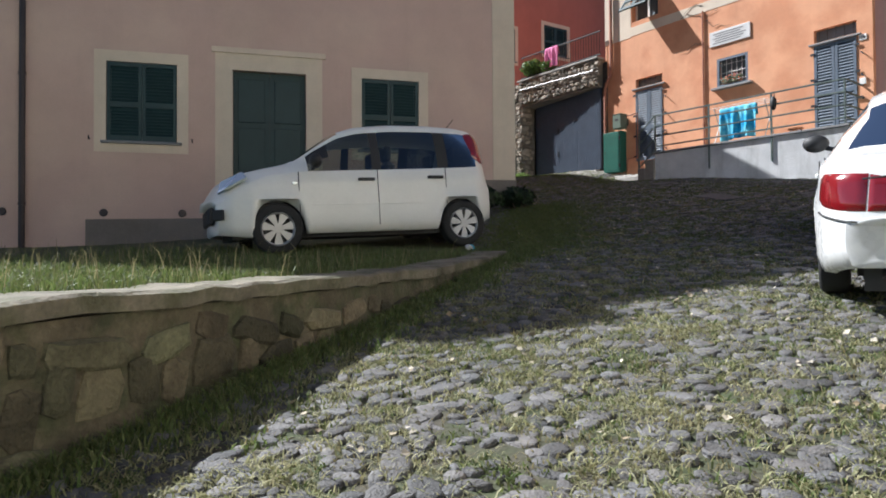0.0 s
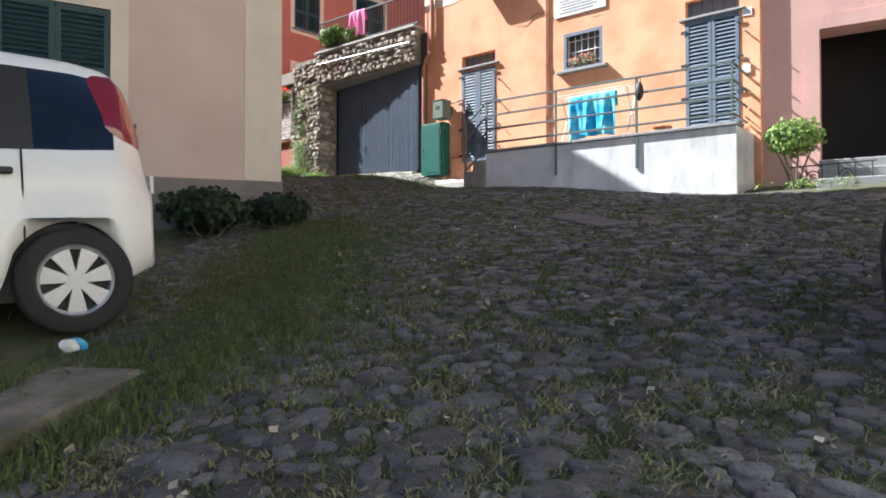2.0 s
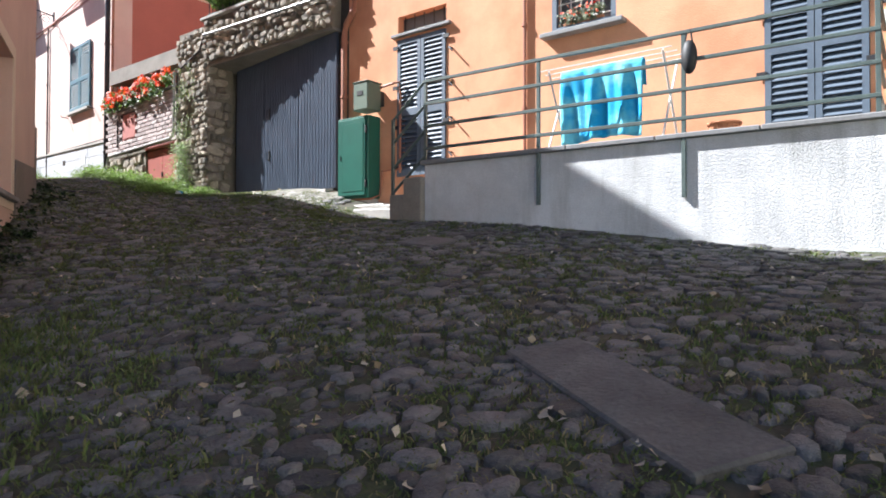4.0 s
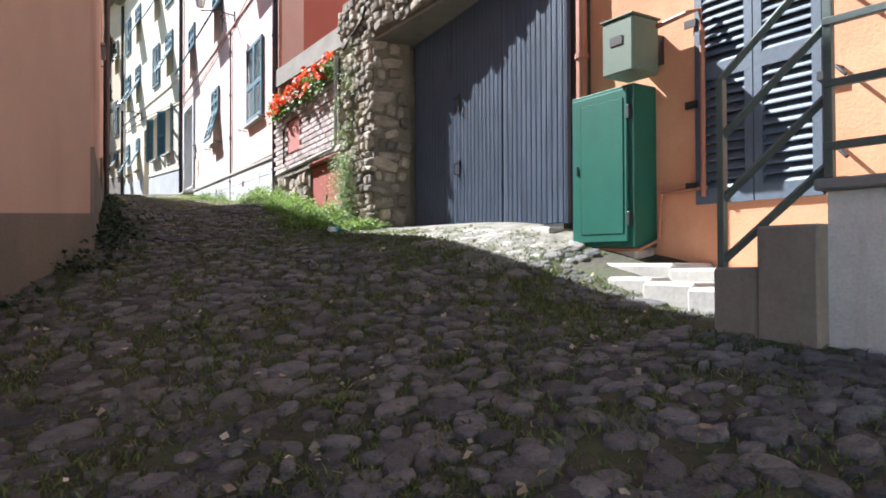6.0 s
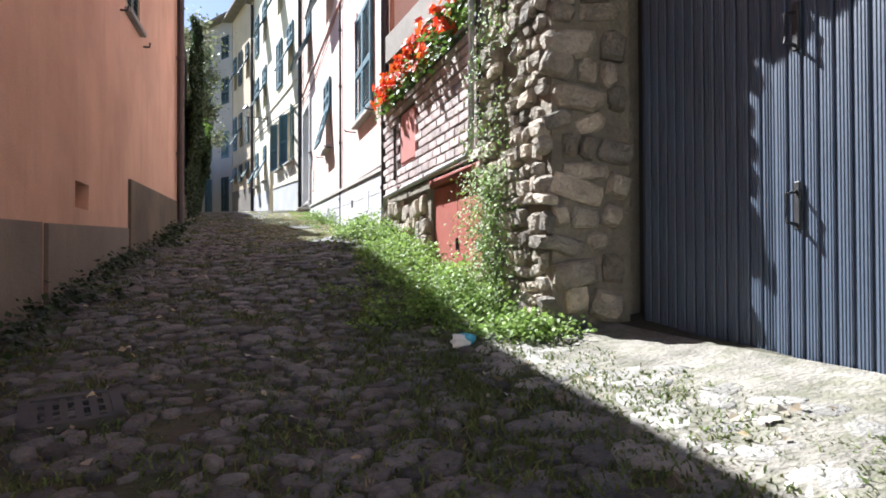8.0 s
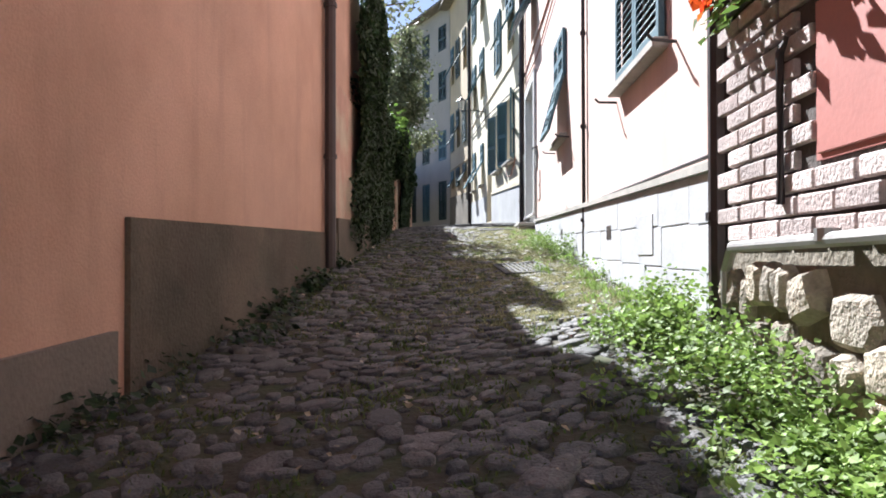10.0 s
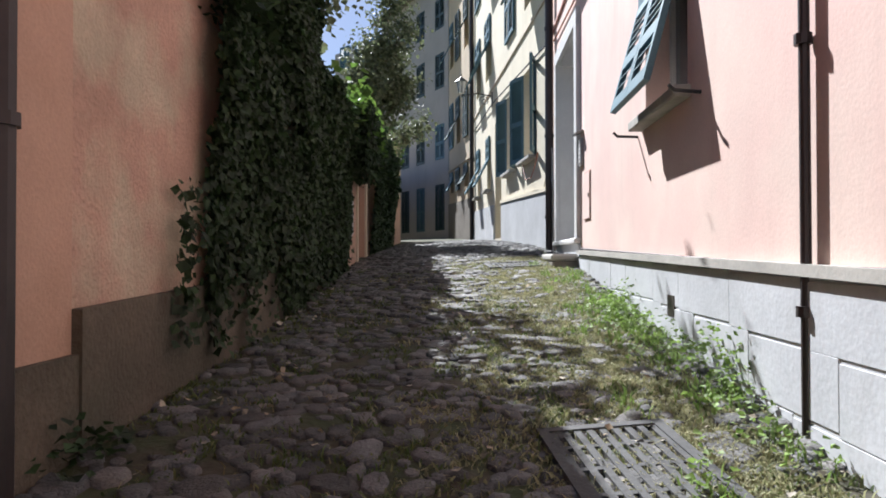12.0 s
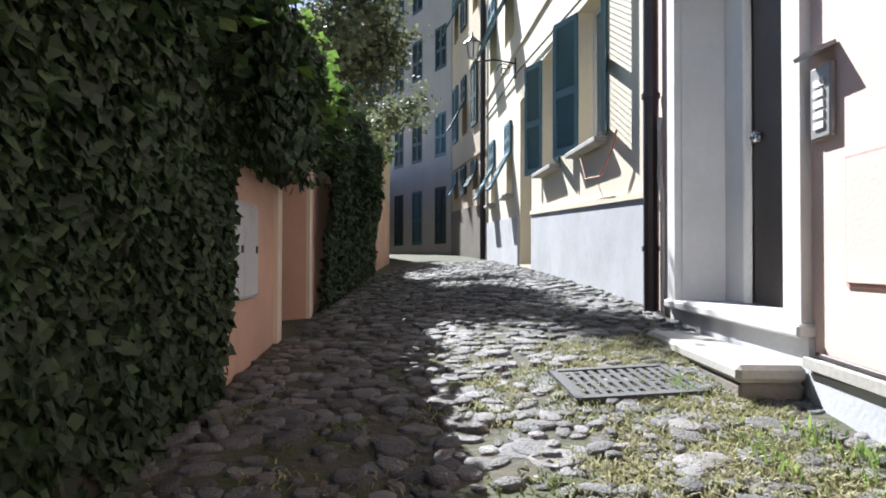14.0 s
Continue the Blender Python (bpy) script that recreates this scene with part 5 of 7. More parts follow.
for i in range(n_cap):
    tagged(placed(part("coping_slab", boxed(i * LT / n_cap + 0.004 - (0.04 if i == 0 else 0), (i + 1) * LT / n_cap - 0.004 + (0.03 if i == n_cap - 1 else 0), -0.045, 0.3, 3.863, 3.91, bevel=0.008), SLATE), fT), "weathered slate coping slab of the terrace wall", "coping", "terrace coping slabs")
rail = thing("terrace_railing", fT, "grey-green painted steel railing on the terrace wall", "railing")
for i, x in enumerate((0.02, 1.42, 2.83, LT - 0.05)):
    part("post", boxed(x - 0.018, x + 0.018, -0.035, -0.005, 3.35 if i in (1, 2) else 3.91, 4.79, bevel=0.003), RAIL, rail)
for z in (4.79, 4.54, 4.29, 4.04):
    part("rail", boxed(0.0, LT - 0.03, -0.04, -0.008, z - 0.018, z + 0.014, bevel=0.003), RAIL, rail)
for z in (4.79, 4.54, 4.29, 4.04):
    part("end_rail", boxed(LT - 0.06, LT - 0.03, 0.0, 0.88, z - 0.018, z + 0.014, bevel=0.003), RAIL, rail)
hand = thing("stair_handrail", Matrix(), "grey-green painted steel handrail of the terrace steps", "railing")
lo, hi = Vector((13.70, 10.66, 0)), Vector((13.72, 10.2, 0))
part("post", boxed(13.68, 13.715, 10.645, 10.68, 3.2, 4.42, bevel=0.003), RAIL, hand)
for dz in (0.0, -0.27, -0.56, -0.84):
    bm = bmesh.new()
    tube(bm, [(13.70, 10.66, 4.42 + dz), (13.715, 10.2, 4.80 + dz)], 0.02, 4)
    part("sloping_rail", bm, RAIL, hand)
# steps up to the terrace
for i, (y0, y1, z) in enumerate(((10.47, 10.69, 3.55), (10.2, 10.47, 3.73))):
    tagged(part("terrace_step", boxed(13.66 - 0.01 * i, 14.84, y0, y1, 2.7, z, bevel=0.012), CONCRETE), "worn mossy concrete step to the terrace", "step", "terrace steps")
plat = thing("stone_platform", Matrix(), "low pale stone platform before the orange house", "platform")
part("upper_slab", boxed(14.36, 14.835, 10.71, 11.5, 3.0, 3.53, bevel=0.015), SLAB, plat)
part("upper_slab", boxed(14.42, 14.835, 11.506, 12.5, 3.0, 3.56, bevel=0.02), SLAB, plat)
for k, (y0, y1, x0) in enumerate(((10.71, 11.08, 13.98), (11.086, 11.45, 14.06), (11.456, 11.82, 14.16))):
    part("lower_slab", boxed(x0, 14.355, y0, y1, 3.0, 3.435 + 0.02 * k, bevel=0.018), SLAB, plat)
# washing on the drying rack
rack = thing("drying_rack", Matrix.Translation((14.3, 8.25, 3.856)), "white folding drying rack on the terrace", "drying rack")
for y in (-0.6, 0.6):
    part("leg", tubed([(-0.25, y, 0), (0.2, y, 0.9)], 0.012, 6), WHITE_PAINT, rack)
    part("leg", tubed([(0.25, y, 0), (-0.2, y, 0.9)], 0.012, 6), WHITE_PAINT, rack)
for x in (-0.25, -0.1, 0.05, 0.2):
    part("line", tubed([(x, -0.7, 0.9), (x, 0.7, 0.9)], 0.006, 5), WHITE_PAINT, rack)


def towel(name, m, width, drop, material, label, folds=9, back=0.25):
    nu, nv = 44, 26
    verts, faces = [], []
    rng = random.Random(5)
    ph = [rng.uniform(0, 6) for _ in range(4)]
    for j in range(nv + 1):
        s = j / nv * (drop + back)
        for i in range(nu + 1):
            u = i / nu
            x = (u - 0.5) * width * (1 - 0.04 * max(0, s - back))
            if s < back:
                y, z = 0.035 * (1 - s / back) + 0.02, -(back - s)
            else:
                y, z = -0.02, -(s - back)
            k = min(1, abs(z) / 0.25)
            y += k * (0.03 * math.sin(u * folds * 2 + ph[0]) + 0.02 * math.sin(u * folds * 3.7 + ph[1] + z * 2))
            z += 0.02 * math.sin(u * 5 + ph[2]) * k
            verts.append((x, y, z))
    for j in range(nv):
        for i in range(nu):
            a = j * (nu + 1) + i
            faces.append((a, a + 1, a + nu + 2, a + nu + 1))
    ob = raw(name, verts, faces, material, smooth=True)
    sol = ob.modifiers.new("thickness", "SOLIDIFY")
    sol.thickness = 0.006
    ob.matrix_world = m
    return tagged(ob, label, "towel")


TOWEL_BLUE = mat("towel_blue_wave", (0.02, 0.34, 0.62), 0.9, 0.1, 2.5, 80, 0.4, tint=(0.20, 0.62, 0.72))
TOWEL_PINK = mat("towel_pink", (0.75, 0.22, 0.42), 0.9, 0.1, 2.5, 80, 0.4)
towel("beach_towel", Matrix.Translation((14.08, 8.25, 4.72)) @ Matrix.Rotation(radians(-90), 4, "Z"), 0.86, 0.74, TOWEL_BLUE, "bright blue and turquoise beach towel drying over the rack")
bag = thing("hanging_bag", Matrix.Translation((13.84, 7.32, 4.66)), "small black bag hanging on the railing", "bag")
b1 = bmesh.new()
bmesh.ops.create_uvsphere(b1, u_segments=12, v_segments=8, radius=1, matrix=Matrix.Translation((0, 0, -0.1)) @ Matrix.Diagonal((0.06, 0.07, 0.15, 1)))
part("pouch", b1, BLACK_PLASTIC, bag, smooth=True)
part("strap", tubed([(0, -0.03, 0.0), (0, -0.01, 0.14), (0, 0.02, 0.13), (0, 0.04, 0.0)], 0.008, 5), BLACK_PLASTIC, bag)
pot = thing("flower_pot", Matrix.Translation((14.6, 7.25, 3.856)), "terracotta pot on the terrace floor", "pot")
b1 = bmesh.new()
bmesh.ops.create_cone(b1, cap_ends=True, radius1=0.1, radius2=0.14, depth=0.24, segments=18, matrix=Matrix.Translation((0, 0, 0.12)))
part("pot_body", b1, TERRA, pot)
part("rim", tubed([(0.145 * math.cos(a * 0.349), 0.145 * math.sin(a * 0.349), 0.235) for a in range(19)], 0.014, 6), TERRA, pot)

# ---- on the orange front ----
fO = wall_frame(O_A, O_B)
ox = lambda y: 12.68 - y
plq = thing("marble_plaque", fO, "white marble memorial plaque with worn lettering", "plaque")
part("tablet", boxed(ox(9.4), ox(8.36), -0.03, 0.0, 6.44, 6.80, bevel=0.008), MARBLE, plq)
for i in range(5):
    z = 6.73 - i * 0.055
    x0 = ox(9.3) + 0.06 * (i % 2)
    part("line_of_lettering", boxed(x0, ox(8.46) - 0.07 * ((i + 1) % 3), -0.034, -0.03, z - 0.012, z + 0.012), SLATE, plq)


def house_number(z, y, digits):
    e = thing("house_number", fO, "white ceramic house number tile", "sign", "house numbers")
    part("tile", boxed(ox(y) - 0.075, ox(y) + 0.075, -0.018, 0.0, z - 0.06, z + 0.06, bevel=0.006), WHITE_PAINT, e)
    fc = bpy.data.curves.new("digits", "FONT")
    fc.body = digits
    fc.size = 0.085
    fc.align_x, fc.align_y = "CENTER", "CENTER"
    fc.extrude = 0.002
    ob = new("digits", fc)
    ob.parent = e
    ob.matrix_local = Matrix.Translation((ox(y), -0.021, z)) @ Matrix.Rotation(radians(90), 4, "X")
    fc.materials.append(SLATE)
    return e


house_number(5.78, 5.98, "13")
e = thing("entry_phone", fO, "small white entry phone plate", "entry phone")
part("plate", boxed(ox(5.99) - 0.06, ox(5.99) + 0.06, -0.03, 0.0, 4.82, 4.95, bevel=0.006), WHITE_PAINT, e)


def downpipe(name, m, pts, r, material, label, clips=()):
    e = thing(name, m, label, "pipe")
    part("pipe_run", tubed(pts, r, 10), material, e)
    for x, y, z in clips:
        part("clip", tubed([(x, y, z - 0.02), (x, y, z + 0.02)], r + 0.012, 10), material, e)
    return e


downpipe("wall_pipe", fO, [(ox(9.58), -0.03, 3.87), (ox(9.58), -0.03, 7.4)], 0.022, PIPE_COPPER, "thin brown pipe up the orange wall", [(ox(9.58), -0.03, z) for z in (4.6, 5.6, 6.6)])
downpipe("downpipe", fO, [(0.03, -0.06, 3.55), (0.03, -0.06, 6.1), (0.08, -0.07, 6.25), (0.22, -0.07, 6.42), (0.26, -0.07, 6.6), (0.26, -0.07, 12.3)], 0.045, PIPE_COPPER, "red-brown downpipe at the house corner", [(0.03, -0.06, z) for z in (4.2, 5.2, 6.0)])
# vine twigs on the wall
for k in range(9):
    rng = random.Random(k)
    x, z = ox(9.0) + rng.uniform(-1.6, 2.8), 6.9 + rng.uniform(-0.3, 0.7)
    pts = [(x, -0.02, z)]
    for s in range(6):
        x += rng.uniform(0.05, 0.22) * (1 if k % 2 else -1)
        z += rng.uniform(-0.12, 0.06)
        pts.append((x, -0.015 - 0.01 * rng.random(), z))
    tagged(placed(part("bare_twig", tubed(pts, [0.009 - 0.001 * i for i in range(7)], 5), BARK), fO), "bare climbing twig on the orange wall", "twig", "bare twigs")

# ---- meter cabinets ----
cab = thing("meter_cabinet", Matrix.Translation((14.84, 12.275, 3.67)), "green painted metal meter cabinet against the orange wall", "cabinet")
part("body", boxed(-0.24, 0.0, -0.305, 0.305, 0.0, 1.15, bevel=0.008), GREEN_METAL, cab)
part("door", boxed(-0.258, -0.242, -0.255, 0.285, 0.04, 1.12, bevel=0.005), GREEN_METAL, cab)
part("door_panel", boxed(-0.263, -0.258, -0.225, 0.19, 0.10, 1.06, bevel=0.004), GREEN_METAL, cab)
part("handle", boxed(-0.268, -0.255, 0.22, 0.235, 0.55, 0.62, bevel=0.004), IRON, cab)
for z in (0.15, 0.9):
    part("hinge", boxed(-0.275, -0.24, -0.29, -0.262, z, z + 0.10, bevel=0.004), IRON, cab)
part("plinth", boxed(-0.2, 0.0, -0.29, 0.29, -0.35, 0.0, bevel=0.02), SLAB, cab)
sb = thing("meter_box", Matrix.Translation((14.84, 12.0, 4.865)), "small olive green metal meter box above the cabinet", "box")
part("body", boxed(-0.37, -0.1, -0.14, 0.14, 0.0, 0.38, bevel=0.012), GREEN_BOX, sb)
part("lid", boxed(-0.38, -0.09, -0.15, 0.15, 0.38, 0.395, bevel=0.005), GREEN_BOX, sb)
part("window_slot", boxed(-0.376, -0.368, -0.05, 0.06, 0.20, 0.26), IRON, sb)
part("bracket", boxed(-0.2, 0.0, -0.1, 0.1, 0.1, 0.3), IRON, sb)
downpipe("gas_pipe", Matrix(), [(14.72, 11.86, 5.2), (14.72, 11.62, 5.22), (14.78, 11.56, 5.24), (14.80, 11.56, 5.1), (14.80, 11.56, 4.0)], 0.018, PIPE_COPPER, "brown gas pipe beside the meter box")
downpipe("cable_conduit", Matrix(), [(14.62, 12.5, 3.66), (14.64, 11.95, 3.655), (14.80, 11.93, 3.72), (14.81, 11.91, 4.05), (14.82, 11.55, 4.06)], 0.014, PIPE_COPPER, "painted cable conduit on the orange wall")

# ---- garage ----
fG = wall_frame(G_A, G_B)
LG = length(G_A, G_B)
gar = thing("garage_door", fG, "blue-grey ribbed metal garage door, closed", "garage door")
ZG0, ZG1 = 3.86, 6.22
for k, (x0, x1) in enumerate(((0.0, LG * 0.33), (LG * 0.33 + 0.006, LG * 0.67), (LG * 0.67 + 0.006, LG))):
    bm = bmesh.new()
    box(bm, x0, x1, 0.06, 0.1, ZG0, ZG1 + 0.35)
    x = x0 + 0.03
    while x < x1 - 0.03:
        box(bm, x, min(x + 0.064, x1 - 0.01), 0.048, 0.06, ZG0 + 0.03, ZG1 + 0.3, bevel=0.005)
        for fl_ in (0.016, 0.032, 0.048):
            box(bm, x + fl_ - 0.002, x + fl_ + 0.002, 0.0455, 0.048, ZG0 + 0.03, ZG1 + 0.3)
        x += 0.078
    part("leaf", bm, GATE, gar)
for z in (4.55, 5.25):
    lt = bmesh.new()
    box(lt, LG * 0.38, LG * 0.38 + 0.035, 0.03, 0.046, z - 0.09, z + 0.1, bevel=0.005)
    tube(lt, [(LG * 0.386, 0.035, z + 0.06), (LG * 0.386, -0.015, z + 0.05), (LG * 0.386, -0.015, z - 0.06), (LG * 0.386, 0.035, z - 0.07)], 0.008, 6)
    part("latch", lt, IRON, gar)
part("bottom_rail", boxed(0, LG, 0.02, 0.11, ZG0 - 0.03, ZG0 + 0.02), IRON, gar)
tagged(placed(part("wall_garage_back", boxed(-0.4, LG + 0.2, 0.12, 0.3, 3.0, 6.9), DARK_ROOM), fG), "dark wall behind the garage door", "wall", kind="structure")
tagged(placed(part("garage_sill", boxed(0.0, LG, -0.12, 0.12, 3.3, 3.85, bevel=0.01), SLAB), fG), "sunlit stone apron before the garage", "apron", kind="structure")
# stone surround: pillar, lintel beam, terrace slab above
PF_A, PF_B = (14.72, 17.06), (14.62, 15.95)
tagged(part("pillar_core", boxed(14.72, 15.4, 15.98, 17.05, 3.3, 7.0), MORTAR), "rough lime mortar core of the stone pillar", "wall", kind="structure")
house_wall("wall_pillar_front", PF_A, PF_B, 3.3, 6.9, MORTAR, ((0.32, 0.62, 5.05, 5.75),), thick=0.12, label="mortar face of the stone pillar")
house_wall("wall_pillar_reveal", PF_B, (15.06, 15.86), 3.3, 6.9, MORTAR, thick=0.1, label="mortar reveal beside the garage door")
LB_A, LB_B = (14.60, 15.96), (14.64, 12.78)
house_wall("wall_garage_lintel", LB_A, LB_B, 6.24, 7.0, MORTAR, thick=0.75, label="mortar core of the stone beam over the garage")
tagged(placed(part("garage_soffit", boxed(0.0, length(LB_A, LB_B), 0.02, 0.72, 6.2, 6.236), CONCRETE), wall_frame(LB_A, LB_B)), "shaded concrete soffit over the garage door", "soffit", kind="structure")
tagged(part("balcony_floor", boxed(14.9, 19.5, 12.72, 20.2, 6.6, 6.9), CONCRETE), "concrete roof terrace above the garage", "floor", kind="structure")
cop_r = thing("terrace_coping", wall_frame(LB_A, LB_B), "thin pale stone coping above the garage", "coping")
for i in range(4):
    part("slab", boxed(-0.1 + i * 0.83, 0.72 + i * 0.83, -0.08, 0.25, 7.0, 7.05, bevel=0.008), SLAB, cop_r)
br = thing("balcony_railing", wall_frame(LB_A, LB_B), "dark iron balcony railing above the garage", "railing")
for i in range(33):
    x = 0.0 + i * 0.1
    part("baluster", tubed([(x, 0.05, 7.05), (x, 0.05, 7.78)], 0.008, 5), IRON, br)
for z in (7.12, 7.78):
    part("rail", boxed(-0.02, 3.24, 0.03, 0.07, z - 0.015, z + 0.015), IRON, br)
towel("pink_towel", wall_frame(LB_A, LB_B) @ Matrix.Translation((1.35, 0.03, 7.81)), 0.5, 0.62, TOWEL_PINK, "pink striped towel hung over the balcony railing", 6)
downpipe("beam_pipe", wall_frame(LB_A, LB_B), [(0.05, -0.1, 6.72), (3.1, -0.1, 6.66)], 0.02, PIPE_GREY, "grey pipe along the stone beam")
downpipe("corner_pipe", Matrix(), [(14.56, 16.0, 6.72), (14.55, 16.1, 6.5), (14.66, 17.02, 6.3), (14.68, 17.06, 5.2)], 0.018, PIPE_DARK, "dark cable pipe down the stone pillar")

# ---- planter wall with bricks and red doors ----
fP = wall_frame(T_A, T_B)
LB = length(T_A, T_B)
tx = lambda y: along(T_A, T_B, (14.95 - (20.3 - y) * 0.0708, y))
rd = (tx(18.45), tx(17.08), 4.0, 5.05)
house_wall("wall_planter_lower", T_A, T_B, 3.6, 5.06, MORTAR, (rd,), thick=0.3, label="rubble base of the planter wall")
house_wall("wall_planter_brick", T_A, T_B, 5.06, 6.07, BRICK_JOINT, thick=0.25, label="dark mortar bed of the brick planter wall")
tagged(placed(part("planter_coping", boxed(-0.02, LB + 0.02, -0.05, 0.3, 6.07, 6.11, bevel=0.008), SLATE), fP), "slate coping on the brick planter", "coping", kind="structure")
tagged(placed(part("planter_soil", boxed(0, LB, 0.32, 1.6, 5.4, 6.02), LAWN), fP), "dark soil in the planter", "soil", kind="structure")
e = thing("cellar_door", fP, "low red painted metal double door in the planter wall", "door")
mid_r = (rd[0] + rd[1]) / 2
for u, v in ((rd[0] + 0.005, mid_r - 0.003), (mid_r + 0.003, rd[1] - 0.005)):
    part("door_leaf", boxed(u, v, 0.03, 0.06, 4.05, 4.97, bevel=0.004), RED_DOOR, e)
part("lintel_beam", boxed(rd[0], rd[1], -0.015, 0.2, 4.985, 5.055, bevel=0.006), RED_DOOR, e)
part("hasp", boxed(mid_r - 0.012, mid_r + 0.012, 0.01, 0.03, 4.42, 4.52, bevel=0.003), IRON, e)
e = thing("meter_door", fP, "dusty red metal meter door set in the bricks", "hatch")
part("frame", boxed(tx(19.55), tx(18.9), -0.012, 0.0, 5.33, 5.86), RED_TIN, e)
part("door", boxed(tx(19.55) + 0.02, tx(18.9) - 0.02, -0.022, -0.012, 5.35, 5.84, bevel=0.004), RED_TIN, e)
downpipe("planter_pipe", fP, [(tx(20.25), -0.05, 4.3), (tx(20.25), -0.05, 4.95), (tx(20.15), -0.06, 5.05), (tx(17.25), -0.07, 5.1), (tx(17.12), -0.08, 5.13), (tx(17.06), -0.1, 5.3), (tx(17.04), -0.1, 6.3)], 0.024, PIPE_GREY, "grey pipe under the brick planter", [(tx(y), -0.06, 5.08) for y in (19.4, 18.4)])
downpipe("planter_pipe_short", fP, [(tx(19.75), -0.04, 5.2), (tx(19.75), -0.04, 5.75), (tx(19.72), -0.02, 5.8)], 0.016, PIPE_DARK, "dark short pipe beside the meter door")

# ---- rose house fittings ----
fP2 = wall_frame(P_A, P_B)
px = lambda y: along(P_A, P_B, (15.05 + 0.0689 * (y - 20.35), y))
downpipe("downpipe", fP2, [(px(20.48), -0.08, 4.6), (px(20.48), -0.08, 12.9)], 0.055, PIPE_DARK, "dark brown downpipe at the rose house corner", [(px(20.48), -0.08, z) for z in (5.2, 6.4, 7.6, 9.0)])
downpipe("downpipe", fP2, [(px(20.3), -0.04, 4.6), (px(20.3), -0.04, 12.9)], 0.03, PIPE_COPPER, "thin red-brown pipe at the house corner")
downpipe("downpipe", fP2, [(px(32.0), -0.08, 5.5), (px(32.0), -0.08, 12.9)], 0.06, PIPE_DARK, "dark brown downpipe between two house fronts", [(px(32.0), -0.08, z) for z in (6.2, 7.4, 9.0)])
downpipe("wall_pipe", fP2, [(px(31.82), -0.04, 5.55), (px(31.82), -0.04, 6.6), (px(31.86), -0.05, 6.75), (px(31.86), -0.05, 7.2)], 0.022, PIPE_GREY, "grey pipe beside the portal")
downpipe("wall_pipe", fP2, [(px(24.5), -0.03, 4.95), (px(24.5), -0.035, 8.9)], 0.02, PIPE_DARK, "thin dark brown pipe up the rose house", [(px(24.5), -0.035, z) for z in (5.4, 6.4, 7.4, 8.4)])
downpipe("cable", fP2, [(px(20.5), -0.02, 5.53), (px(24.5), -0.04, 5.56), (px(29.6), -0.02, 5.70)], 0.012, PIPE_DARK, "dark cable along the plinth")
downpipe("cable", fP2, [(px(21.0), -0.02, 9.3), (px(24.4), -0.03, 8.9), (px(29.4), -0.02, 8.6), (px(31.8), -0.03, 8.75)], 0.012, PIPE_COPPER, "red-brown cable across the rose front")
for k, h in enumerate(holes_p):
    hb = thing("plinth_vent", fP2, "small dark drain hole in the plinth", "vent", "plinth vents")
    # no opening here: a flat dark plate paints the hole's shade
    part("hole", boxed(h[0], h[1], -0.0385, -0.02, h[2], h[3]), WOOD_HOLE_DARK, hb)
e = thing("plinth_hatch", fP2, "small pale metal hatch in the plinth", "hatch")
part("door", boxed(px(22.2), px(21.8), -0.042, -0.02, 5.02, 5.3, bevel=0.004), PLINTH_W, e)
pd = thing("portal_door", fP2, "dark wooden door standing deep in a marble portal", "door")
part("reveal_left", boxed(portal[0], portal[0] + 0.012, 0.0, 0.55, 5.8, 8.3), MARBLE, pd)
part("reveal_right", boxed(portal[1] - 0.012, portal[1], 0.0, 0.55, 5.8, 8.3), MARBLE, pd)
part("reveal_top", boxed(portal[0], portal[1], 0.0, 0.55, 8.28, 8.3), MARBLE, pd)
part("side_panel", boxed(portal[0] + 0.012, portal[0] + 0.34, 0.3, 0.36, 5.82, 8.28, bevel=0.01), WHITE_PAINT, pd, "pale grey painted fixed panel")
part("door_leaf", boxed(portal[0] + 0.35, portal[1] - 0.012, 0.36, 0.42, 5.82, 8.28, bevel=0.008), WOOD_HOLE_DARK, pd)
kb = bmesh.new()
bmesh.ops.create_uvsphere(kb, u_segments=10, v_segments=6, radius=0.04, matrix=Matrix.Translation((portal[0] + 0.46, 0.33, 6.9)))
part("door_knob", kb, RIM_ALLOY, pd)
tagged(placed(part("door_sill", boxed(portal[0] - 0.17, portal[1] + 0.2, -0.08, 0.5, 5.765, 5.825, bevel=0.012), MARBLE), fP2), "white marble door sill", "sill", kind="structure")
tagged(placed(part("portal_riser", boxed(portal[0] - 0.17, portal[1] + 0.195, -0.03, 0.0, 5.2, 5.764), PLINTH_W), fP2), "grey stone base under the portal sill", "plinth", kind="structure")
stp = thing("doorstep", fP2, "long worn stone doorstep before the portal", "step")
part("tread", boxed(portal[0] + 0.2, portal[1] + 0.2, -0.34, -0.035, 5.565, 5.645, bevel=0.022), SLAB, stp)
part("base_block", boxed(portal[0] + 0.22, portal[1] + 0.185, -0.325, -0.036, 5.1, 5.564, bevel=0.015), PLINTH, stp, "dark stained base of the step")
hood = thing("entry_phone_hood", fP2, "little slate hood over a metal entry phone", "entry phone")
hm = bmesh.new()
hx = px(29.55)
box(hm, hx - 0.085, hx + 0.085, -0.10, 0.0, 7.0, 7.018, m=None)
bmesh.ops.transform(hm, matrix=Matrix.Translation((0, 0, 7.0)) @ Matrix.Rotation(radians(22), 4, "X") @ Matrix.Translation((0, 0, -7.0)), verts=hm.verts)
part("hood", hm, SLATE, hood)
part("plate", boxed(hx - 0.08, hx + 0.08, -0.03, 0.0, 6.62, 6.93, bevel=0.006), PIPE_GREY, hood)
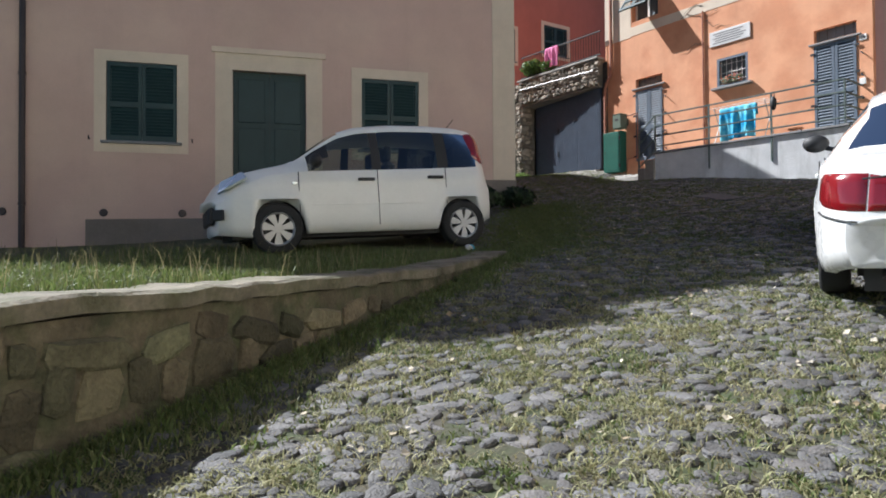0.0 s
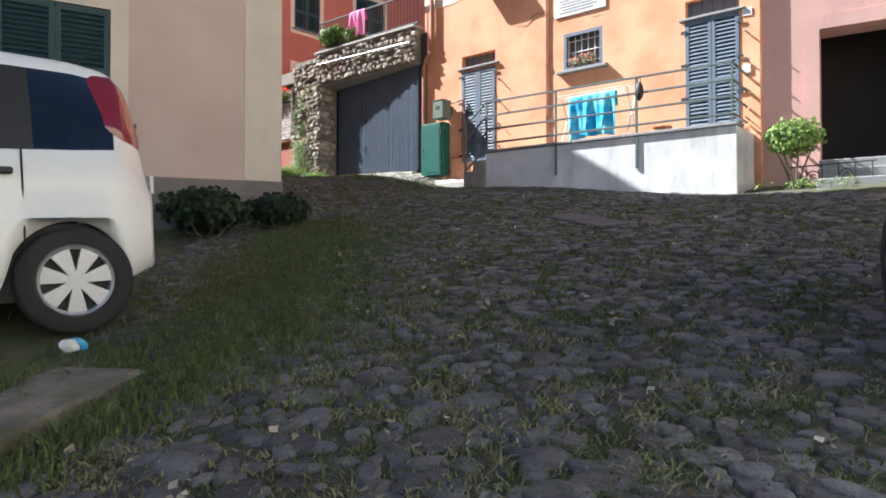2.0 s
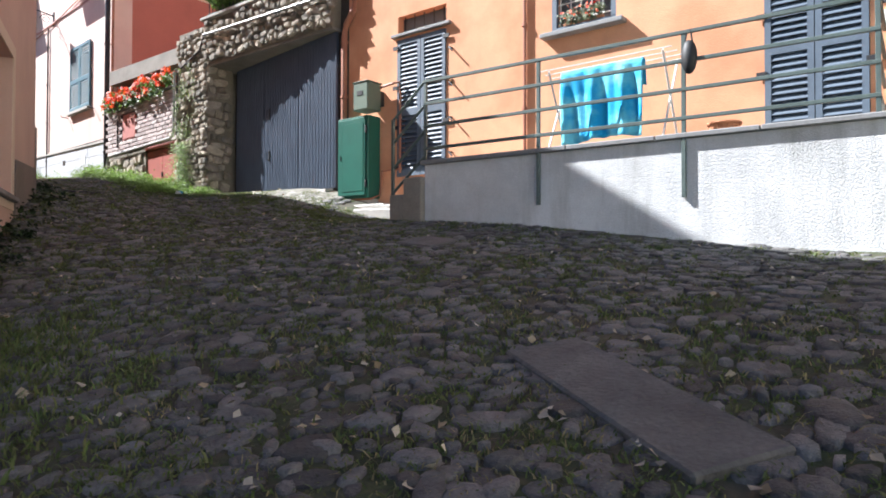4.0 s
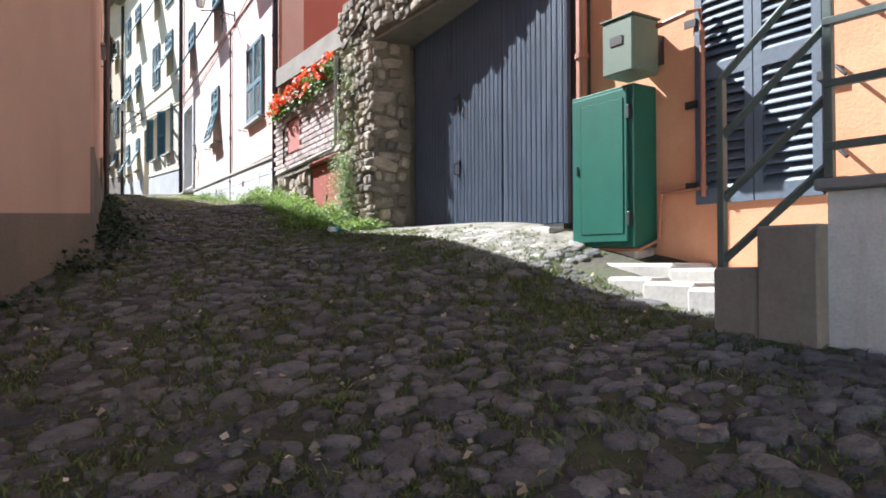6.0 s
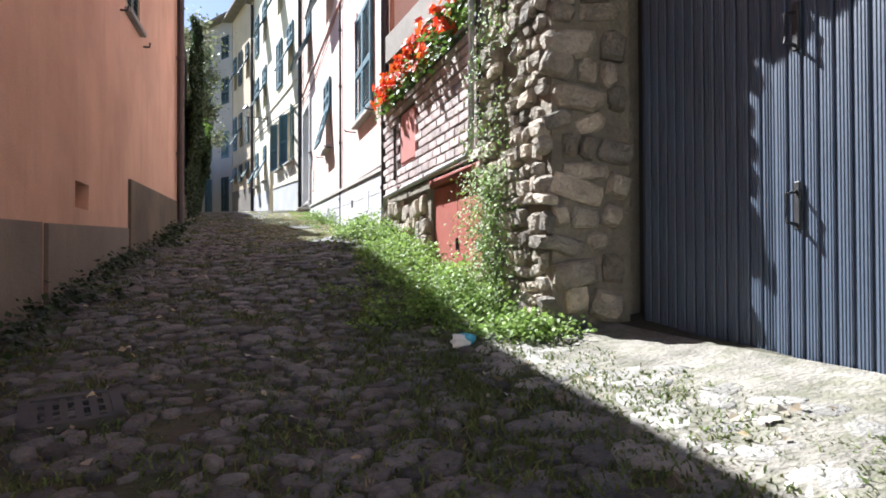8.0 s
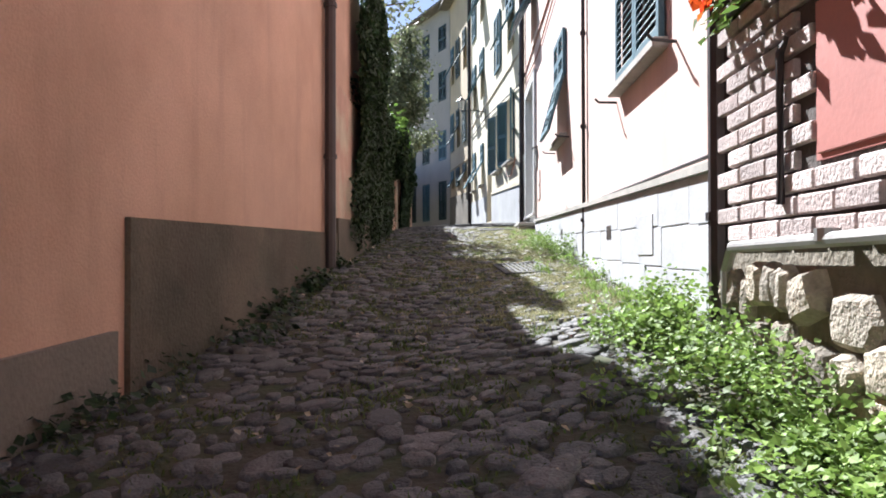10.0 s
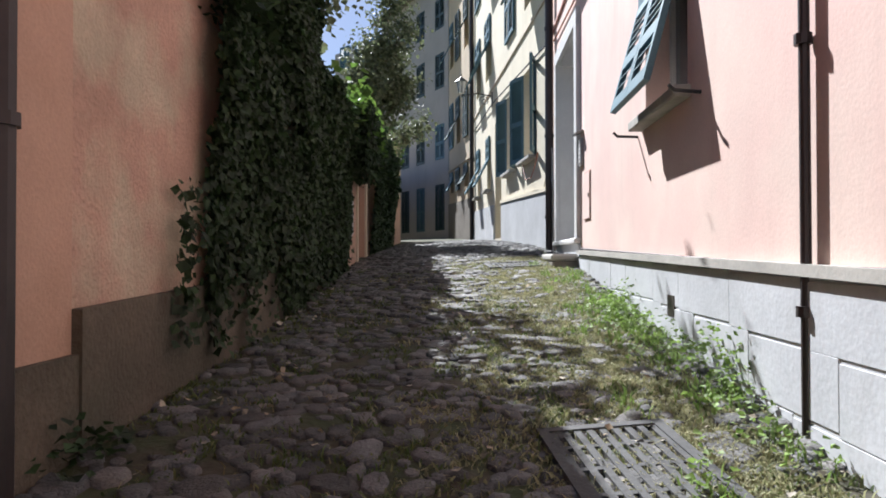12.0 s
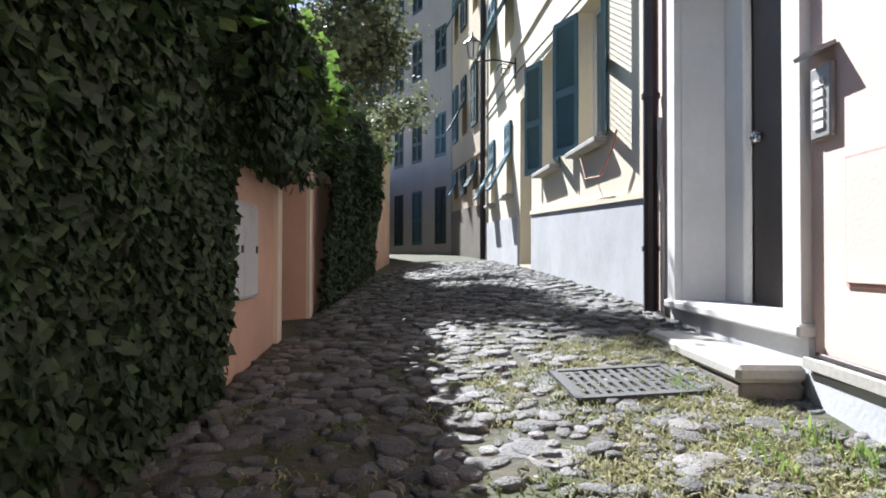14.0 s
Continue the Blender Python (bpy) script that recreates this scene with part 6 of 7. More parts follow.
for i in range(5):
    part("button", boxed(hx - 0.04, hx + 0.04, -0.038, -0.03, 6.66 + i * 0.045, 6.69 + i * 0.045), WHITE_PAINT, hood)
mtr = thing("meter_hatch", fP2, "rose painted meter hatch in the wall", "hatch")
part("frame", boxed(px(29.22) - 0.18, px(29.22) + 0.18, -0.008, 0.0, 6.0, 6.52), ROSE_C, mtr)
part("door", boxed(px(29.22) - 0.165, px(29.22) + 0.165, -0.016, -0.008, 6.015, 6.505, bevel=0.003), ROSE, mtr)
part("lock", boxed(px(29.22) + 0.11, px(29.22) + 0.135, -0.024, -0.016, 6.24, 6.28), IRON, mtr)


def lantern(m, reach, label):
    e = thing("wall_lantern", m, label, "lamp", "street lanterns")
    part("bracket_arm", tubed([(0, 0, 0), (0, -reach * 0.5, 0.06), (0, -reach, 0.0)], 0.016, 6), IRON, e)
    sc = []
    for i in range(22):
        a = i * 0.42
        r = 0.13 * (1 - i / 26)
        sc.append((0, -0.2 - r * math.cos(a), -0.12 + r * math.sin(a)))
    part("scroll", tubed(sc, 0.009, 5), IRON, e)
    part("wall_plate", boxed(-0.04, 0.04, -0.02, 0.0, -0.25, 0.1), IRON, e)
    bm = bmesh.new()
    bmesh.ops.create_cone(bm, cap_ends=True, radius1=0.08, radius2=0.13, depth=0.26, segments=6, matrix=Matrix.Translation((0, -reach, 0.2)))
    part("glass_body", bm, WHITE_PAINT, e, "milky glass body")
    bm = bmesh.new()
    bmesh.ops.create_cone(bm, cap_ends=True, radius1=0.17, radius2=0.03, depth=0.12, segments=6, matrix=Matrix.Translation((0, -reach, 0.39)))
    part("cap", bm, IRON, e)
    part("finial", tubed([(0, -reach, 0.44), (0, -reach, 0.52)], 0.012, 6), IRON, e)
    for i in range(6):
        a = i * math.pi / 3
        part("glazing_bar", tubed([(0.08 * math.cos(a), -reach + 0.08 * math.sin(a), 0.07), (0.132 * math.cos(a), -reach + 0.132 * math.sin(a), 0.33)], 0.007, 4), IRON, e)
    return e


lantern(fP2 @ Matrix.Translation((px(24.2), 0, 9.15)), 0.75, "black iron street lantern on the rose house")
lantern(wall_frame(Y_A, Y_B) @ Matrix.Translation((along(Y_A, Y_B, (15.5, 38.3)), 0, 9.5)), 0.75, "black iron street lantern on the yellow house")
downpipe("downpipe", wall_frame(Y_A, Y_B), [(0.05, -0.08, 5.6), (0.05, -0.08, 15.0)], 0.06, PIPE_DARK, "dark brown downpipe at the yellow house")
downpipe("cable", wall_frame(Y_A, Y_B), [(0.3, -0.03, 9.3), (4.0, -0.05, 9.25), (9.6, -0.03, 8.9)], 0.014, PIPE_DARK, "sagging dark cable on the yellow front")
downpipe("loose_wire", wall_frame(Y_A, Y_B), [(8.0, -0.1, 7.25), (8.3, -0.12, 6.95), (8.8, -0.12, 6.92), (9.1, -0.1, 7.15), (9.15, -0.08, 7.3)], 0.01, PIPE_COPPER, "loose rusty wire under a window")
downpipe("downpipe", wall_frame(A_A, A_B), [(along(A_A, A_B, (0.83, 13.24)), -0.06, 1.55), (along(A_A, A_B, (0.83, 13.24)), -0.06, 13.0)], 0.05, PIPE_DARK, "dark downpipe on the salmon house front", [(along(A_A, A_B, (0.83, 13.24)), -0.06, z) for z in (2.3, 4.5, 6.8)])
downpipe("downpipe", wall_frame(L_A, L_B), [(along(L_A, L_B, (12.6, 24.05)), -0.07, 4.9), (along(L_A, L_B, (12.6, 24.05)), -0.07, 9.4)], 0.055, PIPE_DARK, "dark downpipe on the peach wall", [(along(L_A, L_B, (12.6, 24.05)), -0.07, z) for z in (6.0, 7.5)])
for xx in (0.55, 2.0, 3.2):
    v = thing("round_vent", wall_frame(A_A, A_B), "round rusty vent hole in the salmon wall", "vent", "round wall vents")
    bm = bmesh.new()
    bmesh.ops.create_cone(bm, cap_ends=True, radius1=0.07, radius2=0.055, depth=0.03, segments=18, matrix=Matrix.Translation((along(A_A, A_B, (xx, 13.37 - 0.372 * (xx - 0.55))), -0.012, 2.17)) @ Matrix.Rotation(radians(90), 4, "X"))
    part("grating", bm, PIPE_DARK, v)


# drain grates in the paving
GRATE_IRON = mat("grate_cast_iron", (0.075, 0.075, 0.076), 0.8, 0.2, 6, 60, 0.2, metal=0.3)

def grate(x, y, w, d, turn, label):
    z = gz(x, y)
    zx, zy = (gz(x + 0.2, y) - gz(x - 0.2, y)) / 0.4, (gz(x, y + 0.2) - gz(x, y - 0.2)) / 0.4
    m = Matrix.Translation((x, y, z + 0.008)) @ Matrix.Rotation(math.atan(zy), 4, "X") @ Matrix.Rotation(-math.atan(zx), 4, "Y") @ Matrix.Rotation(radians(turn), 4, "Z")
    e = thing("drain_grate", m, label, "grate", "drain grates")
    bm = bmesh.new()
    for a, b, c, dd in ((-w / 2, w / 2, -d / 2, -d / 2 + 0.04), (-w / 2, w / 2, d / 2 - 0.04, d / 2), (-w / 2, -w / 2 + 0.04, -d / 2, d / 2), (w / 2 - 0.04, w / 2, -d / 2, d / 2)):
        box(bm, a, b, c, dd, -0.05, 0.012)
    part("frame", bm, GRATE_IRON, e)
    n = int(w / 0.055)
    for i in range(n):
        xx = -w / 2 + 0.05 + i * (w - 0.1) / (n - 1)
        part("bar", boxed(xx - 0.014, xx + 0.014, -d / 2 + 0.04, d / 2 - 0.04, -0.02, 0.006), GRATE_IRON, e)
    for j in range(1, 4):
        yy = -d / 2 + j * d / 4
        part("cross_bar", boxed(-w / 2 + 0.04, w / 2 - 0.04, yy - 0.012, yy + 0.012, -0.02, 0.004), GRATE_IRON, e)
    # black plate in place of the shade down the drain
    part("pit", boxed(-w / 2 + 0.03, w / 2 - 0.03, -d / 2 + 0.03, d / 2 - 0.03, -0.07, -0.045), IRON, e)


grate(14.95, 30.0, 0.62, 0.5, 4, "square grey iron drain grate in the cobbles")
grate(14.62, 24.35, 0.5, 0.75, 4, "square grey iron drain grate in the cobbles")
grate(12.35, 15.6, 0.35, 0.35, 10, "small grey iron drain grate in the cobbles")
for x, y, w, d, tn in ((10.22, 6.35, 1.2, 0.35, -48), (12.5, 9.14, 0.42, 0.38, -30)):
    tagged(placed(part("manhole_cover", boxed(-w / 2, w / 2, -d / 2, d / 2, -0.04, 0.02, bevel=0.01), COVER), Matrix.Translation((x, y, gz(x, y))) @ Vector(((gz(x - 0.2, y) - gz(x + 0.2, y)) / 0.4, (gz(x, y - 0.2) - gz(x, y + 0.2)) / 0.4, 1)).to_track_quat("Z", "Y").to_matrix().to_4x4() @ Matrix.Rotation(radians(tn), 4, "Z")), "flat worn cover slab set in the cobbles", "cover")

# ---- dusty rose house corner: shrub, little fence and steps ----
for i in range(4):
    tagged(placed(part("arch_step", boxed(0.78, 1.95, -0.35 * (i + 1) + 0.35 - 0.35, 0.1, 1.5, 3.35 - i * 0.17, bevel=0.012), SLATE), wall_frame(C_A, C_B)), "dark worn step up to the archway", "step", "archway steps")
gt = thing("garden_fence", Matrix.Translation((14.15, 4.75, gz(14.15, 4.75))), "low dark wrought iron garden fence", "fence")
for i in range(6):
    part("bar", tubed([(0.02 * i, -0.5 + i * 0.2, -0.1), (0.02 * i, -0.5 + i * 0.2, 0.3)], 0.009, 5), IRON, gt)
part("rail", tubed([(0, -0.55, 0.3), (0.1, 0.55, 0.3)], 0.01, 5), IRON, gt)
for i in range(2):
    part("scroll", tubed([(0.04, -0.2 + i * 0.4 + (0.09 - 0.003 * k) * math.cos(k * 0.4), 0.14 + (0.09 - 0.003 * k) * math.sin(k * 0.4)) for k in range(24)], 0.007, 4), IRON, gt)

# door in the ivy wall
gd = thing("garden_door", wall_frame((12.99, 31.35), J_B), "closed weathered grey wooden door in the ivy wall", "door")
for i in range(5):
    part("board", boxed(gate_j[0] + 0.008 + i * 0.196, gate_j[0] + 0.198 + i * 0.196, 0.2, 0.235, 5.0, 7.04, bevel=0.006), PLINTH, gd)
part("handle", boxed(gate_j[0] + 0.1, gate_j[0] + 0.13, 0.17, 0.2, 6.2, 6.34, bevel=0.006), IRON, gd)
wc = thing("wall_cabinet", wall_frame((12.98, 30.1), (12.99, 31.35)), "pale grey metal meter cabinet in the gate wall", "cabinet")
part("frame", boxed(0.03, 0.66, -0.02, 0.0, 5.88, 6.42, bevel=0.004), PLINTH_W, wc)
for x in (0.045, 0.35):
    part("door", boxed(x, x + 0.295, -0.032, -0.02, 5.9, 6.4, bevel=0.004), PLINTH_W, wc)
    part("lock", boxed(x + 0.24, x + 0.265, -0.04, -0.032, 6.14, 6.18), IRON, wc)
# ---- plants ----
def leaves(name, places, material, size, label="", category="", parent=None, droop=0.4, seed=1, kind="stuff", aspect=0.55):
    """Many small folded leaves, one at each (point, outward normal)."""
    rng = np.random.RandomState(seed)
    n = len(places)
    p = np.array([a for a, _ in places], float)
    nm = np.array([b for _, b in places], float)
    nm = nm + rng.normal(0, 0.45, nm.shape)
    nm /= np.linalg.norm(nm, axis=1)[:, None] + 1e-9
    tip = rng.normal(0, 1, (n, 3))
    tip[:, 2] -= droop * 2
    tip -= nm * (tip * nm).sum(1)[:, None]
    tip /= np.linalg.norm(tip, axis=1)[:, None] + 1e-9
    side = np.cross(nm, tip)
    s = (size * rng.uniform(0.55, 1.35, n))[:, None]
    a = p
    b = p + tip * s * 0.45 + side * s * aspect + nm * s * 0.12
    c = p + tip * s
    d = p + tip * s * 0.45 - side * s * aspect + nm * s * 0.12
    verts = np.stack([a, b, c, d], 1).reshape(-1, 3)
    idx = np.arange(n)[:, None] * 4
    faces = np.concatenate([idx + [0, 1, 2], idx + [0, 2, 3]], 0)
    ob = raw(name, verts.tolist(), faces.tolist(), material, parent)
    if label:
        tagged(ob, label, category, kind=kind)
    return ob


def blades(name, xy, z, height, material, label, width=0.006, lean=0.5, seed=2):
    rng = np.random.RandomState(seed)
    n = len(xy)
    h = height * rng.uniform(0.45, 1.3, n)
    a = rng.uniform(0, 2 * np.pi, n)
    w = width * rng.uniform(0.6, 1.4, n)
    base = np.c_[xy, z]
    u = np.c_[np.cos(a), np.sin(a), np.zeros(n)] * w[:, None]
    t = rng.uniform(0, 2 * np.pi, n)
    off = np.c_[np.cos(t), np.sin(t), np.zeros(n)] * (h * rng.uniform(0.1, lean * 1.6, n))[:, None]
    midp = base + off * 0.35 + np.c_[np.zeros((n, 2)), h * 0.62]
    tip = base + off + np.c_[np.zeros((n, 2)), h * rng.uniform(0.7, 1.0, n)]
    verts = np.stack([base - u, base + u, midp + u * 0.7, midp - u * 0.7, tip], 1).reshape(-1, 3)
    i = np.arange(n)[:, None] * 5
    faces = (i + [0, 1, 2, 3]).tolist() + (i + [3, 2, 4]).tolist()
    return tagged(raw(name, verts.tolist(), faces, material), label, "grass", kind="stuff")


def on_wall(a, b, count, sample, seed):
    """Points in front of a wall: sample(rng) gives distance along, distance out, height."""
    rng = random.Random(seed)
    f = wall_frame(a, b)
    out = []
    nrm = f.to_3x3() @ Vector((0, -1, 0))
    for _ in range(count):
        r = sample(rng)
        if r is None:
            continue
        s, o, z = r
        q = f @ Vector((s, -o, z))
        out.append((tuple(q), tuple(nrm + Vector((0, 0, 0.25)))))
    return out


def ivy_sample(length_, top, low):
    def f(rng):
        s = rng.uniform(1.15 if low < 5.6 else 0.35, length_)
        edge = low + (0.22 if low < 5.6 and s < 2.6 else 0.0) + 0.22 * noise.noise(Vector((s * 1.3, 0.2, 0))) + 0.16 * noise.noise(Vector((s * 4.0, 1.7, 0)))
        z = edge + (top - edge) * rng.random() ** 0.85
        if rng.random() < 0.06:
            z = edge - rng.random() * 0.2
        hang = (z - edge) / (top - edge)
        clump = 0.5 + 0.5 * noise.noise(Vector((s * 1.6, z * 1.6, 3.0)))
        o = 0.03 + (0.06 + 0.30 * max(0, hang)) * clump * rng.uniform(0.55, 1.0)
        if noise.noise(Vector((s * 2.2, z * 2.2, 9.0))) < -0.62:
            return None
        return s, o, z
    return f


leaves("ivy", on_wall(I_A, I_B, 46000, ivy_sample(5.6, 7.35, 5.5), 11), IVY, 0.052, "dense dark hanging ivy over the garden wall", "ivy", seed=3, droop=0.9)
leaves("ivy_creeper", on_wall((12.99, 31.35), J_B, 22000, (lambda g: (lambda rng: (lambda r: None if r is None else (r[0] + 1.0, r[1] * 1.25, r[2]))(g(rng))))(ivy_sample(5.0, 7.7, 5.75)), 12), IVY, 0.052, "dense dark hanging ivy past the gate", "ivy", seed=4, droop=0.9)
gate_top = on_wall((12.98, 30.1), (12.99, 31.35), 3200, lambda q: (q.uniform(-0.1, 1.3), 0.03 + 0.3 * q.random(), 7.45 - 0.85 * q.random() ** 1.6), 13)
leaves("ivy_over_gate", gate_top, IVY, 0.065, "dark ivy hanging over the gate wall", "ivy", seed=14, droop=0.9)
def ivy_high(q):
    s = q.uniform(1.15, 3.5)
    top = 8.85 - 0.35 * max(0, s - 2.2) + 0.25 * noise.noise(Vector((s * 2.0, 5.0, 0)))
    z = q.uniform(7.1, top)
    clump = 0.5 + 0.5 * noise.noise(Vector((s * 1.6, z * 1.6, 3.0)))
    return s, 0.03 + 0.34 * clump * q.uniform(0.4, 1.0), z


strand = []
rng = random.Random(17)
for _ in range(70):
    s0 = rng.uniform(0.75, 5.4)
    top_z, drop_z = 5.75 + rng.uniform(-0.1, 0.3), rng.uniform(0.25, 0.85)
    sway = rng.uniform(-0.12, 0.12)
    for _k in range(int(70 * drop_z)):
        q = rng.random()
        strand.append((s0 + sway * q + rng.gauss(0, 0.035), 0.05 + abs(rng.gauss(0, 0.05)), top_z - drop_z * q))
it = iter(strand)
leaves("ivy_strands", on_wall(I_A, I_B, len(strand), lambda q: next(it), 20), IVY, 0.05, "loose ivy strands hanging down the damp plinth", "ivy", seed=21, droop=0.9)
leaves("ivy_high", on_wall(I_A, I_B, 17000, ivy_high, 15), IVY, 0.05, "dense dark ivy over the taller garden wall", "ivy", seed=16, droop=0.9)
top_pts = []
rng = random.Random(8)
for _ in range(8000):
    y = rng.uniform(25.7, 36.5)
    x = 12.68 + 0.05 * (y - 24.5) + rng.uniform(-0.8, 0.2) + 0.15 * noise.noise(Vector((y, 0, 0)))
    z = 7.0 + rng.uniform(-0.2, 0.55) * (0.6 + 0.6 * noise.noise(Vector((y * 0.9, x, 2))))
    top_pts.append(((x, y, z), (0.3, 0, 1)))
leaves("ivy_top", top_pts, IVY, 0.08, "bushy ivy spilling over the wall top", "ivy", seed=5)
bit = []
for _ in range(900):
    y = min(33.8, max(29.4, rng.gauss(31.6, 1.1)))
    bit.append(((12.85 + rng.uniform(0, 0.42), y, 7.3 + min(0.5, max(-0.3, rng.gauss(0.1, 0.18)))), (0.2, 0.4, 1)))
leaves("creeper_sunlit", bit, LEAF, 0.10, "sunlit green creeper shoots over the gate", "creeper", seed=6)


def tree(x, y, z, h, crown, count, material, seed, label, trunk_r=0.09, leaf=0.09):
    rng = random.Random(seed)
    e = thing("tree", Matrix.Translation((x, y, z)), label, "tree")
    pts = [(0, 0, -0.3)]
    for i in range(1, 6):
        pts.append((rng.uniform(-0.12, 0.12) * i, rng.uniform(-0.1, 0.1) * i, h * i / 5 * 0.75))
    bm = bmesh.new()
    tube(bm, pts, [trunk_r * (1 - 0.13 * i) for i in range(6)], 8)
    ends = []
    for i in range(11):
        b0 = Vector(pts[2 + i % 4])
        t = Vector((rng.gauss(crown[0], crown[3]), rng.gauss(crown[1], crown[4]), rng.gauss(crown[2], crown[5])))
        midp = b0.lerp(t, 0.5) + Vector((rng.uniform(-0.15, 0.15), rng.uniform(-0.15, 0.15), 0.15))
        tube(bm, [b0, midp, t], [trunk_r * 0.45, trunk_r * 0.28, 0.01], 6)
        ends += [t, midp, midp.lerp(t, 0.5)]
    part("trunk", bm, BARK, e)
    pl = []
    for _ in range(count):
        c = ends[rng.randrange(len(ends))]
        d = Vector((rng.gauss(0, 1), rng.gauss(0, 1), rng.gauss(0, 1))).normalized() * (rng.random() ** 0.5) * rng.choice((0.3, 0.45, 0.62))
        q = c + Vector((d.x, d.y, d.z * 0.8))
        pl.append((tuple(q), tuple(d + Vector((0, 0, 0.4)))))
    cr = leaves("crown", pl, material, leaf, parent=e, seed=seed)
    cr["kind"] = "stuff"
    return e


tree(12.3, 37.0, 6.0, 4.6, (0.85, 0.0, 3.7, 0.4, 0.9, 0.75), 11000, LEAF_OLIVE, 21, "leafy grey-green tree leaning over the lane wall", leaf=0.08)
# unseen tree, added for the dappled shade on the lane
tree(11.8, 30.2, 5.2, 5.2, (0.35, 0.0, 4.6, 0.7, 0.9, 0.5), 2600, LEAF_OLIVE, 25, "grey-green tree behind the ivy wall, shading the lane", leaf=0.09)
tree(12.2, 43.0, 6.2, 3.8, (0.5, 0.4, 2.9, 0.6, 1.6, 0.8), 4500, LEAF, 23, "green tree further up the lane", leaf=0.1)


def shrub(x, y, z, rx, rz, count, material, seed, label, leaf=0.05, stem=0.35):
    rng = random.Random(seed)
    e = thing("shrub", Matrix.Translation((x, y, z)), label, "shrub")
    for i in range(7):
        a = i * 0.9
        bm = bmesh.new()
        tube(bm, [(0, 0, -0.05), (0.3 * rx * math.cos(a), 0.3 * rx * math.sin(a), stem * 0.7), (0.7 * rx * math.cos(a), 0.7 * rx * math.sin(a), stem + rz * 0.8)], [0.02, 0.014, 0.005], 5)
        part("stem", bm, BARK, e)
    pl = []
    for _ in range(count):
        d = Vector((rng.gauss(0, 1), rng.gauss(0, 1), rng.gauss(0, 1))).normalized()
        r = (0.6 + 0.4 * rng.random()) * (0.9 + 0.25 * noise.noise(d * 2.5 + Vector((seed, 0, 0))))
        pl.append(((d.x * rx * r, d.y * rx * r, stem + rz + d.z * rz * r), tuple(d)))
    cr = leaves("foliage", pl, material, leaf, parent=e, seed=seed, droop=0.0)
    cr["kind"] = "stuff"
    return e


shrub(14.25, 5.2, gz(14.25, 5.2), 0.42, 0.30, 1900, WEED, 31, "clipped yellow-green shrub beside the archway", stem=0.42)
shrub(14.75, 15.55, 7.03, 0.40, 0.30, 1500, LEAF, 32, "bushy green plant on the roof terrace", leaf=0.07, stem=0.05)
shrub(14.75, 14.85, 7.03, 0.28, 0.2, 700, LEAF, 33, "small green plant on the roof terrace", leaf=0.07, stem=0.05)
shrub(7.9, 9.9, gz(7.9, 9.9), 0.55, 0.26, 1800, IVY, 34, "dark low bush at the house corner", leaf=0.07, stem=0.02)
shrub(8.8, 9.75, gz(8.8, 9.75), 0.42, 0.2, 1200, IVY, 35, "dark low bush at the house corner", leaf=0.07, stem=0.02)

def house_creeper(q):
    s = q.uniform(1.75, 4.6)
    low = 5.5 + 0.3 * noise.noise(Vector((s * 1.7, 2.0, 0)))
    z = low + 2.2 * q.random() ** 0.9
    return s, 0.03 + 0.35 * (0.5 + 0.5 * noise.noise(Vector((s * 1.6, z * 1.6, 3.0)))) * q.uniform(0.4, 1.0), z


leaves("wall_creeper", on_wall(C_A, C_B, 9000, house_creeper, 18), LEAF, 0.06, "green creeper hanging on the dusty rose house", "creeper", seed=19, droop=0.8)
sg_ = thing("wall_sign", wall_frame(C_A, C_B), "small white tile sign with blue bars of writing", "sign")
part("tile", boxed(2.2, 2.5, -0.015, 0.0, 4.9, 5.2, bevel=0.004), WHITE_PAINT, sg_)
for i in range(4):
    part("line_of_writing", boxed(2.23, 2.47 - 0.03 * (i % 2), -0.019, -0.015, 4.945 + i * 0.06, 4.97 + i * 0.06), TOWEL_BLUE, sg_)
# planter of red flowers
fl = thing("flower_bed", wall_frame(T_A, T_B), "bed of bright red flowers over the brick planter", "flowers")
rng = random.Random(41)
lp, pp2 = [], []
for _ in range(3200):
    s = rng.uniform(-0.05, 2.9)
    o = rng.uniform(-0.35, 0.16)
    z = 6.06 + (0.34 + 0.12 * noise.noise(Vector((s * 3, 0, 0)))) * rng.random() - max(0, o) * 0.8
    lp.append(((s, -o, z), (0, -0.6, 0.8)))
for _ in range(130):
    s = rng.uniform(0.0, 2.85)
    o = rng.uniform(-0.25, 0.18)
    z = 6.2 + 0.3 * rng.random() - max(0, o) * 1.1
    for _k in range(9):
        pp2.append(((s + rng.gauss(0, 0.03), -o + rng.gauss(0, 0.03) - 0.02, z + rng.gauss(0, 0.03)), (rng.gauss(0, 0.6), -1, 0.5)))
leaves("foliage", lp, LEAF, 0.06, parent=fl, seed=42)["kind"] = "stuff"
leaves("petals", pp2, PETAL_RED, 0.055, parent=fl, seed=43, droop=0.0, aspect=0.7)["kind"] = "stuff"
fb = thing("flower_basket", fO, "small basket of flowers in the barred window", "flowers")
part("basket", boxed(ox(9.1), ox(8.6), 0.02, 0.075, 5.43, 5.53, bevel=0.01), TERRA, fb)
leaves("foliage", [((ox(9.12) + rng.random() * 0.54, 0.05 - rng.random() * 0.1, 5.5 + rng.random() * 0.16), (0, -1, 0.4)) for _ in range(260)], LEAF_OLIVE, 0.04, parent=fb, seed=44)["kind"] = "stuff"
leaves("petals", [((ox(9.12) + rng.random() * 0.54, 0.03 - rng.random() * 0.1, 5.54 + rng.random() * 0.14), (0, -1, 0.4)) for _ in range(60)], PETAL_RED, 0.03, parent=fb, seed=45)["kind"] = "stuff"

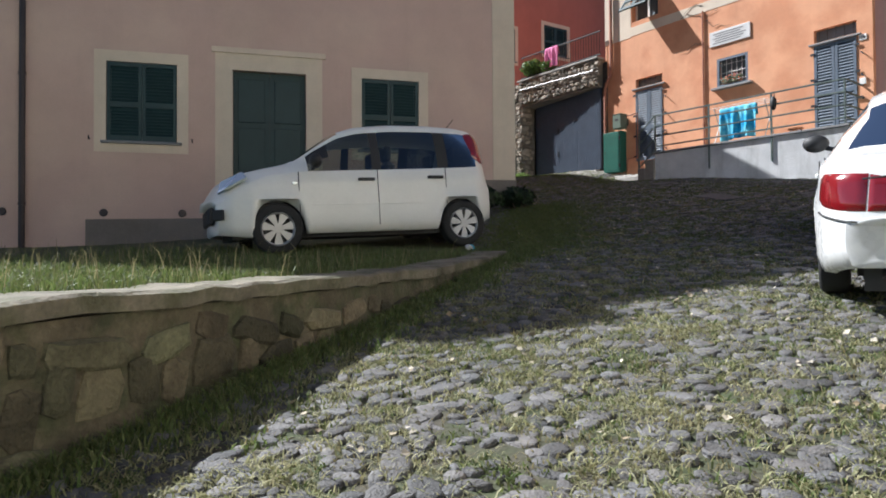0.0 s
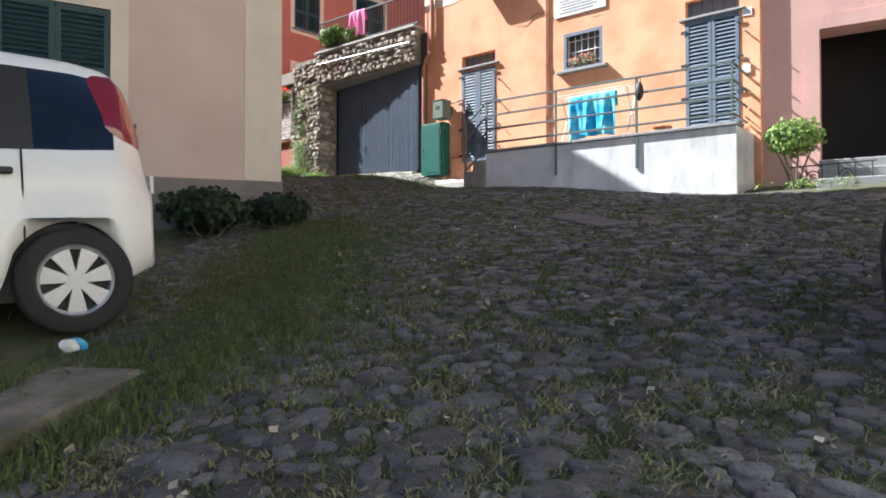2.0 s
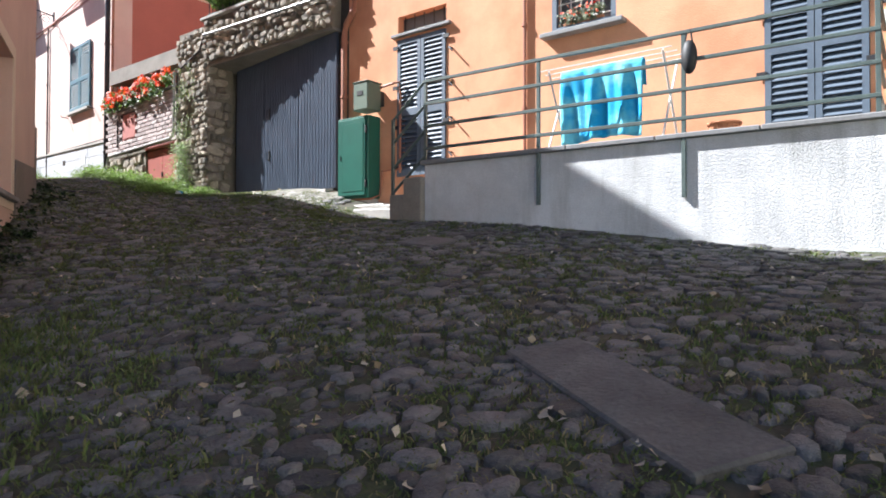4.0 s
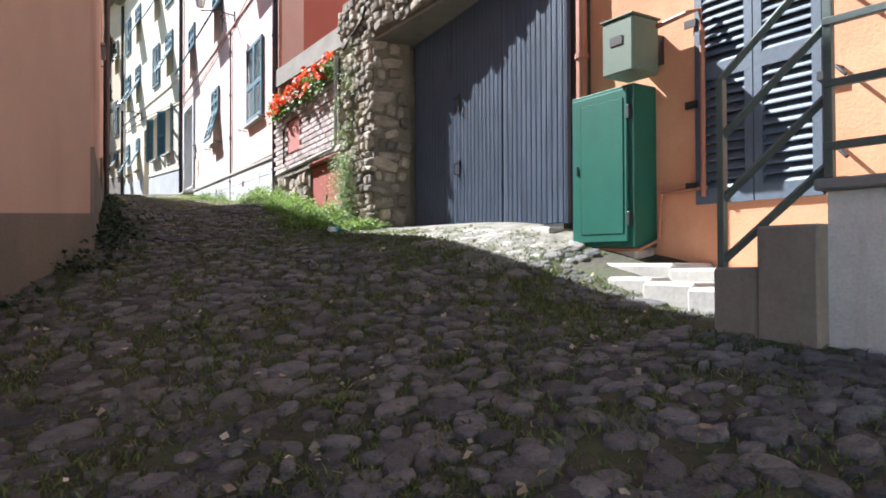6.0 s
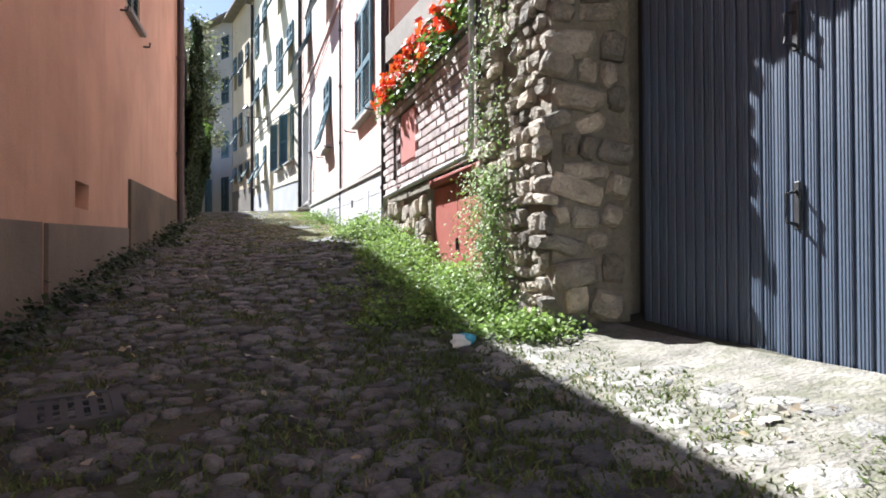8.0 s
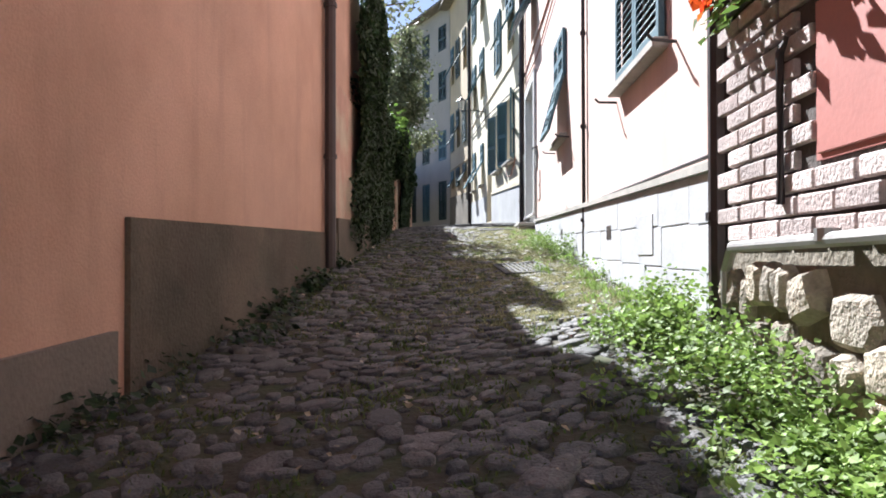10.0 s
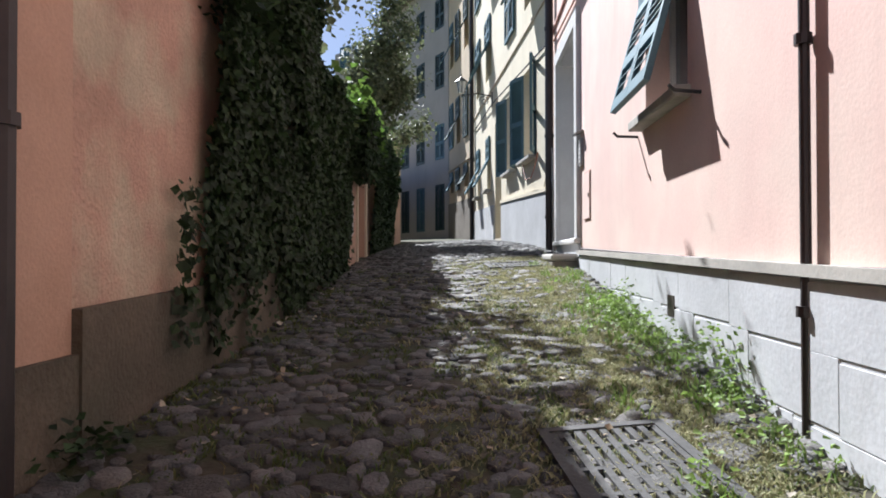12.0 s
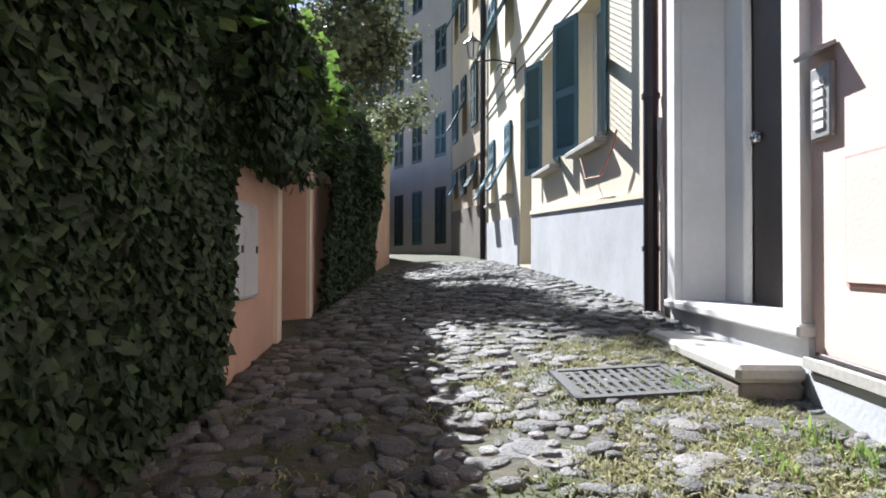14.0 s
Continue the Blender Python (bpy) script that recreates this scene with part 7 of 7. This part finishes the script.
# leafy weeds along the sunny foot of the walls
rng = random.Random(51)
wd = []


def weed_clump(x, y, r, h, n):
    z = gz(x, y)
    for _ in range(n):
        a, q = rng.random() * 6.283, rng.random() ** 0.5 * r
        wd.append(((x + q * math.cos(a), y + q * math.sin(a), z + h * rng.random() ** 0.7 * (1 - 0.6 * (q / r) ** 2)), (rng.gauss(0, 0.4), rng.gauss(0, 0.4), 1)))


for _ in range(150):
    y = rng.uniform(15.75, 20.9)
    w = 0.25 if y < 16.4 else 0.5 if y < 18.4 else 0.3
    right = 14.62 if y < 17 else 14.68 + (y - 17) * 0.07
    x = right - abs(rng.gauss(0, 0.5)) * w * 1.3 - 0.05
    weed_clump(x, y, rng.uniform(0.1, 0.25), rng.uniform(0.07, 0.32 if y > 16.3 else 0.16), 135)
for _ in range(20):
    y = rng.uniform(21, 29)
    weed_clump(15.08 + 0.068 * (y - 20.35) - abs(rng.gauss(0, 0.16)) - 0.04, y, rng.uniform(0.07, 0.16), rng.uniform(0.05, 0.26), 34)
for _ in range(26):
    y = rng.uniform(24.8, 27.3)
    weed_clump(15.35 - abs(rng.gauss(0, 0.15)), y, rng.uniform(0.1, 0.2), rng.uniform(0.1, 0.3), 45)
for _ in range(14):
    weed_clump(14.0 + rng.uniform(-0.2, 0.7), 5.4 + rng.uniform(-0.9, 0.5), 0.15, 0.15, 40)
leaves("weeds", wd, WEED, 0.028, "bright green leafy weeds along the sunny wall foot", "weeds", seed=52, droop=0.0, aspect=0.5)
cl = []
for k in range(6200):
    y = rng.gauss(16.72, 0.16) if k < 4400 else min(17.02, rng.gauss(16.75, 0.22))
    z = 3.95 + 1.0 * rng.random() ** 1.2 if k < 4400 else 5.0 + 1.35 * rng.random()
    if k >= 4400 and noise.noise(Vector((y * 5, z * 3, 1.0))) < -0.05:
        continue
    cl.append(((14.62 - abs(rng.gauss(0.05, 0.07)) * (1.2 - 0.4 * (z - 4)), y + 0.2 * noise.noise(Vector((0, z * 2, 0))), z), (-1, 0, 0.4)))
leaves("climbing_shrub", cl, WEED, 0.019, "straggling pale climber on the stone pillar", "climber", seed=53)
sh = []
for _ in range(70):
    t = rng.random()
    p0 = (11.52 + 1.14 * t, 15.0 + 9.5 * t) if rng.random() < 0.7 else (9.13 + 2.39 * t, 10.15 + 4.85 * t)
    o = abs(rng.gauss(0.1, 0.12))
    x, y = p0[0] + o, p0[1] - o * 0.3
    z = gz(x, y)
    for _k in range(40):
        sh.append(((x + rng.gauss(0, 0.09), y + rng.gauss(0, 0.12), z + abs(rng.gauss(0, 0.06))), (0.3, 0, 1)))
leaves("shade_weeds", sh, IVY, 0.045, "dark low weeds along the shaded wall foot", "weeds", seed=54, droop=0.0)


# grass
def scatter(count, sample, seed):
    r = np.random.RandomState(seed)
    xy = sample(r, count)
    return xy, ground_z(xy[:, 0], xy[:, 1]) - 0.012


def lawn(r, n):
    u, v = r.uniform(0.0, 10.9, n), 0.32 + np.abs(r.normal(0, 1, n)) * 2.6
    return np.c_[RW_A[0] + RW_D.x * u - RW_D.y * v, RW_A[1] + RW_D.y * u + RW_D.x * v]


LR_V = length(RW_A, RW_B) + 0.6


def path_near(r, n, spread, lo=0.0, hi=1.0, clumps=400):
    """Tufts beside the line walked."""
    px_ = np.array([q[1] for q in ROWS])
    py_ = np.array([q[2] for q in ROWS])
    d = np.r_[0, np.cumsum(np.hypot(np.diff(px_), np.diff(py_)))]
    ct = r.uniform(lo * d[-1], hi * d[-1] + 2.5, clumps)
    cx, cy = np.interp(ct, d, px_), np.interp(ct, d, py_)
    cx, cy = cx + r.uniform(-spread, spread, clumps), cy + r.uniform(-spread, spread, clumps)
    k = r.randint(0, clumps, n)
    return np.c_[cx[k] + r.normal(0, 0.06, n), cy[k] + r.normal(0, 0.06, n)]


def in_street(xy):
    x, y = xy[:, 0], xy[:, 1]
    left = np.where(y < 15, 9.13 + (y - 10.15) * 0.493, 11.52 + (y - 15) * 0.12)
    left = np.where(y < 10.15, -50, left)
    left = np.where(y > 24.5, 12.66 + (y - 24.5) * 0.052, left)
    right = np.where(y > 20.35, 15.05 + (y - 20.35) * 0.069, 14.6)
    right = np.where(y < 12.2, 14.0 + (y - 10.7) * 0.14, right)
    right = np.where(y < 10.9, 13.7 + (10.6 - y) * 0.05, right)
    right = np.where(y < 5.6, 14.6, right)
    side = RW_D.x * (y - RW_A[1]) - RW_D.y * (x - RW_A[0])
    return (x > left + 0.03) & (x < right - 0.03) & ((side < -0.05) | (x > 5.4))


def tufts(name, n, spread, lo, hi, height, material, label, seed, clumps, width=0.004, lean=0.8):
    r = np.random.RandomState(seed)
    xy = path_near(r, n, spread, lo, hi, clumps)
    xy = xy[in_street(xy)]
    blades(name, xy, ground_z(xy[:, 0], xy[:, 1]) - 0.01, height, material, label, width, lean, seed)


xy, z = scatter(34000, lawn, 61)
keep = (xy[:, 0] < 8.5) & (xy[:, 1] < 13)
blades("lawn_grass", xy[keep], z[keep], 0.09, GRASS, "short patchy grass on the raised verge", 0.004, 0.6, 61)
xy, z = scatter(900, lawn, 62)
keep = (xy[:, 0] < 4.5) & (xy[:, 1] < 13)
blades("dry_stalks", xy[keep], z[keep], 0.26, STRAW, "dry pale grass stalks on the verge", 0.0025, 0.45, 62)
tufts("grass_tufts", 150000, 3.4, 0.0, 1.0, 0.032, GRASS, "short grass tufts between the cobbles", 63, 3800, 0.0045, 1.3)
tufts("dry_tufts", 26000, 2.8, 0.0, 0.3, 0.03, STRAW, "dry straw-coloured grass between the cobbles", 64, 1500, 0.0035, 1.3)
tufts("dry_wisps", 9000, 2.6, 0.3, 1.0, 0.028, STRAW, "dry straw-coloured wisps between the cobbles", 65, 700, 0.003, 1.5)
tufts("moss_mat", 110000, 3.2, 0.2, 0.62, 0.022, GRASS, "low mossy grass over the shaded cobbles", 74, 5200, 0.0045, 1.4)
tufts("dry_mat", 80000, 3.2, 0.0, 0.10, 0.032, HAY, "matted dry yellow-green grass on the sunny cobbles", 71, 1500, 0.0045, 1.6)
r = np.random.RandomState(66)
fu = r.uniform(0.5, LR_V, 15000)
fo = -0.07 - np.abs(r.normal(0, 0.22, 15000)) * (0.5 + 0.5 * np.sin(fu * 1.9) ** 2)
wx, wy = RW_A[0] + RW_D.x * fu - RW_D.y * fo, RW_A[1] + RW_D.y * fu + RW_D.x * fo
blades("wall_foot_grass", np.c_[wx, wy], ground_z(wx, wy) - 0.01, 0.075, GRASS, "dark rough grass along the foot of the retaining wall", 0.005, 0.7, 73)
fx = path_near(r, 2300, 2.6, 0.05, 1.0, 900)
fx = fx[in_street(fx)]
fz = ground_z(fx[:, 0], fx[:, 1]) + 0.014
leaves("fallen_leaf_bits", [((a, b, c), (0, 0, 1)) for (a, b), c in zip(fx, fz)], FLECK, 0.034, "pale dry leaf bits strewn over the cobbles", "leaf litter", seed=72, droop=0.0)
yy = np.repeat(r.uniform(11.0, 17.5, 330), 40) + r.normal(0, 0.09, 13200)
xx = 13.62 + (yy - 12.5) * 0.11 + np.repeat(r.normal(0, 0.24, 330), 40) + r.normal(0, 0.07, 13200)
blades("shade_grass", np.c_[xx, yy], ground_z(xx, yy) - 0.01, 0.034, GRASS, "soft green grass strip beside the lane", 0.005, 0.8, 66)
tt = r.uniform(0, 1, 26000)
xx = 5.5 + 3.7 * tt + r.normal(0, 0.45, 26000)
yy = 6.0 + 3.6 * tt - np.abs(r.normal(0, 0.55, 26000)) + 0.25
blades("verge_grass", np.c_[xx, yy], ground_z(xx, yy) - 0.01, 0.055, GRASS, "mossy green grass edge below the salmon house", 0.005, 0.8, 68)
tt = np.repeat(r.uniform(0, 1, 1000), 55)
yy = 21.5 + 9.5 * tt + r.normal(0, 0.07, tt.size)
xx = 14.95 + 0.066 * (yy - 21.5) - np.repeat(np.abs(r.normal(0, 0.55, 1000)), 55) + r.normal(0, 0.06, tt.size)
ok = xx < 15.0 + 0.068 * (yy - 20.35)
blades("lane_grass", np.c_[xx, yy][ok], ground_z(xx[ok], yy[ok]) - 0.01, 0.028, HAY, "dry yellow-green grass between the sunny cobbles", 0.005, 1.2, 69)
yy = np.repeat(r.uniform(21, 30, 60), 40) + r.normal(0, 0.1, 2400)
xx = 15.0 + 0.068 * (yy - 20.35) - np.repeat(np.abs(r.normal(0, 0.2, 60)), 40) - np.abs(r.normal(0, 0.06, 2400))
blades("wall_grass", np.c_[xx, yy], ground_z(xx, yy) - 0.01, 0.07, WEED, "green grass along the rose house plinth", 0.005, 0.6, 67)


def litter(x, y, seed, label):
    rg = random.Random(seed)
    e = thing("crumpled_wrapper", Matrix.Translation((x, y, gz(x, y) + 0.02)), label, "litter", "litter")
    for k, mt in enumerate((WHITE_PAINT, TOWEL_BLUE)):
        bm = bmesh.new()
        bmesh.ops.create_icosphere(bm, subdivisions=2, radius=0.045)
        for v in bm.verts:
            v.co = Vector((v.co.x * 1.2, v.co.y * 1.0, v.co.z * 0.8)) * rg.uniform(0.6, 1.25) + Vector((0.045 * k, 0.02 * k, 0.01))
        part("wrap", bm, mt, e)


litter(14.05, 15.9, 1, "crumpled white and blue wrapper on the grass")
litter(5.16, 6.6, 2, "crumpled white and blue wrapper on the verge")
# ---- stones, bricks and cobbles, piece by piece ----
def stone_mesh(w, h, d, rng):
    """One rubble stone: an uneven rounded block, front towards -y."""
    n = 8
    pts = []
    for i in range(n):
        a = 2 * math.pi * (i + rng.uniform(-0.25, 0.25)) / n
        c, s = math.cos(a), math.sin(a)
        k = 1 / max(abs(c), abs(s)) ** 0.72
        pts.append((c * k * w / 2 * rng.uniform(0.88, 1.04), s * k * h / 2 * rng.uniform(0.88, 1.04)))
    verts, faces = [], []
    for s, y in ((1.0, 0.0), (0.97, -d * 0.55), (0.74, -d)):
        for x, z in pts:
            verts.append((x * s, y * rng.uniform(0.8, 1.1), z * s))
    verts.append((0, -d * rng.uniform(0.95, 1.15), 0))
    for r in range(2):
        for i in range(n):
            j = (i + 1) % n
            faces.append((r * n + i, r * n + j, (r + 1) * n + j, (r + 1) * n + i))
    for i in range(n):
        faces.append((2 * n + i, 2 * n + (i + 1) % n, 3 * n))
    me = bpy.data.meshes.new("stone")
    me.from_pydata(verts, [], faces)
    me.materials.append(STONE)
    return me


SHAPES = [stone_mesh(1, 1, 1, random.Random(i)) for i in range(14)]
MOSSY = [stone_mesh(1, 1, 1, random.Random(40 + i)) for i in range(14)]
for me in MOSSY:
    me.materials[0] = STONE_MOSS


def rubble(name, a, b, x0, x1, low, high, row, seed, label, holes=(), depth=0.06, shapes=SHAPES):
    """Courses of uneven stones laid on a wall face."""
    rng = random.Random(seed)
    e = thing(name, wall_frame(a, b), label, "stonework", kind="structure")
    zmin = min(low(x0), low(x1))
    zmax = max(high(x0), high(x1))
    z = zmin
    while z < zmax:
        h = row * rng.uniform(0.7, 1.35)
        x = x0 + rng.uniform(-0.1, 0.0)
        while x < x1:
            w = row * rng.choice((0.7, 1.0, 1.3, 1.7, 2.2)) * rng.uniform(0.85, 1.15)
            cx, cz = x + w / 2, z + h / 2 + rng.uniform(-0.25, 0.25) * h
            x += w
            if cx > x1 - 0.02 or cx < x0 or cz < low(cx) - 0.05 or cz + h * 0.35 > high(cx) or any(q[0] < cx < q[1] and q[2] < cz < q[3] for q in holes):
                continue
            s = new("stone", shapes[rng.randrange(14)])
            s.parent = e
            s.matrix_local = Matrix.Translation((cx, 0.004, cz)) @ Matrix.Rotation(rng.uniform(-0.3, 0.3), 4, "Y") @ Matrix.Diagonal((w * 0.97, depth * rng.uniform(0.6, 1.5), h * 0.97, 1))
        z += h
    return e


# retaining wall below the verge
LR = length(RW_A, RW_B)
wf = wall_frame(RW_A, RW_B)


def rw_point(x):
    p = wf @ Vector((x, -0.06, 0))
    return float(street(np.array([p.x]), np.array([p.y]))[0])


def rw_top(x):
    p = wf @ Vector((x, 0.3, 0))
    return float(terrace(np.array([p.x]), np.array([p.y]))[0]) + 0.02


bm = bmesh.new()
seg = 30
rows_ = []
for i in range(seg + 1):
    x = LR * i / seg
    t = rw_top(x)
    rows_.append([bm.verts.new(p) for p in ((x, 0, rw_point(x) - 0.4), (x, 0, t - 0.09), (x, 0.3, t - 0.09), (x, 0.3, rw_point(x) - 0.4))])
for p, q in zip(rows_, rows_[1:]):
    for k in range(3):
        bm.faces.new((p[k], q[k], q[k + 1], p[k + 1]))
bm.faces.new(rows_[-1])
tagged(placed(part("wall_retaining", bm, MORTAR_MOSS), wf), "mortar core of the rubble retaining wall", "wall", kind="structure")
bm = bmesh.new()
rows_ = []
rng = random.Random(77)
for i in range(61):
    x = LR * i / 60
    t = rw_top(x) + rng.uniform(-0.012, 0.012)
    o = rng.uniform(0.0, 0.03)
    rows_.append([bm.verts.new(p) for p in ((x, -0.025 - o, t - 0.085), (x, -0.03 - o, t - 0.015), (x, -0.01, t), (x, 0.36 + o, t), (x, 0.37, t - 0.06))])
for p, q in zip(rows_, rows_[1:]):
    for k in range(4):
        bm.faces.new((p[k], q[k], q[k + 1], p[k + 1]))
bm.faces.new(rows_[-1])
bm.faces.new(rows_[0])
tagged(placed(part("retaining_wall_coping", bm, COPING_WORN), wf), "crumbling concrete coping on the retaining wall", "coping", kind="structure")
rubble("retaining_wall_stones", RW_A, RW_B, 1.5, LR - 0.1, rw_point, lambda x: rw_top(x) - 0.05, 0.19, 71, "uneven brown mossy rubble stones of the retaining wall", depth=0.038, shapes=MOSSY)
rubble("pillar_stones", PF_A, PF_B, 0.0, 1.12, lambda x: 3.9, lambda x: 6.95, 0.10, 72, "rough sunlit rubble stones of the garage pillar", ((0.3, 0.64, 5.0, 5.78),), depth=0.055)
rubble("reveal_stones", PF_B, (15.06, 15.86), 0.02, 0.42, lambda x: 3.9, lambda x: 6.5, 0.14, 73, "rough shaded stones of the garage reveal", depth=0.05)
rubble("beam_stones", LB_A, LB_B, -0.02, length(LB_A, LB_B) + 0.05, lambda x: 6.26, lambda x: 6.98, 0.10, 74, "rough stones of the beam over the garage", depth=0.055)
rubble("planter_stones", T_A, T_B, 0.0, LB, lambda x: 4.3, lambda x: 5.02, 0.15, 75, "rubble stones below the brick planter", ((rd[0] - 0.03, rd[1] + 0.03, 3, 5.06),), depth=0.05)

# bricks
bw, bh_, bd_ = 0.235, 0.068, 0.03
bm = bmesh.new()
box(bm, -bw / 2, bw / 2, -bd_, 0.0, -bh_ / 2, bh_ / 2, bevel=0.006)
bme = bpy.data.meshes.new("brick")
bm.to_mesh(bme)
bm.free()
bme.materials.append(BRICK)
be = thing("brick_facing", fP, "dusty pink brick facing of the planter", "brickwork", kind="structure")
rng = random.Random(81)
for i in range(12):
    zc = 5.11 + i * 0.0815
    x = -0.12 * (i % 2) + 0.13
    while x < LB - 0.08:
        if not (tx(19.55) - 0.06 < x < tx(18.9) + 0.06 and 5.29 < zc < 5.9):
            s = new("brick", bme)
            s.parent = be
            s.matrix_local = Matrix.Translation((x, rng.uniform(0.0, 0.006), zc + rng.uniform(-0.003, 0.003))) @ Matrix.Rotation(rng.uniform(-0.012, 0.012), 4, "Y")
        x += 0.25

# plinth blocks of the rose house: joints cut between pale blocks
pb_ = thing("plinth_blocks", fP2, "pale stone blocks facing the rose house plinth", "stonework", kind="structure")
rng = random.Random(83)
for r_ in range(3):
    x = portal[1] + 0.22 + (0.3 if r_ % 2 else 0.0)
    while x < LP - 0.1:
        w = rng.uniform(0.5, 0.85)
        x2 = min(x + w, LP - 0.02)
        t = 5.64 - 0.2 * (x - portal[1] - 0.2) / (LP - portal[1] - 0.2)
        z1 = t - 0.02 - r_ * 0.26
        z0 = z1 - 0.252
        part("block", boxed(x + 0.002, x2 - 0.002, -0.034 - rng.uniform(0, 0.003), -0.028, z0 + 0.004, z1, bevel=0.0015), PLINTH_W, pb_)
        x = x2

# sandy bed of the apron, level with its worn stones
bed_v, bed_f = [], []
for i in range(35):
    y = 12.48 + i * 0.1
    x_in = 13.74 + (y - 12.4) * 0.1 + 0.06 * noise.noise(Vector((y * 3, 0, 5)))
    for j in range(9):
        x = x_in + (14.95 - x_in) * j / 8
        bed_v.append((x, y, gz(x, y) + (0.003 if j else -0.02)))
bed_f = [(i * 9 + j, i * 9 + j + 1, i * 9 + j + 10, i * 9 + j + 9) for i in range(34) for j in range(8)]
tagged(raw("apron_bed", bed_v, bed_f, APRON_BED, smooth=True), "pale sandy bed of the garage apron", "paving", kind="structure")

# cobbles
def street_points(spacing, seed):
    r = np.random.RandomState(seed)
    pts = []
    px_ = np.array([q[1] for q in ROWS] + [13.9, 14.1])
    py_ = np.array([q[2] for q in ROWS] + [34.0, 41.0])
    gx, gy = np.meshgrid(np.arange(-4, 16, spacing), np.arange(-4, 41, spacing * 0.86))
    gx = gx + (np.arange(gx.shape[0]) % 2)[:, None] * spacing / 2
    xy = np.c_[gx.ravel(), gy.ravel()] + r.normal(0, spacing * 0.17, (gx.size, 2))
    d = np.full(len(xy), 99.0)
    for ax, ay, bx, by in zip(px_, py_, px_[1:], py_[1:]):
        v = np.array((bx - ax, by - ay))
        t = np.clip(((xy - (ax, ay)) @ v) / max(v @ v, 1e-6), 0, 1)
        d = np.minimum(d, np.hypot(xy[:, 0] - ax - t * v[0], xy[:, 1] - ay - t * v[1]))
    reach = np.where(xy[:, 1] < 9, 3.9, 3.2)
    return xy[(d < reach) & in_street(xy)], r


xy, r = street_points(0.098, 91)
apron = (xy[:, 0] > 13.65) & (xy[:, 1] > 12.3) & (xy[:, 1] < 15.8)
drop = (r.uniform(0, 1, len(xy)) < 0.2) & ~apron
xy = xy[~drop]
n = len(xy)
ang = np.arange(7) * 2 * np.pi / 7
rad = 0.047 * np.clip(r.lognormal(0, 0.34, n), 0.45, 2.1)
stretch = r.uniform(0.68, 1.45, n)
turn = r.uniform(0, np.pi, n)
hgt = r.uniform(-0.004, 0.017, n)
flat = (xy[:, 0] > 13.72 + (xy[:, 1] - 12.4) * 0.1) & (xy[:, 1] > 12.45) & (xy[:, 1] < 15.85)
rad[flat] = 0.085 * r.uniform(0.7, 1.3, flat.sum())
hgt[flat] = r.uniform(0.004, 0.010, flat.sum())
base = ground_z(xy[:, 0], xy[:, 1]) - 0.004
wob = r.uniform(0.84, 1.12, (n, 7))


def ring(scale, dz):
    lx = np.cos(ang)[None] * (rad * stretch)[:, None] * wob * scale
    ly = np.sin(ang)[None] * (rad / stretch)[:, None] * wob * scale
    x = xy[:, :1] + lx * np.cos(turn)[:, None] - ly * np.sin(turn)[:, None]
    y = xy[:, 1:] + lx * np.sin(turn)[:, None] + ly * np.cos(turn)[:, None]
    z = ground_z(x, y) - 0.004 + dz[:, None] + r.uniform(-0.003, 0.003, x.shape)
    return np.stack([x, y, z], -1)


near = (xy[:, 1] > 26.0) & (xy[:, 1] < 29.8) & (xy[:, 0] > 13.3) & (xy[:, 0] < 14.9)
allv = np.concatenate([ring(1.0, -0.02 + 0 * hgt), ring(0.95, hgt * 0.7), ring(0.68, hgt), (np.c_[xy, base + hgt * 1.12])[:, None, :]], 1)
tmpl = []
for q in range(2):
    for i in range(7):
        j = (i + 1) % 7
        tmpl.append((q * 7 + i, q * 7 + j, (q + 1) * 7 + j, (q + 1) * 7 + i))
tri_t = [(14 + i, 14 + (i + 1) % 7, 21) for i in range(7)]
chosen = np.where(near)[0][:300]
pale = np.where(flat)[0]
pale = pale[r.uniform(0, 1, len(pale)) < 0.5]
v = allv[pale].reshape(-1, 3)
off = np.arange(len(pale))[:, None, None] * 22
faces = (off + np.array(tmpl)[None]).reshape(-1, 4).tolist() + (off + np.array(tri_t)[None]).reshape(-1, 3).tolist()
tagged(raw("apron_stones", v.tolist(), faces, APRON, smooth=True), "pale worn flat stones of the garage apron", "paving", kind="stuff")
rest = np.setdiff1d(np.where(~flat)[0], chosen)
v = allv[rest].reshape(-1, 3)
off = np.arange(len(rest))[:, None, None] * 22
faces = (off + np.array(tmpl)[None]).reshape(-1, 4).tolist() + (off + np.array(tri_t)[None]).reshape(-1, 3).tolist()
cob = tagged(raw("cobbles", v.tolist(), faces, COBBLE, smooth=True), "worn grey river cobbles set in earth", "cobbles", kind="stuff")
pav = thing("cobble_paving", Matrix(), "worn rounded cobbles of the lane", "paving", kind="structure")
cob_shapes = []
for q in range(10):
    k = chosen[q]
    me = bpy.data.meshes.new("cobble")
    me.from_pydata((allv[k] - np.r_[xy[k], base[k]]).tolist(), [], tmpl + tri_t)
    me.materials.append(COBBLE_P)
    for p in me.polygons:
        p.use_smooth = True
    cob_shapes.append(me)
rg = random.Random(93)
for k in chosen:
    s = new("cobble", cob_shapes[rg.randrange(10)])
    s.parent = pav
    f = rad[k] / 0.047
    s.matrix_local = Matrix.Translation((xy[k][0], xy[k][1], base[k])) @ Matrix.Rotation(rg.uniform(0, 0.7), 4, "Z") @ Matrix.Diagonal((min(f, 1.15), min(f, 1.15), 1, 1))
